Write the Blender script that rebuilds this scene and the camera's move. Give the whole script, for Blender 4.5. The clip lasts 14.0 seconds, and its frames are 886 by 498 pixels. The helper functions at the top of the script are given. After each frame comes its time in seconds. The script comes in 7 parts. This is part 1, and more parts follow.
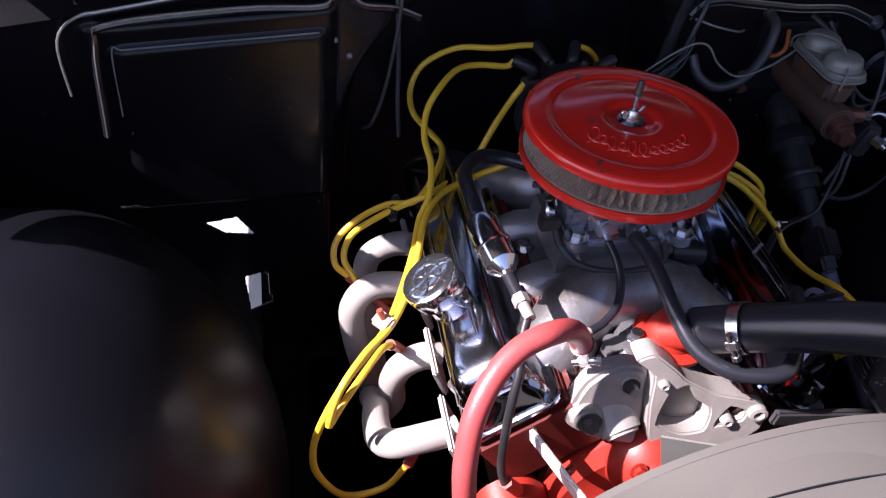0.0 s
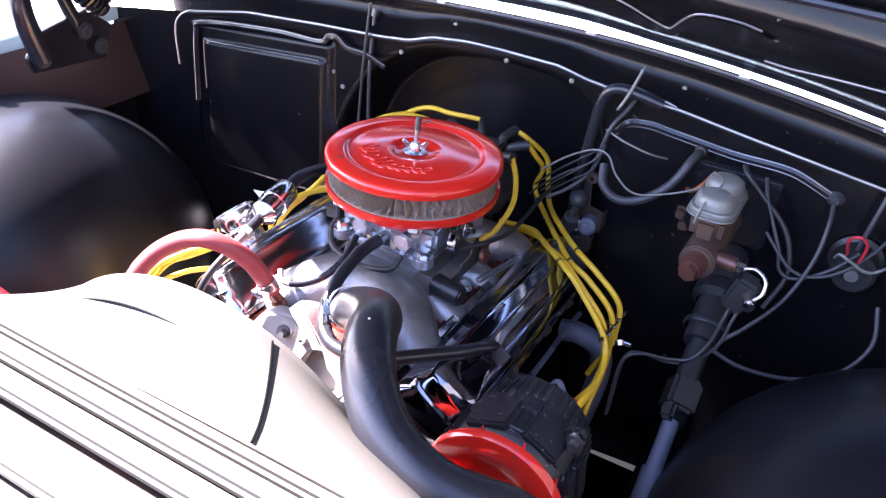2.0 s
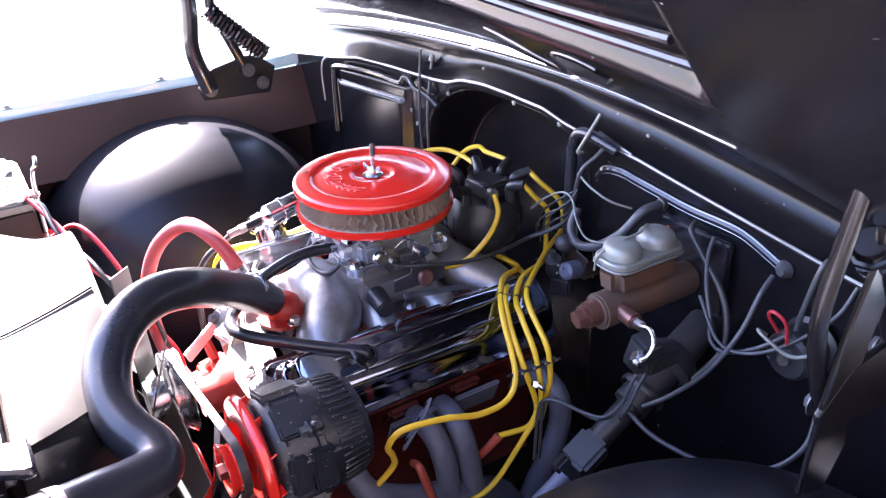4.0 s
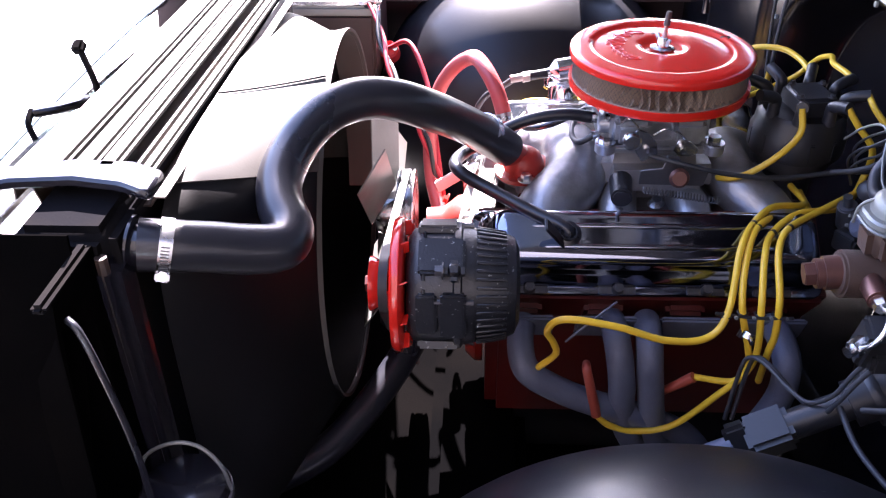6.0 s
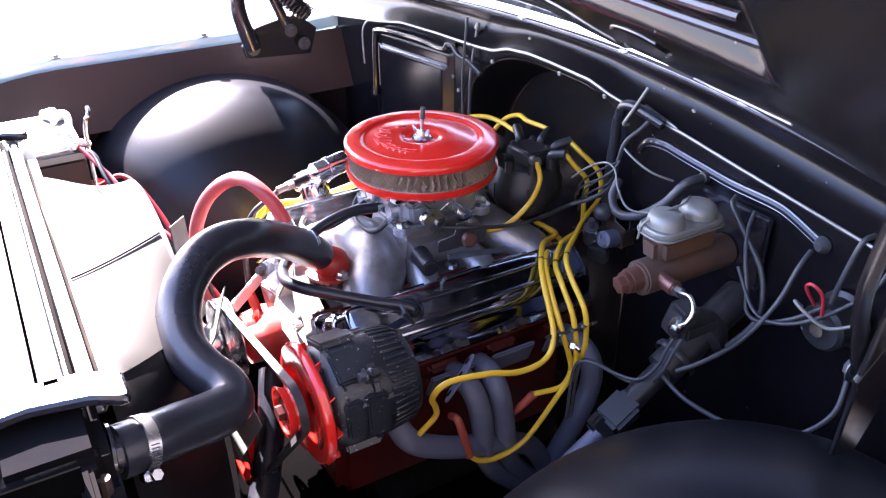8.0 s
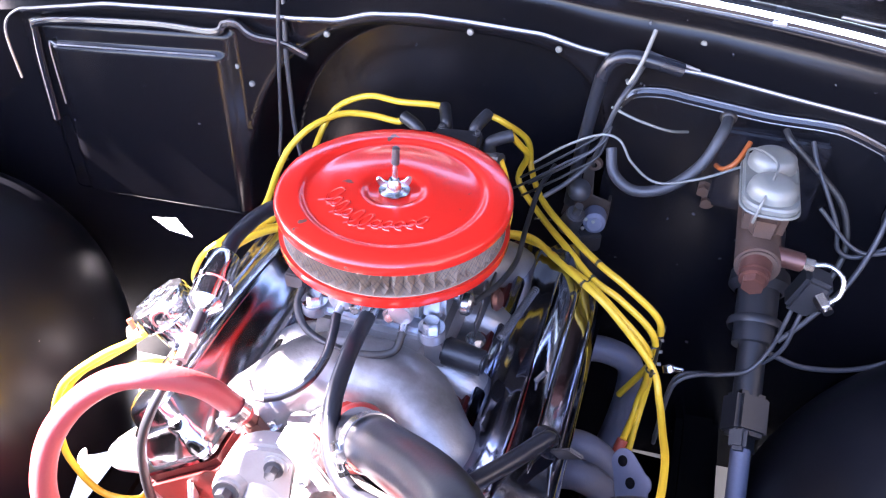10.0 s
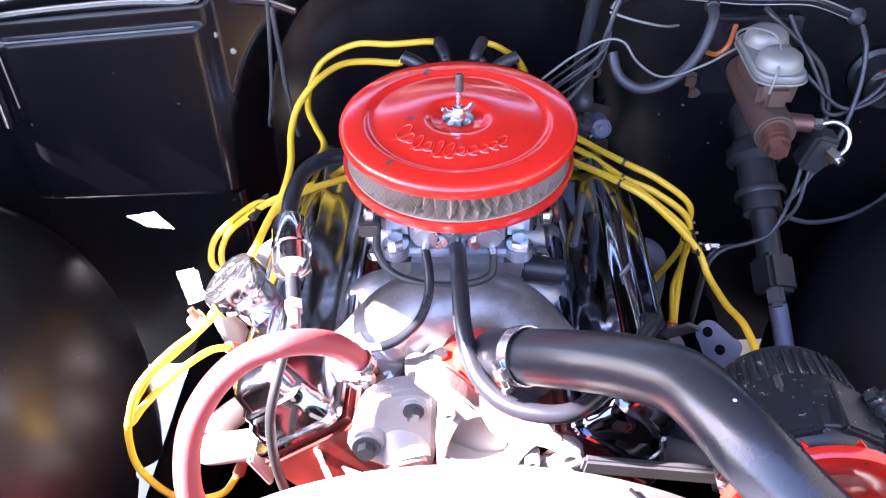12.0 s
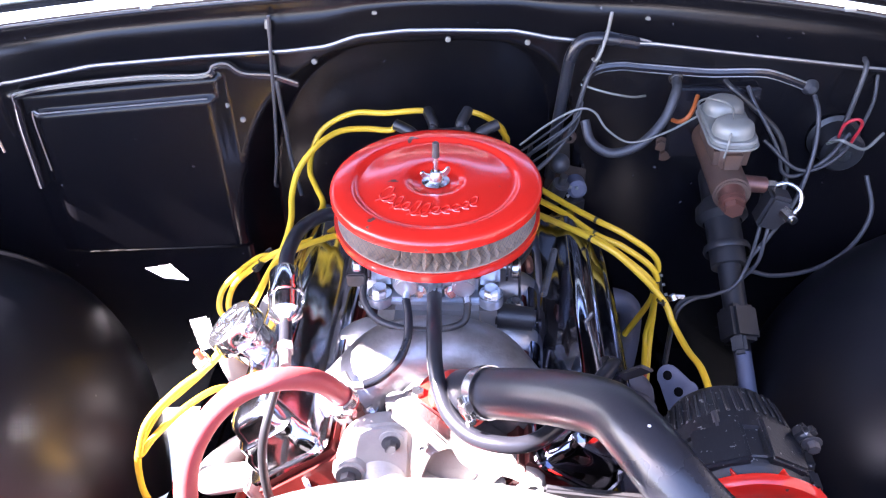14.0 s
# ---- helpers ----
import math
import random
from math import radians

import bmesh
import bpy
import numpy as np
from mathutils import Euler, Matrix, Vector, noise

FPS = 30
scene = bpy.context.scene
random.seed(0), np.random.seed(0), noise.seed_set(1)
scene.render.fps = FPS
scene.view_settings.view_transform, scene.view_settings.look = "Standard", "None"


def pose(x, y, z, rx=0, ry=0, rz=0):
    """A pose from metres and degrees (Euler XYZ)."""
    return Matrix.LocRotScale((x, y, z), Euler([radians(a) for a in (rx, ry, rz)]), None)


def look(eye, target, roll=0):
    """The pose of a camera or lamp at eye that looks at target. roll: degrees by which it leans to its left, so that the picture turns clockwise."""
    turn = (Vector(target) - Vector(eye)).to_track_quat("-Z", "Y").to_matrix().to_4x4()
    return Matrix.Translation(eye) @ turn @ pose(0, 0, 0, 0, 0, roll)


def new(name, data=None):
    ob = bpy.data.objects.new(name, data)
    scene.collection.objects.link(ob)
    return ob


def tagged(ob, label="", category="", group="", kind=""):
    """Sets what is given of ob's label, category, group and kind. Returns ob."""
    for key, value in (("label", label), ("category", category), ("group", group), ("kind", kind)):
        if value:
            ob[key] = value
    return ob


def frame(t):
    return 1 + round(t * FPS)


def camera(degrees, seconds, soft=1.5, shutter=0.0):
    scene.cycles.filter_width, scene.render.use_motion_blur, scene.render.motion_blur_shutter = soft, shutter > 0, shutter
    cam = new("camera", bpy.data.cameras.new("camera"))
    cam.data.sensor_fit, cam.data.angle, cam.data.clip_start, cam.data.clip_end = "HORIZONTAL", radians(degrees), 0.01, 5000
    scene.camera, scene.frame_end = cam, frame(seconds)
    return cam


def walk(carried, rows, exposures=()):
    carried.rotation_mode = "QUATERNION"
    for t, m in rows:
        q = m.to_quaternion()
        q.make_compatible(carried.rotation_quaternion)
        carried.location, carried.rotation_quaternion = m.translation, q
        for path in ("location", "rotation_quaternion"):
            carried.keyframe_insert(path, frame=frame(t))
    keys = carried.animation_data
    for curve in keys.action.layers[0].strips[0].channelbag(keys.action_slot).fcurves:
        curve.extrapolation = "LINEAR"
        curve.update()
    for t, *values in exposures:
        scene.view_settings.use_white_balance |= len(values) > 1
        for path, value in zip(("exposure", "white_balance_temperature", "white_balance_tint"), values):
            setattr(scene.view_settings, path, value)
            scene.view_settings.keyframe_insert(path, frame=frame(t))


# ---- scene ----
cam = camera(56.0, 14.0, soft=1.2)
PATH = [
    (0, (-0.416, -0.784, 1.507), (-0.036, 0.668, 0.186), 6.9),
    (0.5, (-0.231, -0.944, 1.516), (-0.052, 0.657, 0.33), 8.5),
    (1, (0.051, -0.928, 1.52), (-0.093, 0.71, 0.381), 4.5),
    (1.5, (0.31, -0.899, 1.489), (-0.256, 0.679, 0.399), 5.1),
    (2, (0.541, -0.947, 1.494), (-0.232, 0.572, 0.449), 5.1),
    (2.2, (0.622, -0.926, 1.511), (-0.17, 0.564, 0.437), 3.6),
    (4.3, (1.144, -0.446, 1.488), (-0.535, 0.166, 0.591), -0.9),
    (4.5, (1.131, -0.384, 1.462), (-0.606, -0.023, 0.539), -0.2),
    (5, (1.113, -0.291, 1.403), (-0.603, -0.327, 0.377), -1.4),
    (5.5, (1.12, -0.281, 1.376), (-0.53, -0.437, 0.256), -2.1),
    (6, (1.144, -0.259, 1.402), (-0.519, -0.336, 0.295), -0.7),
    (6.5, (1.175, -0.268, 1.424), (-0.525, -0.277, 0.37), -1.0),
    (7, (1.234, -0.374, 1.452), (-0.524, -0.108, 0.538), 1.7),
    (7.5, (1.324, -0.56, 1.498), (-0.386, 0.055, 0.664), 2.1),
    (7.7, (1.265, -0.586, 1.509), (-0.368, 0.135, 0.607), 1.0),
    (9.8, (0.347, -0.764, 1.492), (-0.206, 0.692, 0.238), -0.2),
    (10, (0.257, -0.692, 1.499), (-0.177, 0.804, 0.245), 1.6),
    (10.5, (0.201, -0.646, 1.481), (-0.142, 0.948, 0.322), 1.2),
    (11, (0.107, -0.726, 1.447), (-0.041, 0.809, 0.173), 0.3),
    (11.5, (0.025, -0.767, 1.456), (-0.028, 0.72, 0.12), 0.4),
    (12, (0.008, -0.771, 1.469), (-0.044, 0.738, 0.158), -0.9),
    (12.5, (0.017, -0.767, 1.466), (-0.018, 0.744, 0.156), -1.3),
    (13, (0.019, -0.772, 1.469), (-0.03, 0.752, 0.175), -1.2),
    (13.5, (0.032, -0.79, 1.485), (-0.035, 0.758, 0.22), -2.0),
    (14, (0.066, -0.852, 1.529), (-0.046, 0.739, 0.322), -2.0),
]
walk(cam, [(t, look(eye, target, roll)) for t, eye, target, roll in PATH],
     exposures=[(0, 1.85, 6250, 31), (0.5, 2.6, 6250, 31), (1, 3.2, 6250, 31), (1.5, 3.7, 6250, 31), (2, 4.1, 6250, 31), (4.5, 4.65, 6250, 31), (5, 4.3, 6250, 31), (5.5, 4.15, 6250, 31), (6, 4.35, 6250, 31), (6.5, 4.6, 6250, 31), (7, 4.65, 6250, 31), (7.7, 4.4, 6250, 31), (10, 5.0, 6250, 31), (11, 5.05, 6250, 31), (11.5, 4.85, 6250, 31), (12.5, 4.5, 6250, 31), (14, 4.6, 6250, 31)])

# ---- light ----
SUN_EL, SUN_AZ = radians(41), math.atan2(-0.074, -0.70)
world = bpy.data.worlds.new("sky")
scene.world = world
world.use_nodes = True
wn = world.node_tree
sky = wn.nodes.new("ShaderNodeTexSky")
sky.sky_type, sky.sun_disc = "NISHITA", False
sky.sun_elevation, sky.sun_rotation = SUN_EL, math.pi / 2 - SUN_AZ
wn.links.new(sky.outputs[0], wn.nodes["Background"].inputs[0])
wn.nodes["Background"].inputs[1].default_value = 0.085
sun_data = bpy.data.lights.new("sun", "SUN")
sun_data.energy, sun_data.angle, sun_data.color = 5.0, radians(0.53), (1.0, 0.95, 0.87)
sun = new("sun", sun_data)
sun.matrix_world = look((0, 0, 0), (-math.cos(SUN_AZ) * math.cos(SUN_EL), -math.sin(SUN_AZ) * math.cos(SUN_EL), -math.sin(SUN_EL)))


# ---- materials ----
def mat(name, base, rough=0.5, metal=0.0, worn=None, ripple=0.0, spec=0.5, mix=0.35, size=60.0, bump=0.0, coat=0.0, fine=900.0, spots=None, spot_at=0.7, spot_size=120.0):
    """A surface: a base colour, broad stains of a second colour, fine grain, relief and uneven gloss."""
    m = bpy.data.materials.new(name)
    m.use_nodes = True
    t = m.node_tree
    N, L = t.nodes.new, t.links.new
    bs = t.nodes["Principled BSDF"]
    co = N("ShaderNodeTexCoord")
    n1, n2 = N("ShaderNodeTexNoise"), N("ShaderNodeTexNoise")
    n1.inputs["Scale"].default_value, n1.inputs["Detail"].default_value = size / 6, 6
    n2.inputs["Scale"].default_value, n2.inputs["Detail"].default_value = fine / 3, 3
    L(co.outputs["Object"], n1.inputs["Vector"])
    L(co.outputs["Object"], n2.inputs["Vector"])
    worn = worn or tuple(min(1, c * 1.5 + 0.01) for c in base)
    ramp = N("ShaderNodeMapRange")
    ramp.inputs[1].default_value, ramp.inputs[2].default_value = 0.45, 0.72
    ramp.inputs[3].default_value, ramp.inputs[4].default_value = 0.0, mix * 2
    L(n1.outputs["Fac"], ramp.inputs[0])
    grain = N("ShaderNodeMath")
    grain.operation = "MULTIPLY_ADD"
    grain.inputs[1].default_value, grain.inputs[2].default_value = 0.5 * mix, -0.25 * mix
    L(n2.outputs["Fac"], grain.inputs[0])
    add = N("ShaderNodeMath")
    add.use_clamp = True
    L(ramp.outputs[0], add.inputs[0])
    L(grain.outputs[0], add.inputs[1])
    mx = N("ShaderNodeMix")
    mx.data_type = "RGBA"
    mx.inputs["A"].default_value, mx.inputs["B"].default_value = (*base, 1), (*worn, 1)
    L(add.outputs[0], mx.inputs["Factor"])
    colour = mx.outputs["Result"]
    if spots:
        n3 = N("ShaderNodeTexNoise")
        n3.inputs["Scale"].default_value, n3.inputs["Detail"].default_value = spot_size, 4
        L(co.outputs["Object"], n3.inputs["Vector"])
        cut = N("ShaderNodeMapRange")
        cut.inputs[1].default_value, cut.inputs[2].default_value = spot_at, spot_at + 0.02
        L(n3.outputs["Fac"], cut.inputs[0])
        m2 = N("ShaderNodeMix")
        m2.data_type = "RGBA"
        m2.inputs["B"].default_value = (*spots, 1)
        L(colour, m2.inputs["A"])
        L(cut.outputs[0], m2.inputs["Factor"])
        colour = m2.outputs["Result"]
    L(colour, bs.inputs["Base Color"])
    rr = N("ShaderNodeMapRange")
    rr.inputs[3].default_value, rr.inputs[4].default_value = max(0.02, rough * 0.75), min(1, rough * 1.35)
    L(n1.outputs["Fac"], rr.inputs[0])
    L(rr.outputs[0], bs.inputs["Roughness"])
    bs.inputs["Metallic"].default_value = metal
    bs.inputs["Specular IOR Level"].default_value = spec
    bs.inputs["Coat Weight"].default_value = coat
    bs.inputs["Coat Roughness"].default_value = 0.08
    if ripple:
        mp = N("ShaderNodeMapping")
        mp.inputs["Scale"].default_value = (1.0, 0.25, 1.0)
        n4 = N("ShaderNodeTexNoise")
        n4.inputs["Scale"].default_value, n4.inputs["Detail"].default_value = 34, 1
        L(co.outputs["Object"], mp.inputs["Vector"])
        L(mp.outputs[0], n4.inputs["Vector"])
        wave = N("ShaderNodeBump")
        wave.inputs["Strength"].default_value, wave.inputs["Distance"].default_value = ripple, 0.004
        L(n4.outputs["Fac"], wave.inputs["Height"])
        L(wave.outputs[0], bs.inputs["Normal"])
    if bump:
        bp = N("ShaderNodeBump")
        bp.inputs["Strength"].default_value, bp.inputs["Distance"].default_value = bump, 0.001
        L(n2.outputs["Fac"], bp.inputs["Height"])
        L(bp.outputs[0], bs.inputs["Normal"])
    return m


BLACK = mat("black_paint", (0.011, 0.011, 0.015), 0.22, spec=0.4, worn=(0.022, 0.018, 0.015), mix=0.32, size=22, bump=0.05, coat=0.35)
SATIN = mat("black_satin", (0.0046, 0.0050, 0.0076), 0.34, spec=0.29, worn=(0.006, 0.0045, 0.004), mix=0.34, size=12, bump=0.08, spots=(0.11, 0.10, 0.10), spot_at=0.74, spot_size=60)
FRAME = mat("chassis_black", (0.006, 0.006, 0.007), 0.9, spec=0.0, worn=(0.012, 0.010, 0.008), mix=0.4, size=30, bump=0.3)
# shaded copy of the shroud paint, for its lower cone and rim
CONE = mat("shaded_shroud_black", (0.004, 0.004, 0.005), 0.55, spec=0.2, worn=(0.008, 0.007, 0.006), mix=0.35, size=25, bump=0.1)
# near-black for low parts of the bay, shade put into the colour
SHADEBLACK = mat("shade_black_steel", (0.0012, 0.0012, 0.0013), 0.9, spec=0.0, worn=(0.0026, 0.0022, 0.002), mix=0.3, size=30, bump=0.3)
BROWN = mat("primer_brown", (0.036, 0.020, 0.018), 0.42, spec=0.3, worn=(0.016, 0.011, 0.011), mix=0.4, size=20, bump=0.1)
PALE = mat("pale_blue_paint", (0.42, 0.58, 0.64), 0.2, worn=(0.46, 0.60, 0.65), mix=0.2, size=10, coat=0.6)
RED = mat("red_enamel", (0.64, 0.022, 0.012), 0.17, worn=(0.52, 0.018, 0.010), mix=0.3, size=24, coat=0.35, spots=(0.12, 0.05, 0.04), spot_at=0.70, spot_size=34)
# darker copy of the engine red, carrying the shade on block and heads
REDSHADE = mat("shaded_engine_red", (0.085, 0.007, 0.005), 0.42, worn=(0.035, 0.006, 0.005), mix=0.35, size=50, bump=0.2)
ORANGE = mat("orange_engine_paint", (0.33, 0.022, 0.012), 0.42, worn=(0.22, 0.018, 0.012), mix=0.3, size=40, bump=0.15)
CHROME = mat("chrome", (0.72, 0.73, 0.76), 0.11, 0.98, worn=(0.62, 0.63, 0.66), mix=0.2, size=60)
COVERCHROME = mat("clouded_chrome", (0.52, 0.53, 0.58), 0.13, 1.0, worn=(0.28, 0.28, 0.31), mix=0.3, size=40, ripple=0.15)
# darker copy of the cover chrome, shade put into its colour
DARKCHROME = mat("shaded_chrome", (0.32, 0.34, 0.42), 0.08, 1.0, worn=(0.18, 0.18, 0.23), mix=0.35, size=30, ripple=0.25)
ALU = mat("cast_aluminium", (0.32, 0.32, 0.33), 0.40, 0.75, spec=0.4, worn=(0.12, 0.112, 0.105), mix=0.5, size=70, bump=0.5, fine=500)
IRONW = mat("bare_cast_metal", (0.34, 0.32, 0.30), 0.5, 0.3, worn=(0.20, 0.18, 0.16), mix=0.4, size=70, bump=0.4)
ZINC = mat("zinc_casting", (0.47, 0.49, 0.53), 0.33, 0.8, worn=(0.18, 0.19, 0.20), mix=0.45, size=90, bump=0.25)
STEEL = mat("bright_steel", (0.62, 0.63, 0.65), 0.25, 1.0, worn=(0.42, 0.42, 0.42), mix=0.35, size=120)
DARKSTEEL = mat("dark_steel", (0.12, 0.12, 0.13), 0.4, 0.8, worn=(0.06, 0.055, 0.05), mix=0.4, size=80, bump=0.1)
RUBBER = mat("black_rubber", (0.012, 0.013, 0.018), 0.27, worn=(0.022, 0.022, 0.026), mix=0.35, size=30, bump=0.12)
PLASTIC = mat("black_plastic", (0.014, 0.014, 0.016), 0.38, worn=(0.03, 0.03, 0.034), mix=0.4, size=60, bump=0.12)
ALTBLACK = mat("scuffed_black_casting", (0.009, 0.010, 0.013), 0.38, worn=(0.018, 0.019, 0.024), mix=0.4, size=60, bump=0.4, spots=(0.22, 0.22, 0.21), spot_at=0.665, spot_size=170)
REDHOSE = mat("red_rubber_hose", (0.40, 0.062, 0.060), 0.42, worn=(0.36, 0.075, 0.07), mix=0.4, size=60, bump=0.3)
YELLOW = mat("yellow_silicone", (0.72, 0.45, 0.025), 0.36, worn=(0.58, 0.35, 0.02), mix=0.35, size=70, bump=0.1)
BOOT = mat("orange_boot", (0.33, 0.055, 0.03), 0.5, worn=(0.22, 0.04, 0.03), mix=0.3, size=80)
RUSTCAST = mat("rusty_cast_iron", (0.085, 0.054, 0.042), 0.5, 0.2, worn=(0.17, 0.075, 0.034), mix=0.45, size=60, bump=0.4)
BRASSY = mat("copper_brown_brass", (0.17, 0.075, 0.058), 0.33, 0.6, worn=(0.10, 0.048, 0.04), mix=0.4, size=90, bump=0.15)
LIDGREY = mat("dull_plated_steel", (0.20, 0.205, 0.19), 0.45, 0.35, worn=(0.15, 0.14, 0.125), mix=0.35, size=60, bump=0.15)
# on the driver header this dark blue-grey also carries the shade
HEADER = mat("dark_blue_grey", (0.105, 0.115, 0.16), 0.55, 0.2, worn=(0.07, 0.07, 0.09), mix=0.4, size=60, bump=0.35)
# pale copy for the passenger header, sunlight put into its colour
HEADERW = mat("sunlit_header_pale", (0.36, 0.34, 0.32), 0.5, 0.2, worn=(0.42, 0.38, 0.35), mix=0.35, size=60, bump=0.3)
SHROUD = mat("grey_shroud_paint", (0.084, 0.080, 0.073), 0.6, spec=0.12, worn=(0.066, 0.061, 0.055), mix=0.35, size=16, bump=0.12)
PAPER = mat("filter_paper", (0.36, 0.27, 0.20), 0.85, worn=(0.24, 0.18, 0.13), mix=0.4, size=90, bump=0.2)
TAN = mat("tan_bracket_paint", (0.42, 0.33, 0.26), 0.6, worn=(0.32, 0.24, 0.19), mix=0.4, size=50, bump=0.2)
BELT = mat("v_belt_rubber", (0.022, 0.022, 0.024), 0.55, worn=(0.05, 0.05, 0.05), mix=0.4, size=120)
WHITE = mat("white_plastic", (0.72, 0.71, 0.68), 0.45, worn=(0.6, 0.58, 0.54), mix=0.3, size=60)
LABELRED = mat("red_label", (0.50, 0.02, 0.03), 0.35, worn=(0.42, 0.02, 0.03), mix=0.2, size=50)
WIREGREY = mat("grey_wire", (0.036, 0.037, 0.043), 0.42, worn=(0.04, 0.04, 0.042), mix=0.4, size=90)
WIRERED = mat("red_wire", (0.40, 0.02, 0.03), 0.45, worn=(0.30, 0.02, 0.03), mix=0.3, size=80)
WIREBLK = mat("black_wire", (0.016, 0.016, 0.018), 0.45, worn=(0.04, 0.04, 0.04), mix=0.4, size=90)
# bright lines: real wear on the flange, painted highlights on other edges
WORNGLINT = mat("worn_glint_edge", (0.30, 0.30, 0.31), 0.3, 0.6, worn=(0.08, 0.08, 0.08), mix=0.5, size=40)
# rust on brackets and flanges; also shade in the radiator support channels
RUSTDARK = mat("rusty_shade_black", (0.014, 0.011, 0.010), 0.5, worn=(0.075, 0.042, 0.026), mix=0.45, size=50, bump=0.3)
WALLDARK = mat("dark_dimming_wall", (0.028, 0.027, 0.028), 0.8, worn=(0.07, 0.06, 0.05), mix=0.4, size=4, fine=60, bump=0.3)
MATTE = mat("black_bay_paint", (0.0045, 0.0045, 0.006), 0.22, spec=0.27, worn=(0.009, 0.007, 0.007), mix=0.35, size=20, bump=0.06, spots=(0.09, 0.09, 0.10), spot_at=0.735, spot_size=75)
ORANGEWIRE = mat("orange_wire", (0.42, 0.10, 0.02), 0.45, worn=(0.25, 0.06, 0.02), mix=0.3, size=60)
CONCRETE = mat("pale_concrete", (0.50, 0.48, 0.45), 0.85, spec=0.2, worn=(0.40, 0.38, 0.35), mix=0.4, size=6, fine=120, bump=0.4)


# ---- mesh helpers ----
def part(name, bm, material, parent=None, label="", angle=38):
    me = bpy.data.meshes.new(name)
    bmesh.ops.recalc_face_normals(bm, faces=bm.faces)
    bm.to_mesh(me)
    bm.free()
    me.materials.append(material)
    me.polygons.foreach_set("use_smooth", [True] * len(me.polygons))
    me.set_sharp_from_angle(angle=radians(angle))
    ob = new(name, me)
    if parent is not None:
        ob.parent = parent
        ob.matrix_parent_inverse = parent.matrix_world.inverted() if parent.parent is None and parent.type == "EMPTY" else Matrix.Identity(4)
        if parent.type == "EMPTY":
            ob.matrix_parent_inverse = Matrix.Translation(-parent.location)
    if label:
        ob["label"] = label
    return ob


def thing(name, base, label, category, group="", kind=""):
    ob = new(name)
    ob.empty_display_size = 0.02
    ob.location = base
    return tagged(ob, label, category, group, kind)


def spline(pts, per=8):
    """Points along a smooth curve through pts."""
    p = [Vector(q) for q in pts]
    p = [p[0] * 2 - p[1]] + p + [p[-1] * 2 - p[-2]]
    out = []
    for i in range(1, len(p) - 2):
        a, b, c, d = p[i - 1:i + 3]
        for k in range(per):
            u = k / per
            out.append(0.5 * ((2 * b) + (c - a) * u + (2 * a - 5 * b + 4 * c - d) * u * u + (3 * b - a - 3 * c + d) * u ** 3))
    return out + [p[-2]]


def tube(bm, pts, r, seg=12, cap=True, smooth=True, per=8):
    """A round tube along pts; r is a number or a function of the way along, 0 to 1."""
    c = spline(pts, per) if smooth and len(pts) > 2 else [Vector(q) for q in pts]
    n = len(c)
    up = None
    rings = []
    for i, q in enumerate(c):
        d = (c[min(i + 1, n - 1)] - c[max(i - 1, 0)]).normalized()
        if up is None:
            up = d.orthogonal().normalized()
        up = (up - d * up.dot(d)).normalized()
        side = d.cross(up)
        rad = r(i / (n - 1)) if callable(r) else r
        rings.append([bm.verts.new(q + (up * math.cos(a) + side * math.sin(a)) * rad) for a in [2 * math.pi * k / seg for k in range(seg)]])
    for a, b in zip(rings, rings[1:]):
        for k in range(seg):
            bm.faces.new((a[k], a[(k + 1) % seg], b[(k + 1) % seg], b[k]))
    if cap:
        bm.faces.new(rings[0][::-1])
        bm.faces.new(rings[-1])
    return bm


def cyl(bm, a, b, r, r2=None, seg=20, bevel=0.0):
    a, b = Vector(a), Vector(b)
    m = Matrix.Translation((a + b) / 2) @ (b - a).to_track_quat("Z", "Y").to_matrix().to_4x4()
    v = bmesh.ops.create_cone(bm, cap_ends=True, segments=seg, radius1=r, radius2=r if r2 is None else r2, depth=(b - a).length, matrix=m)["verts"]
    if bevel:
        rim = {e for q in v for e in q.link_edges if any(len(f.verts) > 4 for f in e.link_faces)}
        bmesh.ops.bevel(bm, geom=list(rim), offset=bevel, segments=2, affect="EDGES")
    return bm


def box(bm, size, m=None, bevel=0.002, seg=2, taper=1.0):
    v = bmesh.ops.create_cube(bm, size=1)["verts"]
    for q in v:
        k = taper if q.co.z > 0 else 1
        q.co = Vector((q.co.x * size[0] * k, q.co.y * size[1] * k, q.co.z * size[2]))
    if bevel:
        r = bmesh.ops.bevel(bm, geom=list({e for q in v for e in q.link_edges}), offset=bevel, segments=seg, affect="EDGES")
        v = list({q for f in r["faces"] for q in f.verts} | {q for q in v if q.is_valid})
    if m is not None:
        bmesh.ops.transform(bm, matrix=m, verts=v)
    return bm


def lathe(bm, profile, m=None, seg=48):
    """Turns (radius, height) pairs round z."""
    rings = []
    for r, z in profile:
        if r < 1e-5:
            rings.append([bm.verts.new((0, 0, z))])
        else:
            rings.append([bm.verts.new((r * math.cos(2 * math.pi * k / seg), r * math.sin(2 * math.pi * k / seg), z)) for k in range(seg)])
    for a, b in zip(rings, rings[1:]):
        for k in range(seg):
            l = (k + 1) % seg
            q = [a[k % len(a)], a[l % len(a)], b[l % len(b)], b[k % len(b)]]
            q = [x for i, x in enumerate(q) if x not in q[:i]]
            if len(q) > 2:
                bm.faces.new(q)
    if m is not None:
        bmesh.ops.transform(bm, matrix=m, verts=[v for r in rings for v in r])
    return bm


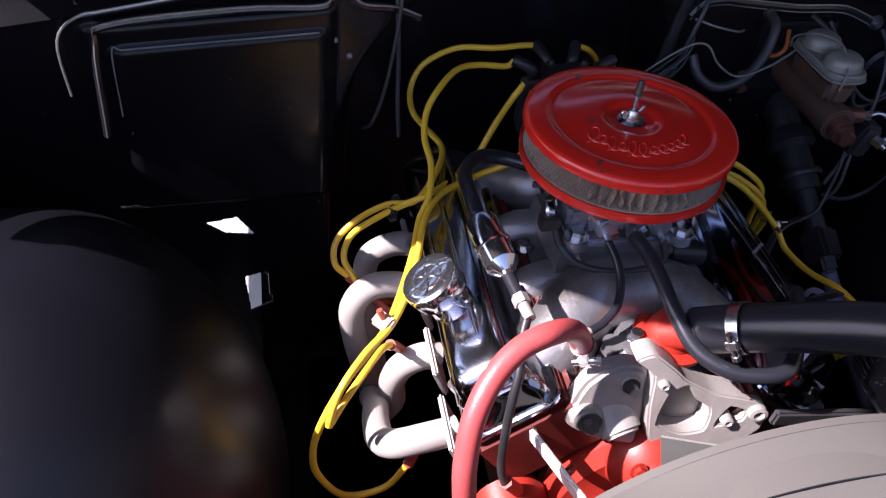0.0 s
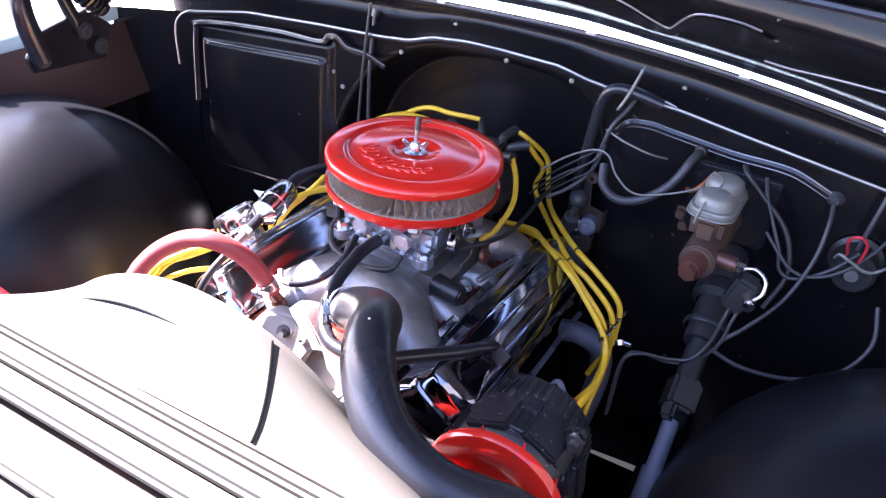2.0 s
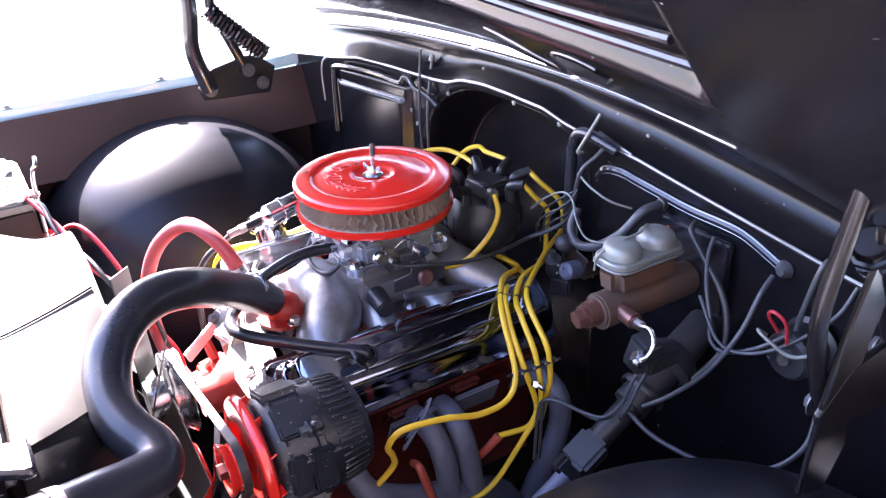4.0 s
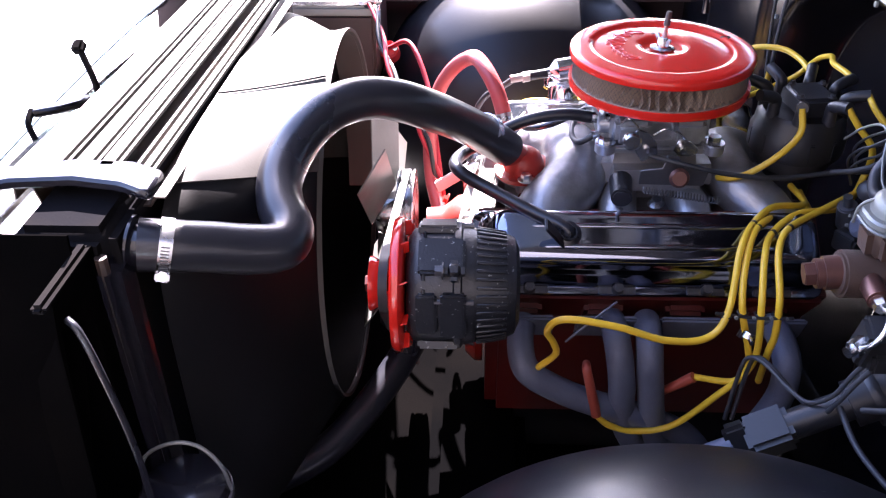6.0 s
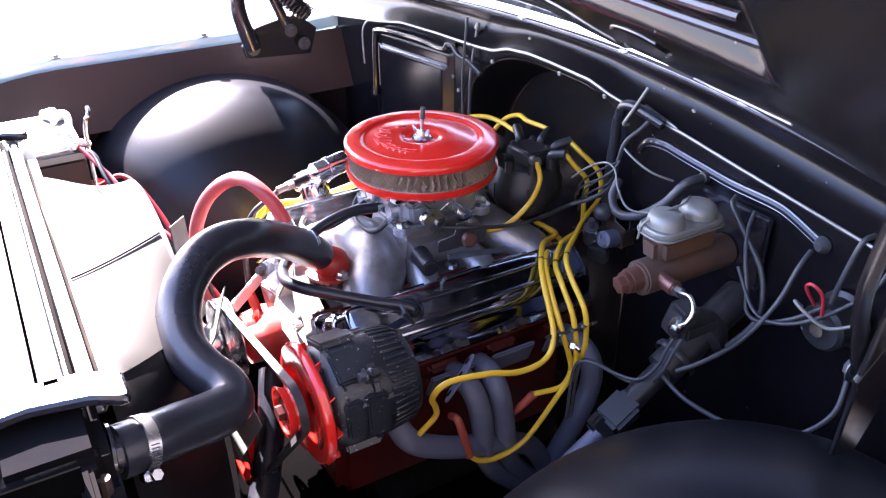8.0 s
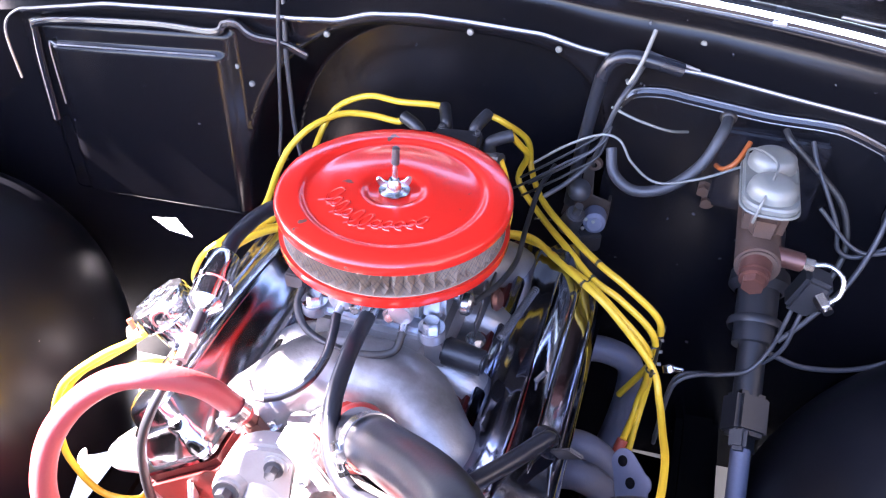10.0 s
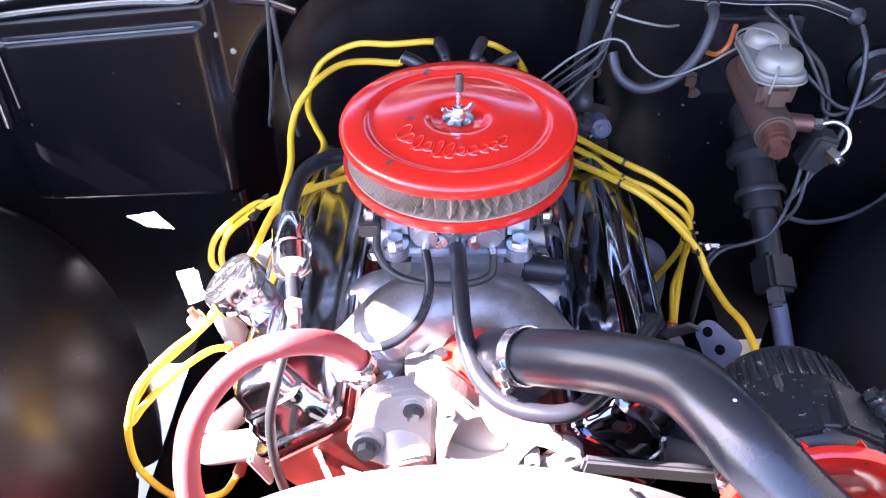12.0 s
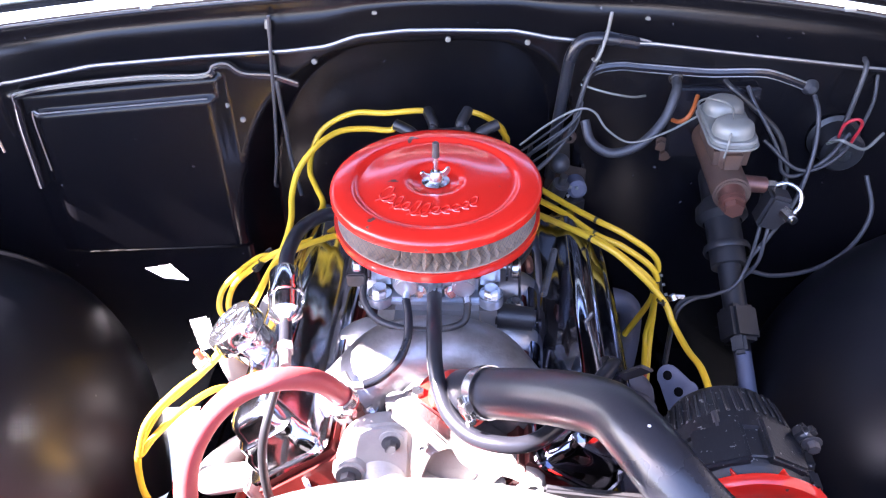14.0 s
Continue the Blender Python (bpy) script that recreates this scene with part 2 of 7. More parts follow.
def plate(bm, outline, thick, m=None, bevel=0.001):
    """A flat plate of an outline in x, y, thick in z."""
    f = bm.faces.new([bm.verts.new((x, y, -thick / 2)) for x, y in outline])
    r = bmesh.ops.extrude_face_region(bm, geom=[f])
    top = [g for g in r["geom"] if isinstance(g, bmesh.types.BMVert)]
    for v in top:
        v.co.z += thick
    verts = list(set(top) | set(f.verts))
    if bevel:
        r = bmesh.ops.bevel(bm, geom=list({e for v in verts for e in v.link_edges}), offset=bevel, segments=1, affect="EDGES")
        verts = list({q for g in r["faces"] for q in g.verts} | {v for v in verts if v.is_valid})
    if m is not None:
        bmesh.ops.transform(bm, matrix=m, verts=verts)
    return bm


def sheet(bm, f, us, vs, thick=0.0):
    """A sheet of points f(u, v), with a thickness."""
    g = [[bm.verts.new(f(u, v)) for v in vs] for u in us]
    faces = [bm.faces.new((g[i][j], g[i + 1][j], g[i + 1][j + 1], g[i][j + 1])) for i in range(len(us) - 1) for j in range(len(vs) - 1)]
    if thick:
        bmesh.ops.recalc_face_normals(bm, faces=faces)
        bmesh.ops.solidify(bm, geom=faces, thickness=thick)
    return bm


def steps(a, b, n):
    return [a + (b - a) * i / n for i in range(n + 1)]


def ease(a, b, x):
    u = min(1, max(0, (x - a) / (b - a)))
    return u * u * (3 - 2 * u)


def axis(p, d, spin=0):
    """A pose at p whose z points along d."""
    return Matrix.Translation(p) @ Vector(d).to_track_quat("Z", "Y").to_matrix().to_4x4() @ Matrix.Rotation(radians(spin), 4, "Z")


def bolt(bm, p, d, r=0.007, h=0.006):
    d = Vector(d).normalized()
    p = Vector(p)
    cyl(bm, p, p + d * 0.0015, r * 1.55, seg=16)
    cyl(bm, p + d * 0.0015, p + d * (h + 0.0015), r, r * 0.96, seg=6)
    return bm


def clamp(name, p, d, r, screw, label):
    """A worm-drive hose clamp round a hose at p that runs along d, its screw on the side given."""
    d = Vector(d).normalized()
    c = thing(name, p, label, "hose clamp", "hose clamps")
    bm = bmesh.new()
    lathe(bm, [(r + 0.0004, -0.0065), (r + 0.0018, -0.0065), (r + 0.0018, 0.0065), (r + 0.0004, 0.0065), (r + 0.0004, -0.0065)], axis(p, d), 40)
    part("band", bm, STEEL, c)
    s = Vector(screw)
    s = (s - d * s.dot(d)).normalized()
    q = Vector(p) + s * (r + 0.005)
    w = d.cross(s)
    bm = bmesh.new()
    box(bm, (0.012, 0.014, 0.009), Matrix.Translation(q) @ Matrix((w, d, s)).transposed().to_4x4(), 0.0015)
    part("screw_housing", bm, STEEL, c)
    bm = bmesh.new()
    cyl(bm, q - w * 0.013, q + w * 0.014, 0.0042, seg=12)
    cyl(bm, q + w * 0.014, q + w * 0.019, 0.0058, seg=6)
    part("worm_screw", bm, STEEL, c)
    bm = bmesh.new()
    for k in range(10):
        a = 0.35 + k * 0.12
        e = s * math.cos(a) + w * math.sin(a)
        box(bm, (0.0012, 0.008, 0.0006), Matrix.Translation(Vector(p) + e * (r + 0.002)) @ Matrix((w * math.cos(a) - s * math.sin(a), d, e)).transposed().to_4x4(), 0)
    part("thread_slots", bm, DARKSTEEL, c)
    return c


# ---- ground ----
bm = bmesh.new()
sheet(bm, lambda u, v: Vector((u, v, 0.0)), [-400, -60, -20, -8, -3, 3, 8, 20, 60, 400], [-400, -60, -20, -8, -3, 3, 8, 20, 60, 400])
tagged(part("ground", bm, CONCRETE), "pale sunlit concrete paving under the car", "ground", kind="structure")


# ---- plain unseen wall, added to dim light from the driver side ----
bm = bmesh.new()
box(bm, (0.2, 9.0, 3.4), Matrix.Translation((2.6, 0.0, 1.7)), 0.01)
tagged(part("unseen_dimming_wall", bm, WALLDARK), "plain dark wall added out of view to dim the driver side", "wall", kind="structure")


# ---- body round the engine bay ----
def fire_y(x):
    return 0.285 + 0.07 * x


def along(x, xs, zs):
    """Straight steps between known heights."""
    for a, b, u, v in zip(xs, xs[1:], zs, zs[1:]):
        if x <= b:
            return u + (v - u) * (x - a) / (b - a)
    return zs[-1]


def lip_z(x):
    return along(x, (-0.90, -0.64, -0.50, -0.35, -0.22, -0.165, -0.125, -0.06, 0.0, 0.10, 0.15, 0.20, 0.30, 0.40, 0.50, 0.62, 0.75, 0.90),
                 (0.970, 1.006, 1.030, 1.038, 1.042, 1.047, 1.060, 1.066, 1.065, 1.060, 1.048, 1.041, 1.033, 1.017, 1.002, 0.984, 0.968, 0.950))


def cowl_z(x):
    return 1.114 + 0.004 * x - 0.165 * x * x if x > 0 else 1.114 - 0.085 * x * x


def firewall_point(x, z):
    """The pressed bulkhead: a deep arched recess behind the engine and a raised panel on the passenger side."""
    y = fire_y(x)
    power = 2.3 if x < -0.07 else 4.5
    round_top = ((abs(x + 0.07) / 0.262) ** power + (max(0.0, z - 0.70) / 0.338) ** power) ** (1 / power)
    arch = ease(1.04, 0.90, round_top)
    y += 0.11 * arch
    for grow, depth in ((0.03, 0.008), (0.0, 0.008)):
        side = ease(-0.615 - grow - 0.006, -0.615 - grow + 0.006, x) * ease(-0.345 + grow * 0.4 + 0.006, -0.345 + grow * 0.4 - 0.006, x)
        y -= depth * side * ease(0.69, 0.705, z) * ease(0.972 + grow + 0.006, 0.972 + grow - 0.006, z + 0.06 * (x + 0.35) * -1)
    return Vector((x, y, z))


GAP = [(-0.530, 0.650), (-0.482, 0.657), (-0.456, 0.618), (-0.502, 0.626)]
GAP_LOW = [(-0.478, 0.528), (-0.443, 0.536), (-0.436, 0.462), (-0.472, 0.447)]


def in_gap(x, z):
    """Whether a place on the bulkhead lies in the open notch behind the passenger wheelhouse."""
    for g in (GAP, GAP_LOW):
        s = [(b[0] - a[0]) * (z - a[1]) - (b[1] - a[1]) * (x - a[0]) for a, b in zip(g, g[1:] + g[:1])]
        if all(q < 0 for q in s) or all(q > 0 for q in s):
            return True
    return False


firewall = thing("firewall", (0, 0.3, 0.35), "black painted steel bulkhead with pressed panels and a recess", "firewall", kind="structure")
bm = bmesh.new()
sheet(bm, lambda x, v: firewall_point(x, 0.30 + (lip_z(x) - 0.30) * v), steps(-0.86, -0.545, 35) + steps(-0.543, -0.445, 64) + steps(-0.44, 0.26, 160) + steps(0.265, 0.86, 80), steps(0, 0.18, 14) + steps(0.185, 0.52, 130) + steps(0.525, 1, 110))
bmesh.ops.delete(bm, geom=[f for f in bm.faces if in_gap(f.calc_center_median().x, f.calc_center_median().z)], context="FACES")
bmesh.ops.recalc_face_normals(bm, faces=bm.faces)
bmesh.ops.solidify(bm, geom=bm.faces[:], thickness=0.003)
part("bulkhead_panel", bm, MATTE, firewall)
bm = bmesh.new()
sheet(bm, lambda x, v: Vector((x, fire_y(x) - 0.022 + 0.036 * math.sin(v * math.pi * 0.75) + 0.010 * v ** 10, lip_z(x) + 0.004 + (cowl_z(x) - lip_z(x) - 0.004) * v)), steps(-0.86, 0.86, 90), steps(0, 0.8, 10) + steps(0.83, 1, 8), 0.002)
part("cowl_face", bm, MATTE, firewall)
bm = bmesh.new()
tube(bm, [(x, fire_y(x) + 0.012, cowl_z(x)) for x in steps(-0.86, 0.86, 60)], 0.0035, 8, per=2)
part("cowl_lip", bm, BLACK, firewall)
# sky glint on the rounded lip, put in as a pale line
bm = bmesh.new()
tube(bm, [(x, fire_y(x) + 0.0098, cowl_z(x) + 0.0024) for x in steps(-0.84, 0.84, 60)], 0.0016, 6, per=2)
part("lip_highlight_line", bm, WORNGLINT, firewall, "bright line along the edge for wear and painted highlight")
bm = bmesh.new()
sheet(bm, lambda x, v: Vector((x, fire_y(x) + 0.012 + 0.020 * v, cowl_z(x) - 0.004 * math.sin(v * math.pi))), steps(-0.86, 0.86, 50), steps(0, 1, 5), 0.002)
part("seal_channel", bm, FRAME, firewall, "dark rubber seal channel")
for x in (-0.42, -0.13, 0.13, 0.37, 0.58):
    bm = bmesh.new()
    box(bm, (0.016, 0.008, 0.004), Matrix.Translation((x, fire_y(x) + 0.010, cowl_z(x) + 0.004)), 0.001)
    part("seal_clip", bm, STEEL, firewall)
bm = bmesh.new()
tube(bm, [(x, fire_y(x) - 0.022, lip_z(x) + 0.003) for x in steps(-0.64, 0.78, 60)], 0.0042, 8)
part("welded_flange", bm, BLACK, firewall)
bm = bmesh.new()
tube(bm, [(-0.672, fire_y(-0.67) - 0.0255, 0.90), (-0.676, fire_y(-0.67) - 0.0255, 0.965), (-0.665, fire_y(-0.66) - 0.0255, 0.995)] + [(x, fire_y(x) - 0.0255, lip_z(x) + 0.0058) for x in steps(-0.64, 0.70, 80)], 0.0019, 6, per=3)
part("worn_flange_edge", bm, WORNGLINT, firewall, "bright line along the edge for wear and painted highlight")
# crisp highlight on the panel edge drawn as a pale line
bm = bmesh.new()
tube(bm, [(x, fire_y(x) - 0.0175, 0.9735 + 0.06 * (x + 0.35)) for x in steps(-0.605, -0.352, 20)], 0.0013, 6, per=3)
part("panel_highlight_line", bm, WORNGLINT, firewall, "bright line along the edge for wear and painted highlight")
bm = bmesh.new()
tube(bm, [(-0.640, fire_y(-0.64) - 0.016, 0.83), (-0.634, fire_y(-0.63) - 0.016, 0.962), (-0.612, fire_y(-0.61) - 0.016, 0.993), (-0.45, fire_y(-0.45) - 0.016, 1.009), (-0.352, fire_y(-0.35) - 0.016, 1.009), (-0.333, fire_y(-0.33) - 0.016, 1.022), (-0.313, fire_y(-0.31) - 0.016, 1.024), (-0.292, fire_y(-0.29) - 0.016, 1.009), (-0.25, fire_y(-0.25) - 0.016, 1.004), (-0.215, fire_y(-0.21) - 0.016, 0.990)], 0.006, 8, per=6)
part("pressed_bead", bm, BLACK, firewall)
# highlight along the bead drawn as a thin bright tube
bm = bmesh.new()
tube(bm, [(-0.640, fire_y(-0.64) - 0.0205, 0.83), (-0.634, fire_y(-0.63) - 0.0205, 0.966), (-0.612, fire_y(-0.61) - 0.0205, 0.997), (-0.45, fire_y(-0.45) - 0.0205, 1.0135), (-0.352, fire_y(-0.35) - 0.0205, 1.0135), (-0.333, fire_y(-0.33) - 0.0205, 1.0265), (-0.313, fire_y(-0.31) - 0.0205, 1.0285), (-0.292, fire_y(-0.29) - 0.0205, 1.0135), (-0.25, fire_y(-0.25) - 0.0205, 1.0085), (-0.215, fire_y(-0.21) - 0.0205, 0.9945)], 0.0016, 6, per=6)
part("bead_highlight_line", bm, WORNGLINT, firewall, "bright line along the edge for wear and painted highlight")
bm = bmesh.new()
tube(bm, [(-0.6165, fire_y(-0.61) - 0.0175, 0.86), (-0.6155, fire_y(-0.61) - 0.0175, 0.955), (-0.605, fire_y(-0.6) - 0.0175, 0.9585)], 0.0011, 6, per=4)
part("panel_highlight_line", bm, WORNGLINT, firewall, "bright line along the edge for wear and painted highlight")
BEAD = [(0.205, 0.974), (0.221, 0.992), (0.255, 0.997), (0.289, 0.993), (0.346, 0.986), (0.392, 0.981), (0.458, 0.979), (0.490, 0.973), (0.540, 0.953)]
# bead with its two highlight lines added as bright tubes
for rise, out, r, m in ((0.0, 0.003, 0.0070, BLACK), (0.0058, 0.0065, 0.0015, WORNGLINT), (-0.0058, 0.0065, 0.0012, WORNGLINT)):
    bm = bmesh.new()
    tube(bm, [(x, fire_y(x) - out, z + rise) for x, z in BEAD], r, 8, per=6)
    part("bead_highlight_line" if rise else "pressed_bead", bm, m, firewall)
# pale strip tapering along the flange
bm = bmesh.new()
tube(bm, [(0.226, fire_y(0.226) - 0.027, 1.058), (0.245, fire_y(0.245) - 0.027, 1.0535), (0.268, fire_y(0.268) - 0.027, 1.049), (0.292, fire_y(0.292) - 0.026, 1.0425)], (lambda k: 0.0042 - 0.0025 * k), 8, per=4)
part("pale_flange_patch", bm, WORNGLINT, firewall, "pale patch along the flange")
for x, z in ((-0.19, 1.022), (0.004, 1.049), (0.118, 1.040), (-0.10, 1.084), (0.29, 1.062), (-0.33, 0.955), (-0.31, 0.93)):
    bm = bmesh.new()
    lathe(bm, [(0.0045, 0), (0.004, 0.003), (0, 0.0038)], axis((x, fire_y(x) - 0.003 + (0.012 if z > 1.055 else (-0.004 if z > 1 else 0)), z), (0, -1, 0)), 10)
    part("rivet", bm, LIDGREY, firewall)

cowl_top = thing("cowl_top", (0, 0.5, 1.09), "pale blue painted cowl top behind the hood gap", "cowl", kind="structure")
bm = bmesh.new()
sheet(bm, lambda x, y: Vector((x, y + 0.07 * x, cowl_z(x) + 0.004 * ease(0.316, 0.326, y) + 0.01 * ease(0.36, 0.42, y) + 0.06 * ease(0.45, 0.95, y))), steps(-0.86, 0.86, 50), [0.317, 0.320, 0.326, 0.34, 0.36, 0.39, 0.42, 0.5, 0.6, 0.75, 0.95], 0.004)
part("top_panel", bm, PALE, cowl_top)

# the lifted hood
HOOD_RUN = [(0.0, 0.0)]
for k in range(150):
    bend = radians(28 + 22 * ease(0.12, 0.30, k * 0.01))
    HOOD_RUN.append((HOOD_RUN[-1][0] + 0.01 * math.cos(bend), HOOD_RUN[-1][1] + 0.01 * math.sin(bend)))


def hood_point(x, s, lift=0.0):
    """s metres up the bent hood from its rear edge; lift off its underside."""
    k = min(148, max(0, int(s * 100)))
    u = s * 100 - k
    (y0, z0), (y1, z1) = HOOD_RUN[k:k + 2]
    n = Vector((0, -(z1 - z0), y0 - y1)) * 100
    q = Vector((0, 0.297 + 0.07 * x - y0 - (y1 - y0) * u, cowl_z(x) + 0.030 - 0.006 * ease(0.1, 0.27, x) - 0.008 * ease(0.02, 0.0, s) + z0 + (z1 - z0) * u)) + n * lift
    return Vector((x * (1 + 0.055 * s), q.y, q.z))


def hood_relief(x, s):
    """Depth of the pressed inner panel below the skin: a rear beam, side beams and a cross beam with deep bays between them."""
    rear = 1 - ease(0.252, 0.28, s - 0.10 * abs(x) ** 2)
    side = ease(0.55, 0.60, abs(x))
    cross = ease(0.42, 0.45, s) * (1 - ease(0.56, 0.60, s))
    spine = 1 - ease(0.07, 0.10, abs(x - 0.02))
    return (0.028 * max(rear, side, cross, spine) - 0.010) * ease(0.0, 0.16, s)


hood = thing("hood", (0, 0.44, 1.15), "raised hood, black inside with stamped stiffening ribs", "hood")
bm = bmesh.new()
sheet(bm, lambda x, s: hood_point(x, s, -0.016), steps(-0.80, 0.92, 40), steps(0, 1.36, 26), 0.003)
part("outer_skin", bm, PALE, hood, "pale blue outer hood skin")
bm = bmesh.new()
sheet(bm, lambda x, s: hood_point(x, s, hood_relief(x, s)), steps(-0.79, 0.91, 150), steps(0.003, 0.66, 130) + steps(0.68, 1.34, 24), 0.002)
part("inner_skin", bm, MATTE, hood)
for side in (-1, 1):
    for run in ([(0.10, 0.285), (0.19, 0.280), (0.36, 0.292), (0.58, 0.33)], [(0.10, 0.315), (0.19, 0.310), (0.36, 0.322), (0.56, 0.36)], [(0.10, 0.42), (0.30, 0.425), (0.55, 0.44)]):
        bm = bmesh.new()
        tube(bm, [hood_point(side * x, s, 0.004) for x, s in run], 0.006, 8, per=6)
        part("rib", bm, BLACK, hood)
    low = [(0.150, 0.178), (0.185, 0.173), (0.213, 0.162), (0.250, 0.147), (0.283, 0.150), (0.300, 0.180), (0.320, 0.203), (0.355, 0.208), (0.390, 0.211), (0.420, 0.236)]
    high = [(0.400, 0.244), (0.375, 0.248), (0.340, 0.244), (0.318, 0.234), (0.300, 0.208), (0.281, 0.172), (0.261, 0.184), (0.235, 0.207), (0.210, 0.218), (0.175, 0.224)]
    bm = bmesh.new()
    bm.faces.new([bm.verts.new(hood_point(side * x, s, 0.0195)) for x, s in low + high])
    bmesh.ops.recalc_face_normals(bm, faces=bm.faces)
    bmesh.ops.inset_region(bm, faces=bm.faces[:], thickness=0.006, depth=-0.004)
    part("stamped_pocket", bm, BLACK, hood)
    # highlights on the pocket creases drawn as bright lines
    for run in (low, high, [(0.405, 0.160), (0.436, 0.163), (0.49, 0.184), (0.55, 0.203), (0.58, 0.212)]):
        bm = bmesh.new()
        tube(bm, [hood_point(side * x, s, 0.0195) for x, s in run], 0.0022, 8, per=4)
        part("pocket_highlight_line", bm, WORNGLINT, hood, "bright line along the edge for wear and painted highlight")


def hinge(sx):
    """A hood hinge: two flat arms on a plate, with a coil spring."""
    x = sx * 0.76
    h = thing("hood_hinge", (x, 0.08, 0.95), "black hood hinge with riveted arms and a coil spring" if sx < 0 else "black hood hinge arm curving up beside the driver fender", "hinge", "hood hinges")
    h.parent = hood
    h.matrix_parent_inverse = Matrix.Translation(-hood.location)
    m = BLACK if sx < 0 else MATTE
    flat = Matrix.Translation((x, 0, 0)) @ Matrix(((0, 0, 1, 0), (1, 0, 0, 0), (0, 1, 0, 0), (0, 0, 0, 1)))
    off = 0.0 if sx < 0 else 0.15
    bm = bmesh.new()
    plate(bm, [(-0.05 + off, 0.93), (0.11 + off, 0.92), (0.13 + off, 0.98), (0.08 + off, 1.02), (-0.02 + off, 1.0), (-0.06 + off, 0.96)], 0.008, flat, 0.002)
    part("base_plate", bm, m, h)
    bm = bmesh.new()
    if sx > 0:
        plate(bm, [(0.085, 0.86), (0.125, 0.85), (0.150, 0.90), (0.140, 0.96), (0.150, 1.02), (0.185, 1.12), (0.235, 1.25), (0.20, 1.27), (0.150, 1.16), (0.112, 1.05), (0.096, 0.97)], 0.007, flat, 0.002)
        part("front_arm", bm, m, h)
        bm = bmesh.new()
    tube(bm, [(x + sx * -0.012, -0.035 + off, 0.955), (x + sx * -0.014, -0.06 + off, 1.05), (x + sx * -0.012, -0.052 + off, 1.13), (x, -0.04 + off, 1.25), (x, 0.0 + off, 1.36)], 0.019 if sx < 0 else 0.009, 12)
    part("front_arm" if sx < 0 else "arm_rib", bm, m, h)
    bm = bmesh.new()
    tube(bm, [(x, 0.06 + off, 0.985), (x, 0.03 + off, 1.06), (x, 0.0 + off, 1.15), (x, 0.06 + off, 1.27)], 0.013, 10)
    part("rear_arm", bm, m, h)
    bm = bmesh.new()
    a, b = Vector((x - sx * 0.02, 0.10 + off, 1.02)), Vector((x - sx * 0.01, -0.01 + off, 1.13))
    ax = (b - a).normalized()
    e1 = ax.orthogonal().normalized()
    e2 = ax.cross(e1)
    cyl(bm, a - ax * 0.005, b + ax * 0.005, 0.015, seg=14)
    tube(bm, [a + (b - a) * (k / 130) + (e1 * math.cos(k * 0.75) + e2 * math.sin(k * 0.75)) * 0.020 for k in range(131)], 0.004, 6, smooth=False)
    part("coil_spring", bm, m, h)
    for y, z in ((-0.035, 0.955), (0.06, 0.985), (0.09, 0.95)):
        bm = bmesh.new()
        bolt(bm, (x - sx * 0.016, y + off, z), (-sx, 0, 0), 0.010, 0.007)
        part("pivot_bolt", bm, DARKSTEEL, h)
    return h


hinge(-1)
hinge(1)


def fender(sx, x0, z0, label):
    f = thing("fender", (sx * x0, -0.3, 0.3), label, "fender", "front fenders")
    bm = bmesh.new()
    prof = [(0.0, -0.030), (0.0, -0.004), (0.004, 0.0), (0.016, 0.004), (0.05, 0.008), (0.11, 0.0), (0.16, -0.03), (0.185, -0.10), (0.195, -0.22), (0.20, -0.74)]

    def at(y, k):
        dx, dz = prof[int(k)]
        bow = 0.05 * ease(-0.45, -0.95, y)
        return Vector((sx * (x0 - bow * 1.2 + dx), y, z0 - bow * 1.1 + dz + 0.012 * ease(0.0, 0.3, y)))
    sheet(bm, at, steps(-1.02, 0.42, 36), range(len(prof)), 0.0015)
    part("outer_panel", bm, PALE, f)
    bm = bmesh.new()
    sheet(bm, lambda y, v: Vector((sx * (x0 - 0.012 - 0.05 * v - 0.06 * ease(-0.45, -0.95, y)), y, z0 - 0.022 - 0.055 * ease(-0.45, -0.95, y) - 0.14 * v)), steps(-1.0, 0.36, 30), [0, 0.05, 0.1, 0.4, 0.8, 1.0], 0.002)
    part("inner_flange", bm, BROWN, f, "red-brown primed inner flange")
    for y in (-0.72, -0.45, -0.12):
        bm = bmesh.new()
        bolt(bm, (sx * (x0 + 0.002), y, z0 + 0.002), (0, 0, 1), 0.008, 0.006)
        part("fender_bolt", bm, LIDGREY, f)
    return f


fender(-1, 0.845, 0.972, "pale blue passenger fender edge beside the engine bay")
fender(1, 0.90, 0.935, "pale blue driver fender edge beside the engine bay")


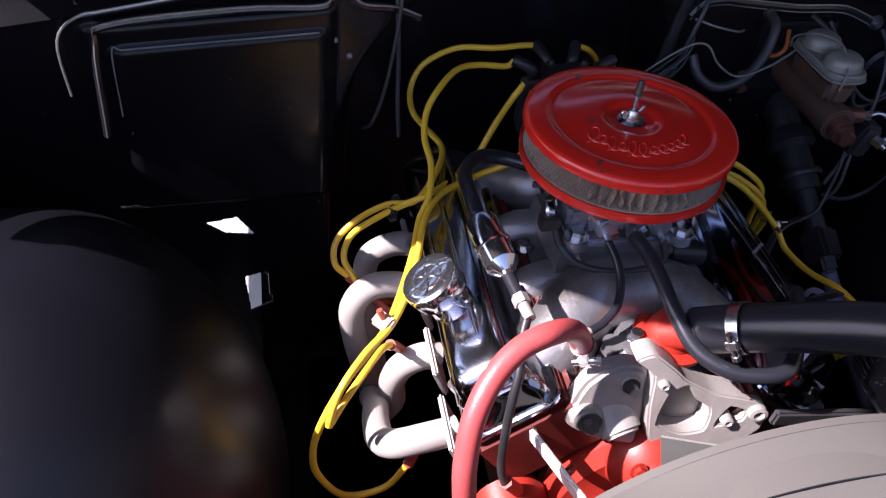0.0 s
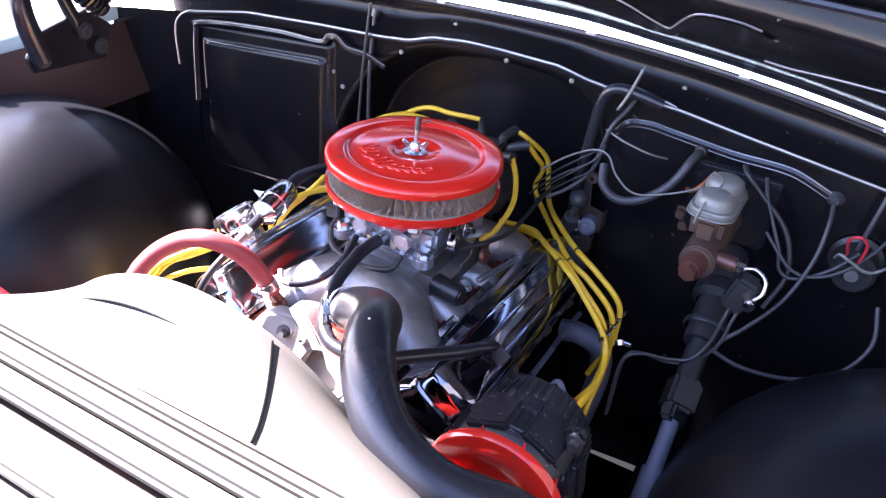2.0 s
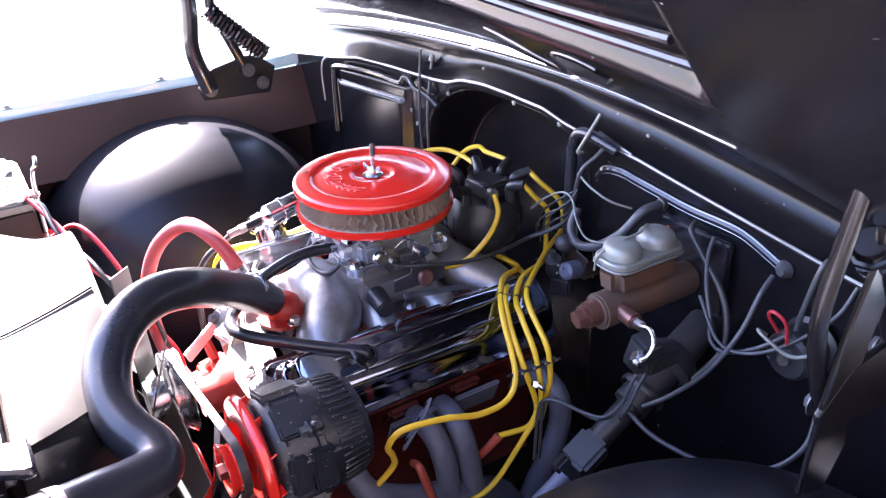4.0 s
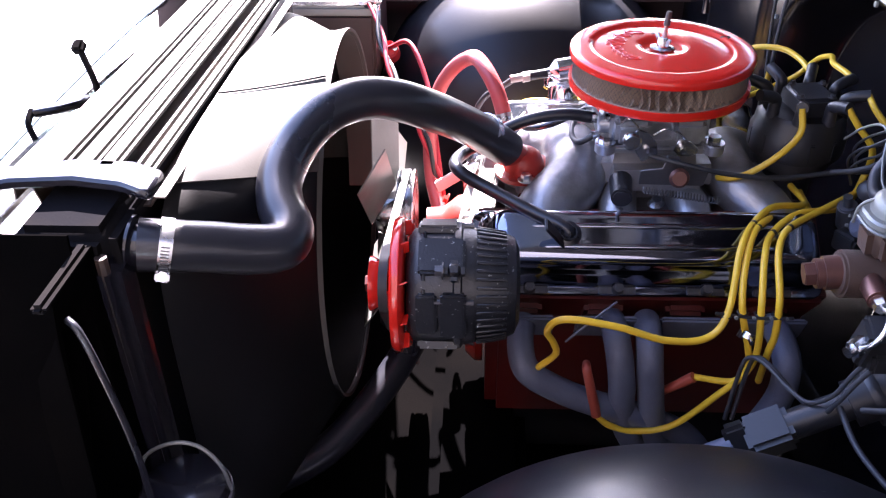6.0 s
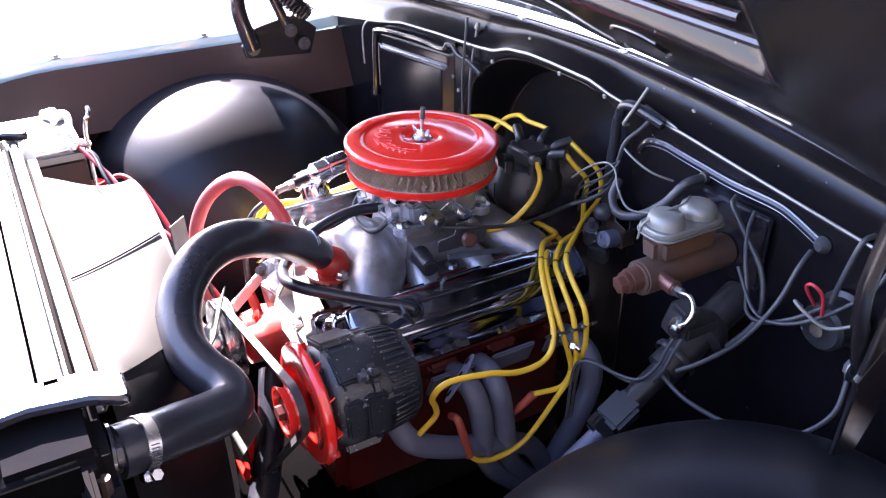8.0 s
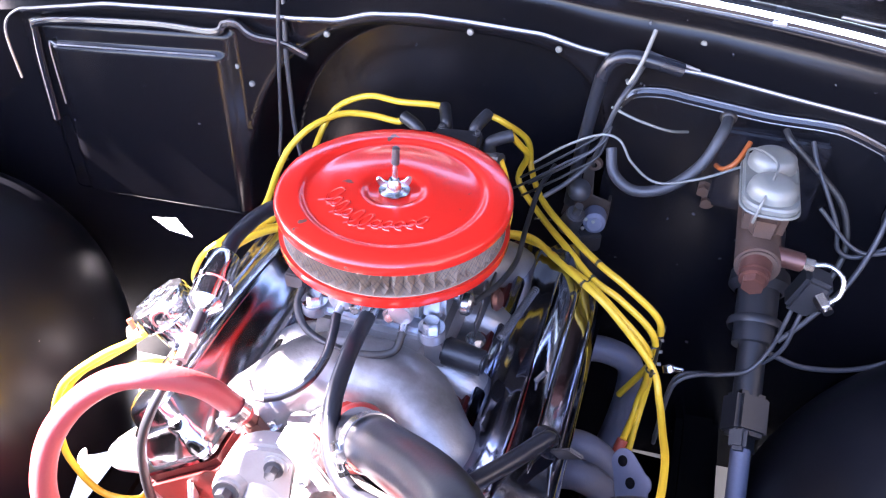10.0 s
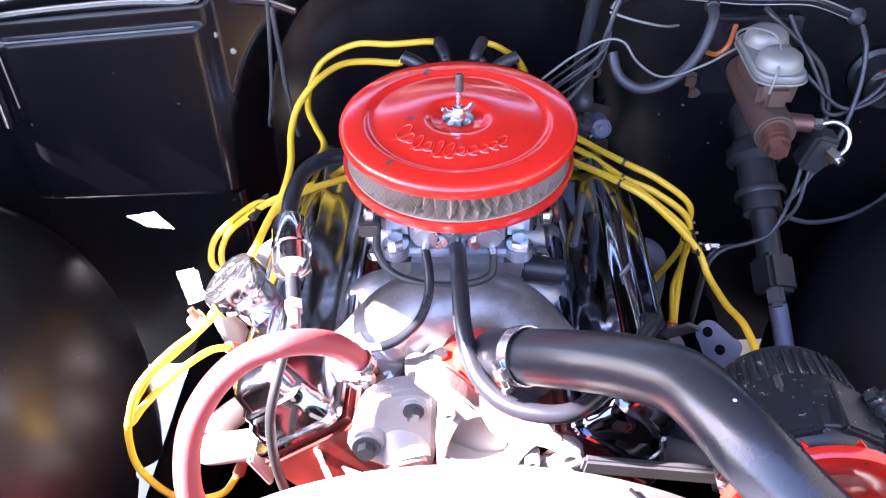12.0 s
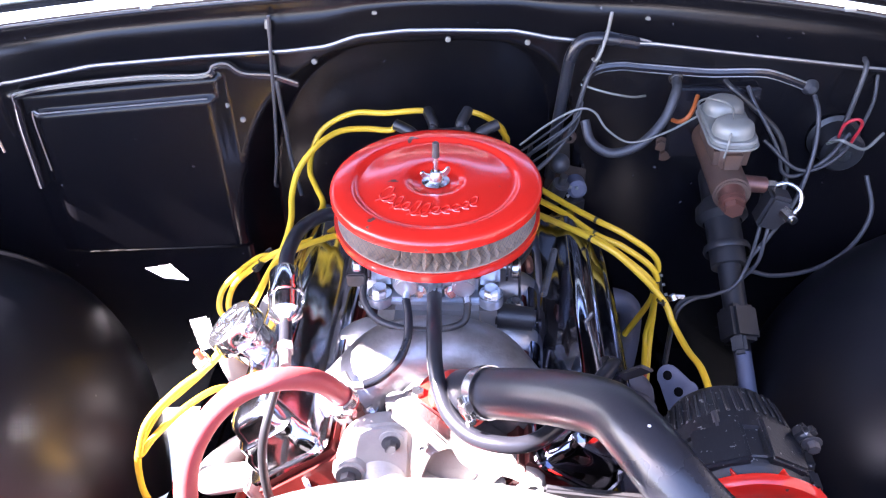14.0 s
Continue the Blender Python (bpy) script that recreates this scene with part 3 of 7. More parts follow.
def inner_fender(sx, xc, zc, rx, rz, yc, ry, label):
    """A wheelhouse bulge with a flat apron round it."""
    f = thing("inner_fender", (sx * xc, yc, 0.25), label, "inner fender", "inner fenders")
    bm = bmesh.new()
    top = 0.88 if sx < 0 else 0.80

    def at(u, v):
        if v <= 1:
            k = math.sin(v * math.pi / 2)
            x = xc - rx * math.cos(v * math.pi / 2)
        else:
            k, x = 1.0, xc + (v - 1) * 0.16
        cu, su = math.cos(u), math.sin(u)
        su2 = su if su >= 0 else su * 1.2
        return Vector((sx * x, yc - ry * k * cu * (1 + 0.06 * su), zc + rz * k * su2))
    sheet(bm, at, steps(-0.7, math.pi + 0.7, 56), steps(0.02, 1, 22) + [1.25, 1.6, 1.9], 0.002)
    part("wheelhouse", bm, SATIN, f)
    bm = bmesh.new()
    sheet(bm, lambda y, z: Vector((sx * (xc + 0.10 + 0.03 * math.sin(y * 9) * 0.3), y, z)), steps(-0.86, 0.30, 24), steps(0.22, top, 8), 0.002)
    part("apron", bm, SATIN, f)
    return f


inner_fender(-1, 0.72, 0.53, 0.30, 0.362, -0.14, 0.36, "satin black dusty passenger inner fender with a rounded wheelhouse")
inner_fender(1, 0.80, 0.50, 0.37, 0.375, -0.05, 0.39, "satin black dusty driver inner fender with a rounded wheelhouse")

# chassis below
for sx in (-1, 1):
    r = thing("frame_rail", (sx * 0.42, -0.3, 0.30), "black steel frame rail under the engine", "frame rail", "frame rails")
    bm = bmesh.new()
    box(bm, (0.07, 1.7, 0.11), Matrix.Translation((sx * 0.42, -0.15, 0.36)), 0.012)
    part("rail", bm, FRAME, r)
cm = thing("crossmember", (0, -0.3, 0.28), "black steel crossmember under the engine", "crossmember")
bm = bmesh.new()
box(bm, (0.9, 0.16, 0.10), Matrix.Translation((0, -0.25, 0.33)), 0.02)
part("beam", bm, SHADEBLACK, cm)
# sheet added under the engine so the ground below reads as shaded
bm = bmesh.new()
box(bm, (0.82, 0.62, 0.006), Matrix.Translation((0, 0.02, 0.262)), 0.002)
part("under_engine_sheet", bm, SHADEBLACK, cm)
# added dark sheet that stands in for shaded ground under the fan
pan = thing("under_fan_sheet", (-0.15, -0.46, 0.29), "black sheet added under fan and battery to darken the ground", "splash pan")
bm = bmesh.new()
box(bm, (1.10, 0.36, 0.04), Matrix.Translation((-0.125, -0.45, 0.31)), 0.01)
part("ground_dark_sheet", bm, SHADEBLACK, pan)


# ---- radiator, shroud and front support ----
radiator = thing("radiator", (0.06, -0.64, 0.30), "black radiator with a ribbed top and a hose neck", "radiator")
bm = bmesh.new()
box(bm, (0.80, 0.075, 0.58), Matrix.Translation((0.10, -0.645, 0.63)), 0.004)
part("core", bm, FRAME, radiator)
bm = bmesh.new()
box(bm, (0.84, 0.10, 0.075), Matrix.Translation((0.095, -0.645, 0.957)), 0.014, 3)
part("top_tank", bm, FRAME, radiator)
for x in (-0.315, 0.50):
    bm = bmesh.new()
    box(bm, (0.045, 0.095, 0.66), Matrix.Translation((x, -0.64, 0.63)), 0.008)
    part("side_strap", bm, BLACK, radiator)
bm = bmesh.new()
tube(bm, [(0.470, -0.60, 0.955), (0.468, -0.565, 0.950)], 0.0215, 24, smooth=False)
lathe(bm, [(0.0215, 0), (0.030, 0.001), (0.030, 0.004), (0.0215, 0.006)], axis((0.47, -0.598, 0.955), (-0.02, 1, -0.15)), 24)
part("hose_neck", bm, BLACK, radiator)

support = thing("radiator_support", (0.06, -0.66, 0.98), "pale steel radiator top support, long channels coloured dark for shade", "radiator support")
# panel below the rails is dark: channel shade put into its colour
bm = bmesh.new()
YS = [-0.722, -0.720, -0.700, -0.694, -0.676, -0.670, -0.652, -0.646, -0.628, -0.622, -0.606, -0.600, -0.584, -0.578, -0.566]
ZS = [0.980, 0.998, 0.998, 0.975, 0.975, 0.998, 0.998, 0.975, 0.975, 0.998, 0.998, 0.975, 0.975, 0.985, 0.985]
sheet(bm, lambda x, k: Vector((x, YS[k] - 0.01 * x, ZS[k])), steps(-0.31, 0.43, 12), range(len(YS)), 0.002)
part("channel_panel", bm, RUSTDARK, support)
for y, w, z in ((-0.690, 0.043, 1.009), (-0.6485, 0.0245, 1.011), (-0.6225, 0.021, 1.012), (-0.592, 0.015, 0.998)):
    bm = bmesh.new()
    box(bm, (0.735, w, 0.012), Matrix.Translation((0.06, y, z)) @ Matrix.Rotation(radians(-0.6), 4, "Z"), 0.004, 2)
    part("rail", bm, SHROUD, support)
for x, s in ((0.445, 1), (-0.30, -1)):
    bm = bmesh.new()
    pts = [(-0.79, 0.022), (-0.745, 0.030), (-0.71, 0.012), (-0.65, 0.006), (-0.60, 0.016), (-0.575, 0.030), (-0.565, 0.030), (-0.565, -0.012), (-0.60, -0.030), (-0.66, -0.034), (-0.72, -0.018), (-0.79, -0.014)]
    plate(bm, [(y, q) for y, q in pts], 0.012, Matrix.Translation((x, 0, 1.012)) @ Matrix(((0, 1, 0, 0), (1, 0, 0, 0), (0, 0, -1, 0), (0, 0, 0, 1))), 0.003)
    part("end_bracket", bm, BLACK, support, "black hold-down bracket")
    bm = bmesh.new()
    bolt(bm, (x, -0.745, 1.018), (0, 0, 1), 0.008, 0.006)
    part("bracket_bolt", bm, DARKSTEEL, support)
panel = thing("front_panel", (0.6, -0.62, 0.3), "black pressed steel panel beside the radiator", "panel", "radiator side panels")
# pressing and side flange coloured near-black to read as shaded
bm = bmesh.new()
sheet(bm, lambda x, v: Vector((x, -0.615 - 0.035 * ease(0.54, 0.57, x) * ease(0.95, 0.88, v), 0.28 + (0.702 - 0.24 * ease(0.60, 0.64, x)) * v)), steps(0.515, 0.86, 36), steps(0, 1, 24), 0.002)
part("pressing", bm, SHADEBLACK, panel)
bm = bmesh.new()
tube(bm, [(0.515, -0.605, 0.28), (0.517, -0.607, 0.97)], 0.006, 8, smooth=False)
part("edge_flange", bm, RUSTDARK, panel, "rust-brown edge flange")
bm = bmesh.new()
box(bm, (0.10, 0.014, 0.010), Matrix.Translation((0.565, -0.620, 0.981)) @ Matrix.Rotation(radians(4), 4, "X"), 0.004)
part("top_flange", bm, FRAME, panel)
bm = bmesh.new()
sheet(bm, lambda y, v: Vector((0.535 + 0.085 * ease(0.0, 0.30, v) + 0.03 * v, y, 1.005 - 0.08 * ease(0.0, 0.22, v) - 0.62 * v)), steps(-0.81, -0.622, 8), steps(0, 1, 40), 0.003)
part("side_flange", bm, SHADEBLACK, panel, "black sloping side flange")
panel2 = thing("front_panel", (-0.6, -0.72, 0.3), "black pressed steel panel in front of the battery", "panel", "radiator side panels")
bm = bmesh.new()
sheet(bm, lambda x, z: Vector((x, -0.715 - 0.03 * ease(-0.40, -0.45, x) * ease(0.86, 0.82, z), z)), steps(-0.86, -0.34, 24), steps(0.28, 0.93, 24), 0.002)
part("pressing", bm, BLACK, panel2)

grille = thing("grille", (0, -1.0, 0.3), "black and bright grille frame ahead of the radiator", "grille")
bm = bmesh.new()
sheet(bm, lambda x, v: Vector((x, -0.80 - 0.22 * v + 0.08 * x * x, 0.975 - 0.10 * v * v)), steps(-0.84, 0.84, 30), steps(0, 1, 6), 0.003)
part("header_panel", bm, PALE, grille, "pale blue header panel")
# valance added to keep light off the ground under the bay
bm = bmesh.new()
sheet(bm, lambda x, z: Vector((x, -1.0 + 0.09 * x * x, z)), steps(-0.84, 0.84, 16), steps(0.22, 0.55, 4), 0.003)
part("valance", bm, PALE, grille, "pale blue lower valance, added to shade the ground")
for k in range(5):
    bm = bmesh.new()
    tube(bm, [(x, -1.02 + 0.09 * x * x, 0.83 - 0.06 * k) for x in steps(-0.72, 0.72, 12)], 0.009, 8, per=3)
    part("grille_bar", bm, CHROME, grille)
latch = thing("hood_latch", (0.2, -0.75, 0.975), "black hood latch brackets on the front header", "latch")
bm = bmesh.new()
tube(bm, [(0.165, -0.742, 0.975), (0.158, -0.748, 1.000), (0.146, -0.760, 1.024), (0.140, -0.765, 1.031)], 0.0045, 8)
box(bm, (0.020, 0.016, 0.014), Matrix.Translation((0.139, -0.766, 1.034)) @ Matrix.Rotation(0.5, 4, "Y"), 0.004)
part("latch_hook", bm, FRAME, latch)
bm = bmesh.new()
plate(bm, [(0.225, -0.722), (0.245, -0.726), (0.262, -0.745), (0.276, -0.772), (0.268, -0.782), (0.252, -0.768), (0.240, -0.748), (0.222, -0.735)], 0.010, Matrix.Translation((0, 0, 1.002)), 0.003)
part("latch_plate", bm, MATTE, latch)
bm = bmesh.new()
tube(bm, [(0.268, -0.776, 1.005), (0.285, -0.775, 0.995), (0.292, -0.768, 0.978)], 0.004, 8)
part("release_lever", bm, FRAME, latch)

shroud = thing("fan_shroud", (0.03, -0.50, 0.42), "pale grey fan shroud with sides coloured black for shade", "fan shroud")


def shroud_point(a, v):
    """From a rounded rectangle at the radiator to a round mouth behind the fan."""
    c, s = math.cos(a), math.sin(a)
    soft = (abs(c / 0.40) ** 6 + abs(s / 0.30) ** 6) ** (-1 / 6)
    rect = Vector((0.075 + soft * c, -0.580, 0.695 + soft * s - 0.045 * max(0.0, -soft * c / 0.40) * max(0.0, s)))
    ring = Vector((0.020 + 0.285 * c, -0.455, 0.718 + 0.285 * s))
    w = v ** 1.3
    q = rect.lerp(ring, w)
    q.y = -0.580 + 0.125 * v
    return q


bm = bmesh.new()
sheet(bm, shroud_point, steps(radians(42), radians(190), 70), steps(0, 1, 10), 0.002)
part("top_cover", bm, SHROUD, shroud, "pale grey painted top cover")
bm = bmesh.new()
sheet(bm, lambda a, v: shroud_point(a, v) - Vector((0.003 * math.cos(a), 0, 0.003 * math.sin(a))), steps(radians(188), radians(404), 90), steps(0, 1, 10), 0.002)
part("lower_cone", bm, CONE, shroud, "lower cone coloured black for shade")
# mouth ring in two colours: pale above, shade black below
for upper in (True, False):
    bm = bmesh.new()
    lathe(bm, [(0.281, -0.004), (0.281, 0.004), (0.2855, 0.005), (0.2855, -0.002)], axis((0.020, -0.455, 0.718), (0, 1, 0)), 96)
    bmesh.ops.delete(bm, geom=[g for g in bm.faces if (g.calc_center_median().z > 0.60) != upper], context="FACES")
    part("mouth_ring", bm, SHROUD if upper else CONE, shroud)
# pale band inside the mouth stands for the sunlit inner wall
bm = bmesh.new()
sheet(bm, lambda a, v: Vector((0.020 + (0.280 + 0.003 * v) * math.cos(a), -0.456 - 0.045 * v, 0.718 + (0.280 + 0.003 * v) * math.sin(a))), steps(radians(-35), radians(200), 80), steps(0, 1, 4), 0.0015)
part("lit_inner_band", bm, SHROUD, shroud)
bm = bmesh.new()
tube(bm, [shroud_point(radians(68) + 0.04 * v, v) + Vector((0, 0, 0.002)) for v in steps(0.02, 0.98, 8)], 0.0012, 6, per=2)
part("seam", bm, FRAME, shroud)


# ---- cab floor and lower body, unseen, added to shade the ground below ----
cab = thing("cab_floor", (0, 1.0, 0.25), "black cab floor added unseen behind the bulkhead to block light", "cab floor", kind="structure")
bm = bmesh.new()
sheet(bm, lambda x, v: Vector((x, fire_y(x) + 0.002 + 1.6 * v, 0.30 - 0.04 * v)), steps(-0.46, 0.86, 10), steps(0, 1, 6), 0.004)
part("floor_sheet", bm, FRAME, cab)
for sx in (-1, 1):
    bm = bmesh.new()
    sheet(bm, lambda y, z: Vector((sx * 0.87, y, z)), steps(0.44, 1.9, 6), steps(0.32, 1.08, 4), 0.004)
    part("side_sheet", bm, PALE, cab, "pale blue cab side")


# ---- engine ----
def bank(sx):
    """Frame of a cylinder bank's cover: x across it outwards, y back, z off it."""
    n = Vector((sx * 0.6, 0, 0.8))
    t = Vector((sx * 0.8, 0, -0.6))
    return Matrix.Translation((sx * 0.165, 0, 0.745)) @ Matrix((t, (0, 1, 0), n)).transposed().to_4x4()


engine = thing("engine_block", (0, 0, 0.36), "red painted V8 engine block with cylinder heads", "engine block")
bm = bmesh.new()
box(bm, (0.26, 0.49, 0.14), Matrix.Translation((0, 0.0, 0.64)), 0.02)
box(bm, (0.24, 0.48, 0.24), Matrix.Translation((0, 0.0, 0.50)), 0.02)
part("block", bm, REDSHADE, engine)
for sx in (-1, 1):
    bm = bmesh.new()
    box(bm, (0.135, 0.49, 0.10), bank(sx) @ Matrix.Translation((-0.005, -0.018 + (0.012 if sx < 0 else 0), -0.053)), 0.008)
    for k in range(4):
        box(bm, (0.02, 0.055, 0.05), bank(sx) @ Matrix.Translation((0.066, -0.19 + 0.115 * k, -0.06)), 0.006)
    part("cylinder_head", bm, REDSHADE, engine)
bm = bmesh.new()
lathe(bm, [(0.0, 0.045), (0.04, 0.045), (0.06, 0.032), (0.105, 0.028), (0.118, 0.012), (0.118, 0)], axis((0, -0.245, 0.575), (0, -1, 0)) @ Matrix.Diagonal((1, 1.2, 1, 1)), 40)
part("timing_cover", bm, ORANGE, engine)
for k in range(9):
    a = radians(20 + 40 * k)
    bm = bmesh.new()
    bolt(bm, (0.112 * math.cos(a), -0.258, 0.575 + 0.13 * math.sin(a)), (0, -1, 0), 0.006, 0.005)
    part("timing_cover_bolt", bm, REDSHADE, engine)
bm = bmesh.new()
box(bm, (0.20, 0.50, 0.13), Matrix.Translation((0, 0.02, 0.34)), 0.02)
part("oil_pan", bm, FRAME, engine)
bm = bmesh.new()
cyl(bm, (-0.155, -0.25, 0.60), (-0.155, -0.30, 0.60), 0.048, 0.040, 24, 0.004)
cyl(bm, (-0.155, -0.30, 0.60), (-0.155, -0.325, 0.60), 0.030, 0.024, 24, 0.003)
cyl(bm, (-0.155, -0.27, 0.645), (-0.175, -0.275, 0.675), 0.009, seg=6)
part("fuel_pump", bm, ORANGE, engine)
bm = bmesh.new()
box(bm, (0.006, 0.10, 0.022), Matrix.Translation((-0.125, -0.285, 0.715)) @ Matrix.Rotation(0.35, 4, "X") @ Matrix.Rotation(0.5, 4, "Z"), 0.002)
part("dipstick_bracket", bm, WHITE, engine)


def valve_cover(sx, label):
    y0 = -0.0235 + (0.014 if sx < 0 else 0)
    c = thing("valve_cover", (sx * 0.165, y0, 0.745), label, "valve cover", "valve covers")
    m = bank(sx) @ Matrix.Translation((0, y0, 0))
    # passenger cover in lit chrome, driver cover in the shade-darkened copy
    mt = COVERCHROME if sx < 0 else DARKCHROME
    bm = bmesh.new()
    hx, hy = 0.052, 0.233
    rings = []
    for z, inx, iny, rad in ((0.006, 0, 0, 0.018), (0.030, 0.002, 0.003, 0.02), (0.034, 0.006, 0.007, 0.02), (0.046, 0.007, 0.008, 0.02), (0.050, 0.011, 0.014, 0.02), (0.066, 0.013, 0.018, 0.02), (0.072, 0.016, 0.022, 0.02), (0.076, 0.022, 0.030, 0.018), (0.0778, 0.028, 0.045, 0.016), (0.0792, 0.036, 0.070, 0.012), (0.0798, 0.044, 0.11, 0.006)):
        ring = []
        for cx, cy, a0 in ((1, 1, 0), (-1, 1, 90), (-1, -1, 180), (1, -1, 270)):
            for k in range(7):
                a = radians(a0 + 15 * k)
                ring.append(bm.verts.new(m @ Vector((cx * (hx - inx - rad) + rad * math.cos(a), cy * (hy - iny - rad) + rad * math.sin(a), z))))
        rings.append(ring)
    for a, b in zip(rings, rings[1:]):
        for k in range(28):
            bm.faces.new((a[k], a[(k + 1) % 28], b[(k + 1) % 28], b[k]))
    bm.faces.new(rings[-1])
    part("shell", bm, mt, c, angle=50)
    bm = bmesh.new()
    out = []
    for cx, cy, a0 in ((1, 1, 0), (-1, 1, 90), (-1, -1, 180), (1, -1, 270)):
        for k in range(5):
            a = radians(a0 + 22.5 * k)
            out.append((cx * (0.062 - 0.016) + 0.016 * math.cos(a), cy * (0.239 - 0.016) + 0.016 * math.sin(a)))
    plate(bm, out, 0.007, m @ Matrix.Translation((0, 0, 0.0035)), 0.0015)
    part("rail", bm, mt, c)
    for ox in (0.0595,):
        for oy in (-0.16, -0.04, 0.08, 0.17):
            bm = bmesh.new()
            box(bm, (0.010, 0.050, 0.005), m @ Matrix.Translation((ox - 0.003, oy, 0.0095)), 0.0012)
            cyl(bm, m @ Vector((ox - 0.004, oy, 0.011)), m @ Vector((ox - 0.004, oy, 0.026)), 0.0085, 0.0065, 16, 0.0015)
            # driver hold-downs take the darker steel to match
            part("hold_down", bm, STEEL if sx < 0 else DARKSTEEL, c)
    for ox, y1, y2 in ((-0.012, -0.17, 0.17), (0.017, -0.15, 0.17)):
        bm = bmesh.new()
        tube(bm, [m @ Vector((ox, y1 + (y2 - y1) * u, 0.0780 - 0.004 * (abs(2 * u - 1) ** 8))) for u in steps(0, 1, 14)], 0.0042, 10)
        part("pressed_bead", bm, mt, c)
    return c


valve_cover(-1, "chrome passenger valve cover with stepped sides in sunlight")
valve_cover(1, "chrome driver valve cover, coloured darker for shade, with stepped sides")

# oil filler cap
mcap = bank(-1) @ Matrix.Translation((0.008, -0.108, 0.076))
cap = thing("oil_filler_cap", mcap.translation, "chrome push-in oil filler cap with an embossed top", "filler cap")
bm = bmesh.new()
lathe(bm, [(0.024, 0), (0.027, 0.006), (0.028, 0.030), (0.034, 0.033), (0.036, 0.036), (0.036, 0.054), (0.0345, 0.0592), (0.031, 0.0615), (0.026, 0.0622), (0, 0.0628)], mcap, 56)
part("cap_body", bm, CHROME, cap)
bm = bmesh.new()
lathe(bm, [(0.017, 0.0622), (0.0175, 0.0640), (0.0195, 0.0640), (0.0202, 0.0620)], mcap, 40)
for a in (20, 75, 140, 200, 260, 320):
    tube(bm, [mcap @ Vector((r * math.cos(radians(a + 900 * r)), r * math.sin(radians(a + 900 * r)), 0.0626)) for r in (0.005, 0.010, 0.015, 0.024, 0.029)], 0.0012, 6, per=3)
part("embossed_ring", bm, CHROME, cap)

# intake manifold
intake = thing("intake_manifold", (0, 0, 0.72), "cast aluminium intake manifold with rounded runners", "intake manifold")
bm = bmesh.new()
box(bm, (0.165, 0.180, 0.075), Matrix.Translation((0, 0.0, 0.815)), 0.022, 4, 0.88)
part("plenum", bm, ALU, intake)
bm = bmesh.new()
sheet(bm, lambda x, y: Vector((x, y, 0.775 - 0.028 * (abs(x) / 0.12) ** 2 + 0.01 * math.cos(y * 30) * (1 - abs(x) / 0.12))), steps(-0.125, 0.125, 16), steps(-0.215, 0.21, 20), 0.006)
part("valley_cover", bm, ALU, intake)
for y0, y1, r in ((-0.108, -0.158, 0.047), (-0.045, -0.055, 0.028), (0.045, 0.055, 0.028), (0.115, 0.165, 0.038)):
    bm = bmesh.new()
    top = 0.800 if abs(y0) > 0.1 else 0.782
    tube(bm, [(-0.128, y1, 0.745), (-0.098, y1 * 0.98, 0.772), (-0.055, y0 * 1.08, top - 0.003), (0.0, y0, top + 0.003), (0.055, y0 * 1.08, top - 0.003), (0.098, y1 * 0.98, 0.772), (0.128, y1, 0.745)], r, 20)
    part("runner", bm, ALU, intake)
bm = bmesh.new()
cyl(bm, (0.0, -0.185, 0.77), (0.0, -0.188, 0.803), 0.043, 0.038, 28, 0.003)
for sx in (-1, 1):
    cyl(bm, (sx * 0.042, -0.186, 0.775), (sx * 0.042, -0.186, 0.803), 0.013, seg=16)
part("thermostat_pad", bm, ALU, intake)
for x, y, z in ((-0.075, -0.185, 0.785), (0.078, -0.185, 0.785), (-0.10, -0.12, 0.79), (0.10, -0.12, 0.79), (-0.10, 0.0, 0.79), (0.10, 0.0, 0.79)):
    bm = bmesh.new()
    bolt(bm, (x, y, z), (0.2 * x / abs(x), -0.1, 1), 0.008, 0.008)
    part("manifold_bolt", bm, STEEL, intake)
bm = bmesh.new()
cyl(bm, (-0.080, -0.198, 0.775), (-0.088, -0.206, 0.808), 0.010, seg=6)
cyl(bm, (-0.088, -0.206, 0.808), (-0.096, -0.214, 0.830), 0.0085, seg=14)
part("heater_fitting", bm, BRASSY, intake, "brown brass heater fitting")
bm = bmesh.new()
cyl(bm, (0.075, -0.05, 0.815), (0.125, -0.055, 0.812), 0.017, 0.015, 16, 0.003)
part("idle_vacuum_motor", bm, PLASTIC, intake)

thermostat = thing("thermostat_housing", (0, -0.187, 0.803), "orange-red painted thermostat housing dome with a hose neck", "thermostat housing")
bm = bmesh.new()
lathe(bm, [(0.044, 0), (0.044, 0.006), (0.031, 0.008), (0.029, 0.016), (0.026, 0.026), (0.017, 0.034), (0, 0.037)], axis((0.026, -0.187, 0.803), (0.08, -0.05, 1)), 32)
part("dome", bm, ORANGE, thermostat)
bm = bmesh.new()
tube(bm, [(0.018, -0.192, 0.818), (0.034, -0.207, 0.836), (0.056, -0.232, 0.866)], 0.0205, 20)
part("neck", bm, ORANGE, thermostat)
for sx in (-1, 1):
    bm = bmesh.new()
    bolt(bm, (0.026 + sx * 0.042, -0.186, 0.809), (0, 0, 1), 0.008, 0.008)
    part("housing_bolt", bm, STEEL, thermostat)

# carburetor
carb = thing("carburetor", (0, 0, 0.855), "silver zinc four-barrel carburetor with brackets and linkage", "carburetor")
bm = bmesh.new()
box(bm, (0.150, 0.165, 0.012), Matrix.Translation((0, 0.0, 0.862)), 0.004)
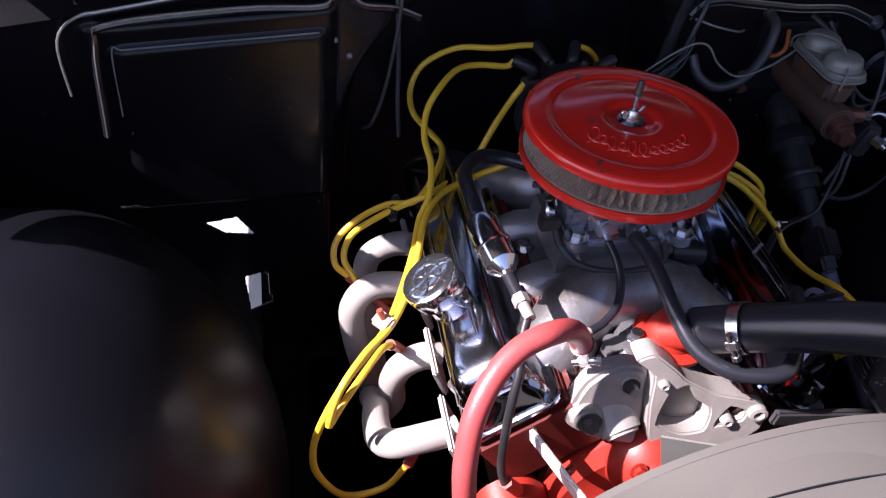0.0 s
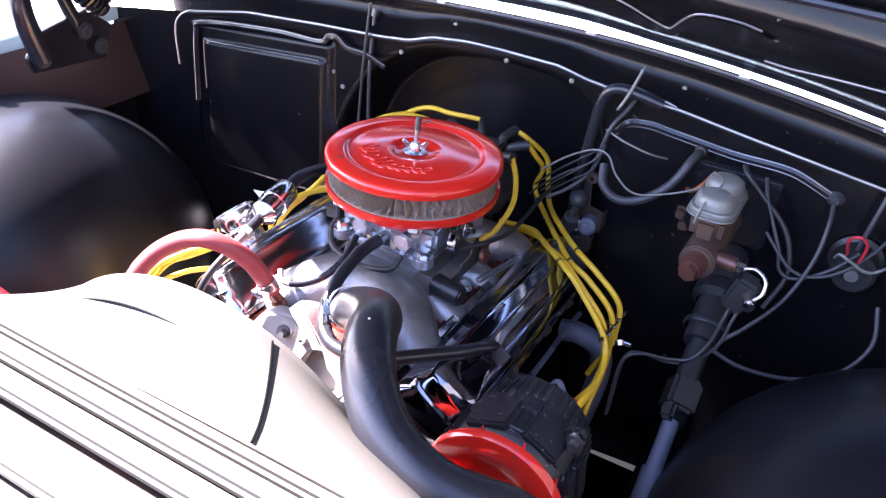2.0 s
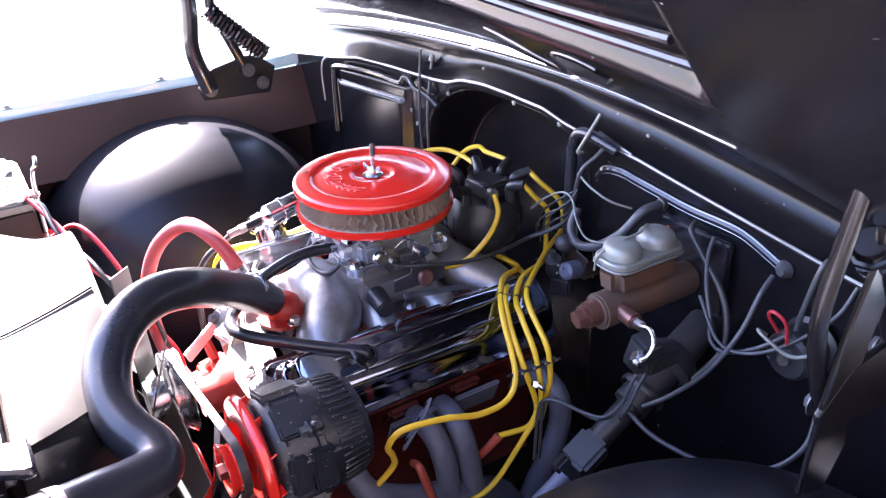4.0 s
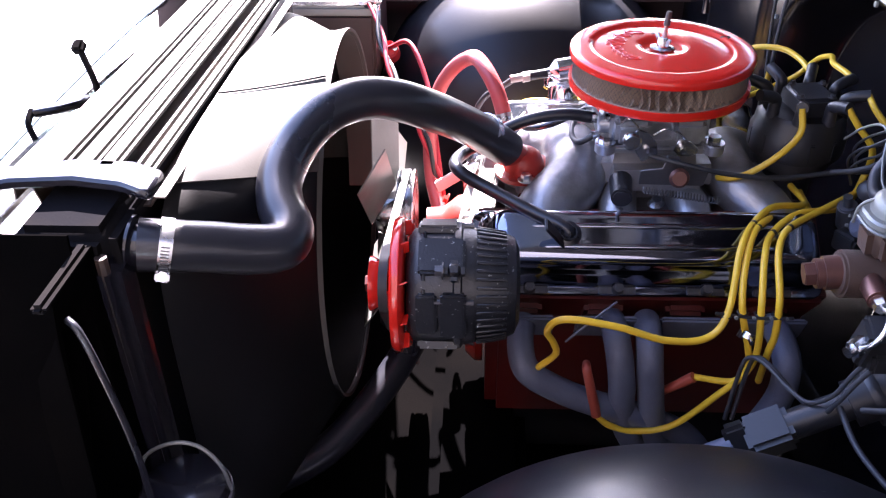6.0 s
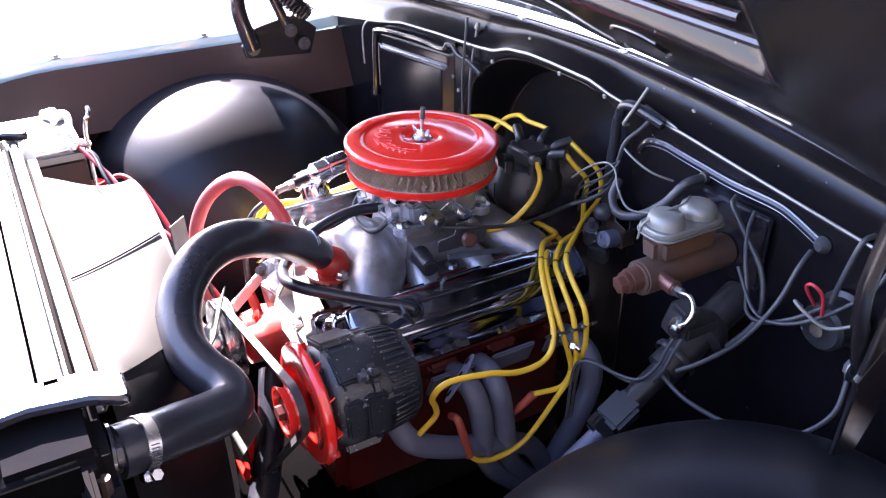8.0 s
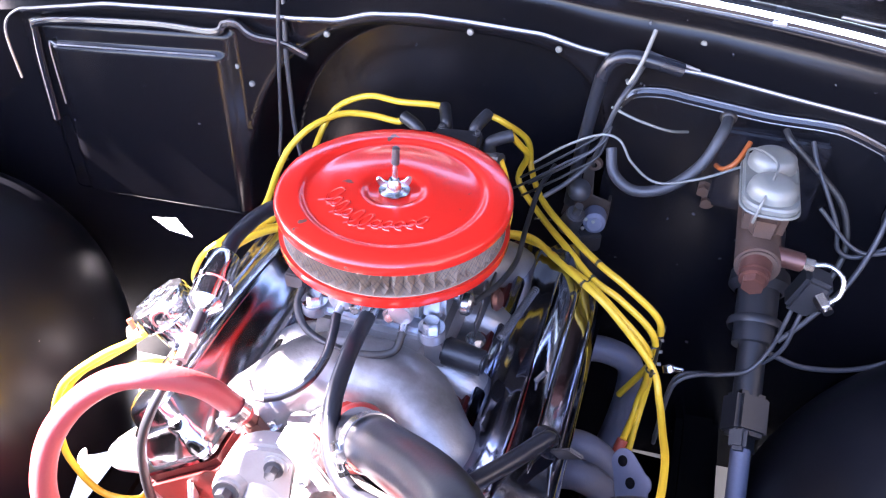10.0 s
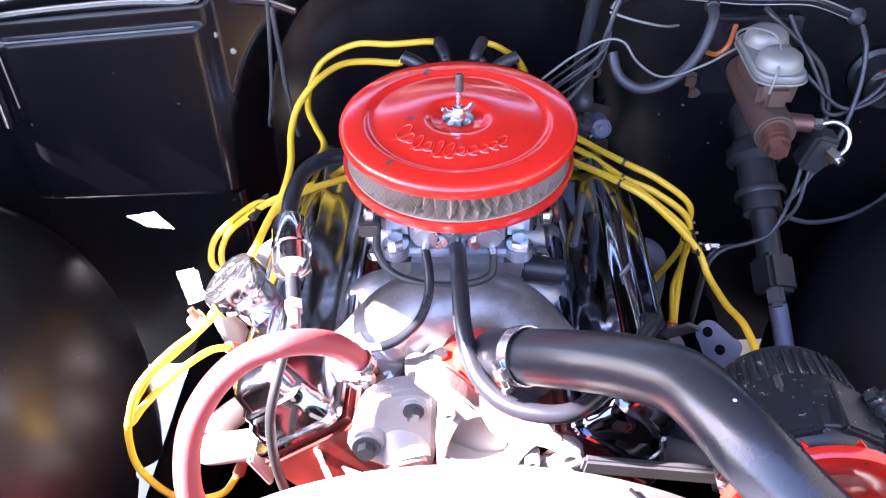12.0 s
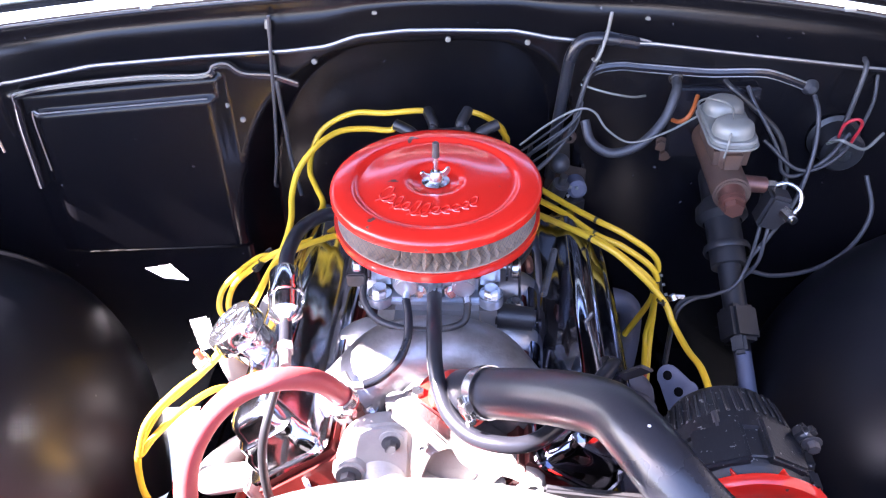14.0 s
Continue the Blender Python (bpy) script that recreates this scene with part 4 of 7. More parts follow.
for sx in (-1, 1):
    for sy in (-1, 1):
        cyl(bm, (sx * 0.068, sy * 0.076, 0.856), (sx * 0.068, sy * 0.076, 0.872), 0.015, seg=18, bevel=0.002)
part("base_flange", bm, ZINC, carb)
bm = bmesh.new()
box(bm, (0.118, 0.140, 0.040), Matrix.Translation((0, 0.0, 0.888)), 0.007, 3)
for sx in (-1, 1):
    box(bm, (0.030, 0.050, 0.034), Matrix.Translation((sx * 0.064, -0.040, 0.889)), 0.006)
    box(bm, (0.030, 0.045, 0.034), Matrix.Translation((sx * 0.064, 0.038, 0.889)), 0.006)
    cyl(bm, (sx * 0.035, -0.068, 0.886), (sx * 0.035, -0.084, 0.886), 0.014, seg=16, bevel=0.002)
part("main_body", bm, ZINC, carb)
bm = bmesh.new()
box(bm, (0.128, 0.130, 0.014), Matrix.Translation((0, 0.0, 0.914)), 0.004)
cyl(bm, (0, 0, 0.920), (0, 0, 0.938), 0.066, seg=40, bevel=0.002)
for sx in (-1, 1):
    box(bm, (0.022, 0.020, 0.012), Matrix.Translation((sx * 0.062, -0.030, 0.917)) @ Matrix.Rotation(sx * 0.5, 4, "Z"), 0.003)
    cyl(bm, (sx * 0.022, -0.062, 0.912), (sx * 0.030, -0.088, 0.905), 0.009, seg=12)
part("air_horn", bm, ZINC, carb)
for x, y, z, r in ((-0.05, -0.072, 0.902, 0.005), (0.05, -0.072, 0.902, 0.005), (-0.02, -0.073, 0.872, 0.006), (0.02, -0.073, 0.872, 0.006), (-0.055, -0.05, 0.921, 0.004), (0.055, -0.05, 0.921, 0.004), (0.055, 0.05, 0.921, 0.004), (0.0, -0.068, 0.921, 0.004)):
    bm = bmesh.new()
    bolt(bm, (x, y, z), (0, -1, 0.15) if z < 0.91 else (0, 0, 1), r, 0.005)
    part("carb_screw", bm, STEEL, carb)
for sx in (-1, 1):
    for sy in (-1, 1):
        bm = bmesh.new()
        bolt(bm, (sx * 0.068, sy * 0.076, 0.872), (0, 0, 1), 0.0095, 0.009)
        part("mounting_nut", bm, STEEL, carb)
for k in range(5):
    bm = bmesh.new()
    cyl(bm, (-0.014 + 0.007 * k, -0.070, 0.900 - 0.004 * (k % 2)), (-0.014 + 0.007 * k, -0.079, 0.898), 0.0032, seg=10)
    part("metering_plug", bm, STEEL, carb)
for a, b, r in (((0.0, -0.070, 0.880), (0.0, -0.092, 0.879), 0.009), ((-0.034, -0.070, 0.878), (-0.034, -0.094, 0.876), 0.005), ((0.036, -0.070, 0.872), (0.040, -0.092, 0.868), 0.005)):
    bm = bmesh.new()
    cyl(bm, a, b, r, seg=14)
    part("vacuum_port", bm, STEEL, carb)
# linkage on both sides
for sx in (-1, 1):
    for y in (-0.022, 0.028):
        bm = bmesh.new()
        cyl(bm, (sx * 0.055, y, 0.872), (sx * 0.095, y, 0.872), 0.0045, seg=12)
        part("throttle_shaft", bm, STEEL, carb)
    bm = bmesh.new()
    lever = [(-0.012, -0.012), (0.012, -0.012), (0.018, 0.004), (0.014, 0.024), (0.004, 0.036), (-0.006, 0.034), (-0.014, 0.010)]
    plate(bm, lever, 0.003, Matrix.Translation((sx * 0.088, -0.022, 0.868)) @ Matrix(((0, 0, 1, 0), (1, 0, 0, 0), (0, 1, 0, 0), (0, 0, 0, 1))) @ Matrix.Rotation(0.5, 4, "Z"), 0.0006)
    plate(bm, [(q[0] * 0.8, q[1] * 0.7) for q in lever], 0.003, Matrix.Translation((sx * 0.080, 0.028, 0.872)) @ Matrix(((0, 0, 1, 0), (1, 0, 0, 0), (0, 1, 0, 0), (0, 0, 0, 1))) @ Matrix.Rotation(-1.9, 4, "Z"), 0.0006)
    part("throttle_lever", bm, STEEL, carb)
    bm = bmesh.new()
    tube(bm, [(sx * 0.086, -0.014, 0.892), (sx * 0.090, 0.0, 0.903), (sx * 0.084, 0.02, 0.895), (sx * 0.082, 0.034, 0.880)], 0.0016, 6)
    tube(bm, [(sx * 0.076, -0.058, 0.905), (sx * 0.084, -0.050, 0.915), (sx * 0.083, -0.035, 0.900), (sx * 0.086, -0.028, 0.878)], 0.0016, 6)
    part("link_rod", bm, STEEL, carb)
    bm = bmesh.new()
    lathe(bm, [(0.0, 0.010), (0.010, 0.010), (0.013, 0.007), (0.013, 0), (0.010, -0.002)], axis((sx * 0.094, -0.045, 0.888), (sx, 0, 0)), 18)
    part("choke_disc", bm, STEEL, carb)
bm = bmesh.new()
box(bm, (0.024, 0.018, 0.020), Matrix.Translation((-0.098, -0.055, 0.880)), 0.002)
part("stop_bracket", bm, DARKSTEEL, carb)
bm = bmesh.new()
tag_m = Matrix.Translation((0.022, -0.0885, 0.915)) @ Matrix.Rotation(radians(12), 4, "Z") @ Matrix.Rotation(radians(70), 4, "X")
box(bm, (0.044, 0.016, 0.0015), tag_m, 0.0004)
tag = part("name_tag", bm, LABELRED, carb, "red name tag with a white bar")
bm = bmesh.new()
box(bm, (0.032, 0.004, 0.0006), tag_m @ Matrix.Translation((0, 0, 0.0011)), 0)
part("white_bar", bm, WHITE, carb)
bm = bmesh.new()
box(bm, (0.014, 0.014, 0.0015), tag_m @ Matrix.Translation((0.031, 0, 0)), 0.0004)
part("plain_tag", bm, WHITE, carb)
# throttle bracket, spring and cable on the driver side
bm = bmesh.new()
plate(bm, [(-0.03, -0.01), (0.06, -0.012), (0.065, 0.012), (0.03, 0.016), (0.02, 0.035), (0.005, 0.036), (0.0, 0.016), (-0.03, 0.012)], 0.003, Matrix.Translation((0.105, 0.0, 0.835)) @ Matrix(((0, 0, 1, 0), (1, 0, 0, 0), (0, 1, 0, 0), (0, 0, 0, 1))), 0.0008)
part("cable_bracket", bm, DARKSTEEL, carb)
bm = bmesh.new()
tube(bm, [Vector((0.135 + 0.0001 * k, -0.03 + 0.1 * k / 200, 0.832 - 0.00002 * k)) + Vector((math.cos(k * 0.8), 0, math.sin(k * 0.8))) * 0.0045 for k in range(201)], 0.0009, 5, smooth=False)
part("return_spring", bm, DARKSTEEL, carb)
bm = bmesh.new()
lathe(bm, [(0, 0.004), (0.010, 0.004), (0.014, 0.0), (0.013, -0.003), (0, -0.002)], axis((0.118, 0.022, 0.842), (1, -0.1, 0.3)), 18)
part("cable_end", bm, BRASSY, carb)

# air cleaner
cleaner = thing("air_cleaner", (0, 0, 0.930), "round red air cleaner with a pleated paper element and wing nut", "air cleaner")
bm = bmesh.new()
lathe(bm, [(0.127, 0.9735), (0.1285, 0.974), (0.1290, 0.978), (0.1285, 0.9835), (0.1265, 0.9868), (0.122, 0.9880), (0.104, 0.9888), (0.1005, 0.9884), (0.0985, 0.9868), (0.0960, 0.9852), (0.092, 0.9850), (0.085, 0.9862), (0.060, 0.9885), (0.040, 0.9895), (0.0335, 0.9890), (0.0300, 0.9862), (0.0270, 0.9845), (0.0, 0.9842)], None, 128)
lid = part("lid", bm, RED, cleaner, "glossy red lid with a raised ring and small chips", angle=60)
bm = bmesh.new()
lathe(bm, [(0.1275, 0.9425), (0.1280, 0.9350), (0.1265, 0.9300), (0.120, 0.9285), (0.07, 0.9285), (0.066, 0.925), (0.066, 0.9375), (0.118, 0.9400), (0.1275, 0.9425)], None, 96)
part("base_pan", bm, RED, cleaner)
# black ring under the red pan, its shade put in as colour
bm = bmesh.new()
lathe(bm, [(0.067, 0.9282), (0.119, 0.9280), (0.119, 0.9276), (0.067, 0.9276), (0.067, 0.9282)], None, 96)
part("shaded_pan_underside", bm, FRAME, cleaner, "underside of the pan coloured black for shade")
bm = bmesh.new()
PL = 60
rng = random.Random(4)
wob = [rng.uniform(-0.75, 0.75) for _ in range(PL)]
inner = [[], [], [], []]
for k in range(PL * 2):
    r = 0.1212 if k % 2 else 0.1070
    for j, z in enumerate((0.9415, 0.952, 0.964, 0.9745)):
        a = 2 * math.pi * (k + wob[(k // 2 + j * 37) % PL] * (1.0 if j in (1, 2) else 0.4)) / (PL * 2)
        inner[j].append(bm.verts.new((r * math.cos(a), r * math.sin(a), z)))
for j in range(3):
    for k in range(PL * 2):
        l = (k + 1) % (PL * 2)
        bm.faces.new((inner[j][k], inner[j][l], inner[j + 1][l], inner[j + 1][k]))
part("pleated_element", bm, PAPER, cleaner, "dusty tan pleated paper element", angle=75)
bm = bmesh.new()
for turn in (-1, 1):
    for k in range(76):
        a0 = 2 * math.pi * k / 76
        tube(bm, [(0.1224 * math.cos(a0 + turn * 0.2 * u), 0.1224 * math.sin(a0 + turn * 0.2 * u), 0.9435 + 0.0285 * u) for u in steps(0, 1, 4)], 0.00014, 4, cap=False, smooth=False)
part("wire_screen", bm, DARKSTEEL, cleaner, "fine diamond wire screen")
for z0 in (0.9375, 0.9725):
    bm = bmesh.new()
    lathe(bm, [(0.106, z0), (0.1225, z0), (0.1232, z0 + 0.002), (0.1225, z0 + 0.0045), (0.106, z0 + 0.0045), (0.106, z0)], None, 96)
    part("element_ring", bm, PAPER, cleaner)
bm = bmesh.new()
for s in (-1, 1):
    for k in range(150):
        a0 = 2 * math.pi * k / 150
        tube(bm, [(0.1222 * math.cos(a0 + s * 0.055 * i), 0.1222 * math.sin(a0 + s * 0.055 * i), 0.9415 + 0.011 * i) for i in range(4)], 0.00015, 3, cap=False, smooth=False)
tagged(part("wire_screen", bm, DARKSTEEL, cleaner, "fine expanded wire screen"), kind="stuff")
bm = bmesh.new()
cyl(bm, (0, 0, 0.97), (0.001, 0.002, 1.022), 0.0033, seg=12)
part("threaded_stud", bm, STEEL, cleaner)
bm = bmesh.new()
cyl(bm, (0.001, 0.002, 1.018), (0.0015, 0.003, 1.038), 0.0046, 0.0040, 12, 0.0008)
part("stud_cap", bm, DARKSTEEL, cleaner, "dark rubber stud cap")
bm = bmesh.new()
lathe(bm, [(0.0035, 0.985), (0.0165, 0.985), (0.017, 0.9865), (0.0085, 0.988), (0.0075, 0.996), (0.0058, 1.000), (0.0035, 1.000)], None, 24)
for a in (0.35, 0.35 + math.pi):
    ear = [(0.005, 0.0), (0.016, 0.004), (0.0195, 0.011), (0.018, 0.015), (0.0145, 0.0155), (0.011, 0.011), (0.005, 0.009)]
    plate(bm, ear, 0.0032, Matrix.Translation((0, 0, 0.988)) @ Matrix.Rotation(a, 4, "Z") @ Matrix.Rotation(radians(90), 4, "X"), 0.001)
part("wing_nut", bm, STEEL, cleaner)
# raised script on the lid, as plain strokes
for k in range(11):
    a = radians(-150 + 10.4 * k)
    c0 = Vector((0.066 * math.cos(a), 0.066 * math.sin(a), 0))
    h = 0.74 * (0.040, 0.022, 0.034, 0.020, 0.036, 0.034, 0.018, 0.020, 0.018, 0.019, 0.026)[k]
    e = Vector((0.28, 0.96, 0)).normalized()
    w = Vector((0.0052, -0.001, 0)) * (1.5 if k == 0 else 1.0)
    q = [c0 - e * h * 0.45 - w, c0 - e * h * 0.1 + w * 0.6, c0 + e * h * 0.45 + w * 0.7, c0 + e * h * 0.5 - w * 0.3, c0 - e * h * 0.05 - w * 0.8, c0 - e * h * 0.42 + w * 0.2, c0 - e * h * 0.35 + w * 1.3]
    bm = bmesh.new()
    tube(bm, [(p.x, p.y, along(p.length, (0.03, 0.040, 0.060, 0.085, 0.092), (0.990, 0.9895, 0.9885, 0.9862, 0.985)) + 0.0002) for p in q], 0.0013, 6, per=5)
    part("raised_stroke", bm, RED, cleaner)

# distributor
DZ = 0.003
dist = thing("distributor", (0, 0.215, 0.76), "large black distributor with a coil cover on its cap", "distributor")
bm = bmesh.new()
lathe(bm, [(0.035, 0.76), (0.036, 0.80), (0.052, 0.806), (0.056, 0.815), (0.056, 0.832), (0.066, 0.834)], Matrix.Translation((0.0, 0.215, DZ)), 40)
part("housing", bm, DARKSTEEL, dist)
bm = bmesh.new()
lathe(bm, [(0.066, 0.830), (0.068, 0.835), (0.068, 0.862), (0.064, 0.868), (0.062, 0.886), (0.056, 0.893), (0, 0.896)], Matrix.Translation((0.0, 0.215, DZ)), 48)
part("cap", bm, PLASTIC, dist)
for k in range(12):
    a = 2 * math.pi * k / 12
    bm = bmesh.new()
    box(bm, (0.008, 0.010, 0.030), Matrix.Translation((0.065 * math.cos(a), 0.215 + 0.065 * math.sin(a), 0.850 + DZ)) @ Matrix.Rotation(a, 4, "Z"), 0.002)
    part("cap_rib", bm, PLASTIC, dist)
bm = bmesh.new()
box(bm, (0.072, 0.060, 0.028), Matrix.Translation((0.005, 0.220, 0.908 + DZ)) @ Matrix.Rotation(0.12, 4, "Z"), 0.005, 3, 0.93)
part("coil_cover", bm, PLASTIC, dist)
for x, y in ((-0.02, 0.20), (0.03, 0.24), (-0.02, 0.243), (0.03, 0.197)):
    bm = bmesh.new()
    bolt(bm, (x, y, 0.9215 + DZ), (0, 0, 1), 0.004, 0.004)
    part("cover_screw", bm, DARKSTEEL, dist)
TOWERS = []
for k in range(8):
    a = radians(22.5 + 45 * k)
    p = Vector((0.053 * math.cos(a), 0.215 + 0.053 * math.sin(a), 0.888 + DZ))
    TOWERS.append(p)
    bm = bmesh.new()
    cyl(bm, p, p + Vector((0, 0, 0.022)), 0.0095, 0.008, 14, 0.001)
    d = Vector((math.cos(a), math.sin(a), 0.25))
    tube(bm, [p + Vector((0, 0, 0.010)), p + Vector((0, 0, 0.026)), p + Vector((0, 0, 0.030)) + d * 0.012, p + Vector((0, 0, 0.030)) + d * 0.03], 0.0085, 10)
    part("terminal_boot", bm, PLASTIC, dist)


# ---- cooling and belts ----
pump = thing("water_pump", (0, -0.25, 0.66), "bare cast metal water pump with two mounting legs", "water pump")
bm = bmesh.new()
lathe(bm, [(0.030, 0.075), (0.032, 0.05), (0.040, 0.038), (0.050, 0.026), (0.054, 0.010), (0.054, 0)], axis((0.0, -0.262, 0.685), (0, -1, 0)), 36)
part("casting", bm, ORANGE, pump, "orange-red painted pump body")


def pierced(bm, outline, holes, y0, y1, bevel=0.0015):
    """An upright plate of an outline in x, z from y0 to y1, with holes through it."""
    edges = []
    for loop in [outline] + holes:
        v = [bm.verts.new((x, y1, z)) for x, z in loop]
        edges += [bm.edges.new((a, b)) for a, b in zip(v, v[1:] + v[:1])]
    bmesh.ops.triangle_fill(bm, use_beauty=True, edges=edges)
    r = bmesh.ops.extrude_face_region(bm, geom=bm.faces[:])
    for g in r["geom"]:
        if isinstance(g, bmesh.types.BMVert):
            g.co.y = y0
    rim = [e for e in bm.edges if len(e.link_faces) == 2 and e.calc_face_angle() > 0.6]
    bmesh.ops.recalc_face_normals(bm, faces=bm.faces)
    bmesh.ops.bevel(bm, geom=rim, offset=bevel, segments=2, affect="EDGES")
    return bm


def rounded(pts, per=5):
    """A closed outline through pts with soft corners."""
    n = len(pts)
    q = [Vector((x, 0, z)) for x, z in pts]
    out = []
    for i in range(n):
        a, b, c, d = q[i - 1], q[i], q[(i + 1) % n], q[(i + 2) % n]
        for k in range(per):
            u = k / per
            w = 0.5 * ((2 * b) + (c - a) * u + (2 * a - 5 * b + 4 * c - d) * u * u + (3 * b - a - 3 * c + d) * u ** 3)
            w = w.lerp(b.lerp(c, u), 0.45)
            out.append((w.x, w.z))
    return out


def leaned(bm):
    """Leans an upright casting back at the top."""
    for v in bm.verts:
        d = 0.27 * (v.co.z - 0.75)
        v.co.y += d
        v.co.z -= 1.2 * d
    return bm


LEG = [(-0.104, 0.795), (-0.092, 0.822), (-0.072, 0.840), (-0.040, 0.846), (-0.020, 0.836), (-0.020, 0.800), (-0.022, 0.735), (-0.028, 0.716), (-0.060, 0.724), (-0.095, 0.738), (-0.112, 0.757)]
bm = bmesh.new()
leaned(pierced(bm, rounded(LEG), [], -0.262, -0.236, 0.005))
part("mounting_leg", bm, IRONW, pump)
for p, q, r0, r1 in (((-0.090, -0.255, 0.772), (-0.090, -0.275, 0.774), 0.021, 0.017), ((-0.042, -0.255, 0.822), (-0.042, -0.268, 0.823), 0.016, 0.013), ((-0.058, -0.24, 0.765), (-0.048, -0.275, 0.745), 0.030, 0.024)):
    bm = bmesh.new()
    leaned(cyl(bm, p, q, r0, r1, 24, 0.004))
    part("bolt_boss", bm, IRONW, pump)
for p, r in (((-0.090, -0.275, 0.774), 0.0095), ((-0.042, -0.268, 0.823), 0.007)):
    bm = bmesh.new()
    leaned(bolt(bm, p, (0, -1, 0.1), r, 0.009))
    part("pump_bolt", bm, DARKSTEEL, pump)
bm = bmesh.new()
tube(bm, [(-0.085, -0.262, 0.752), (-0.060, -0.266, 0.744), (-0.035, -0.268, 0.738)], 0.011, 14)
part("leg_rib", bm, IRONW, pump)
bm = bmesh.new()
bolt(bm, (-0.032, -0.305, 0.716), (0, -1, 0.4), 0.007, 0.006)
part("cover_bolt", bm, ORANGE, pump)
bracket = thing("alternator_bracket", (0.12, -0.27, 0.70), "bare cast metal alternator mounting bracket with lightening holes", "bracket")
LIFT = 0.008
WEB = [(-0.040, 0.862), (-0.018, 0.870), (0.010, 0.840), (0.024, 0.822), (0.060, 0.795), (0.095, 0.782), (0.120, 0.772), (0.131, 0.750), (0.124, 0.722), (0.094, 0.700), (0.047, 0.699), (0.008, 0.697), (-0.010, 0.710), (-0.018, 0.728), (-0.020, 0.780), (-0.018, 0.835)]
WINDOW = [(-0.008, 0.750), (0.004, 0.800), (0.024, 0.813), (0.036, 0.788), (0.055, 0.770), (0.056, 0.752), (0.050, 0.730), (0.024, 0.728)]
POCKET = [(0.082, 0.768), (0.102, 0.757), (0.098, 0.742), (0.066, 0.736), (0.070, 0.750)]
bm = bmesh.new()
pierced(bm, rounded(WEB), [rounded(WINDOW, 3), rounded(POCKET, 3)], -0.274, -0.248, 0.0025)
bmesh.ops.translate(bm, vec=(0, 0, LIFT), verts=bm.verts)
leaned(bm)
part("cast_plate", bm, IRONW, bracket)
bm = bmesh.new()
pierced(bm, rounded([(x * 0.97 + 0.001, (z - 0.78) * 0.95 + 0.78) for x, z in WEB]), [], -0.248, -0.242, 0.001)
bmesh.ops.translate(bm, vec=(0, 0, LIFT), verts=bm.verts)
leaned(bm)
part("back_web", bm, IRONW, bracket)
for x, z, r in ((0.116, 0.764, 0.013), (0.078, 0.755, 0.008), (-0.006, 0.830, 0.007)):
    bm = bmesh.new()
    lathe(bm, [(r * 0.42, -0.012), (r * 0.42, 0.005), (r * 0.55, 0.007), (r * 0.9, 0.006), (r, 0.0), (r, -0.012)], axis((x, -0.274, z), (0, -1, 0)), 24)
    leaned(bm)
    part("bolt_boss", bm, IRONW, bracket)
    bm = bmesh.new()
    leaned(cyl(bm, (x, -0.272, z), (x, -0.268, z), r * 0.41, seg=14))
    part("bolt_hole", bm, FRAME, bracket)
bm = bmesh.new()
box(bm, (0.20, 0.010, 0.022), Matrix.Translation((0.225, -0.285, 0.755)) @ Matrix.Rotation(0.12, 4, "Y"), 0.003)
part("adjusting_arm", bm, DARKSTEEL, bracket)

fan = thing("cooling_fan", (0, -0.40, 0.70), "bright steel cooling fan with flat blades on a pulley", "fan")
bm = bmesh.new()
lathe(bm, [(0.0, 0.03), (0.032, 0.03), (0.034, 0.02), (0.034, 0)], axis((0, -0.385, 0.712), (0, -1, 0)), 24)
part("hub", bm, STEEL, fan)
for k in range(6):
    a = radians(60 * k + 14)
    bm = bmesh.new()
    box(bm, (0.165, 0.075, 0.002), Matrix.Translation((0, -0.402, 0.712)) @ Matrix.Rotation(a, 4, "Y") @ Matrix.Translation((0.125, 0, 0)) @ Matrix.Rotation(radians(62), 4, "X"), 0.0006)
    part("blade", bm, LIDGREY, fan)


def pulley(name, p, r, label, material, w=0.026):
    t = thing(name, p, label, "pulley", "belt pulleys")
    bm = bmesh.new()
    lathe(bm, [(0.012, w * 0.3), (0.02, w * 0.32), (r * 0.45, w * 0.20), (r * 0.78, w * 0.18), (r * 0.86, w * 0.5), (r, w * 0.5), (r, w * 0.42), (r * 0.86, 0.0), (r, -w * 0.42), (r, -w * 0.5), (r * 0.8, -w * 0.5), (0.012, -w * 0.4)], axis(p, (0, -1, 0)), 48)
    part("sheave", bm, material, t)
    bm = bmesh.new()
    bolt(bm, Vector(p) + Vector((0, -w * 0.3, 0)), (0, -1, 0), 0.011, 0.009)
    part("centre_nut", bm, STEEL if material is not RED else REDSHADE, t)
    return t


pulley("water_pump_pulley", (0, -0.368, 0.712), 0.068, "sunlit steel water pump pulley", STEEL)
pulley("crank_pulley", (0, -0.368, 0.50), 0.085, "red painted crankshaft pulley", RED)
ALT = Vector((0.322, -0.272, 0.803))
pulley("alternator_pulley", ALT + Vector((0, -0.103, 0)), 0.034, "small red alternator pulley", RED, 0.022)


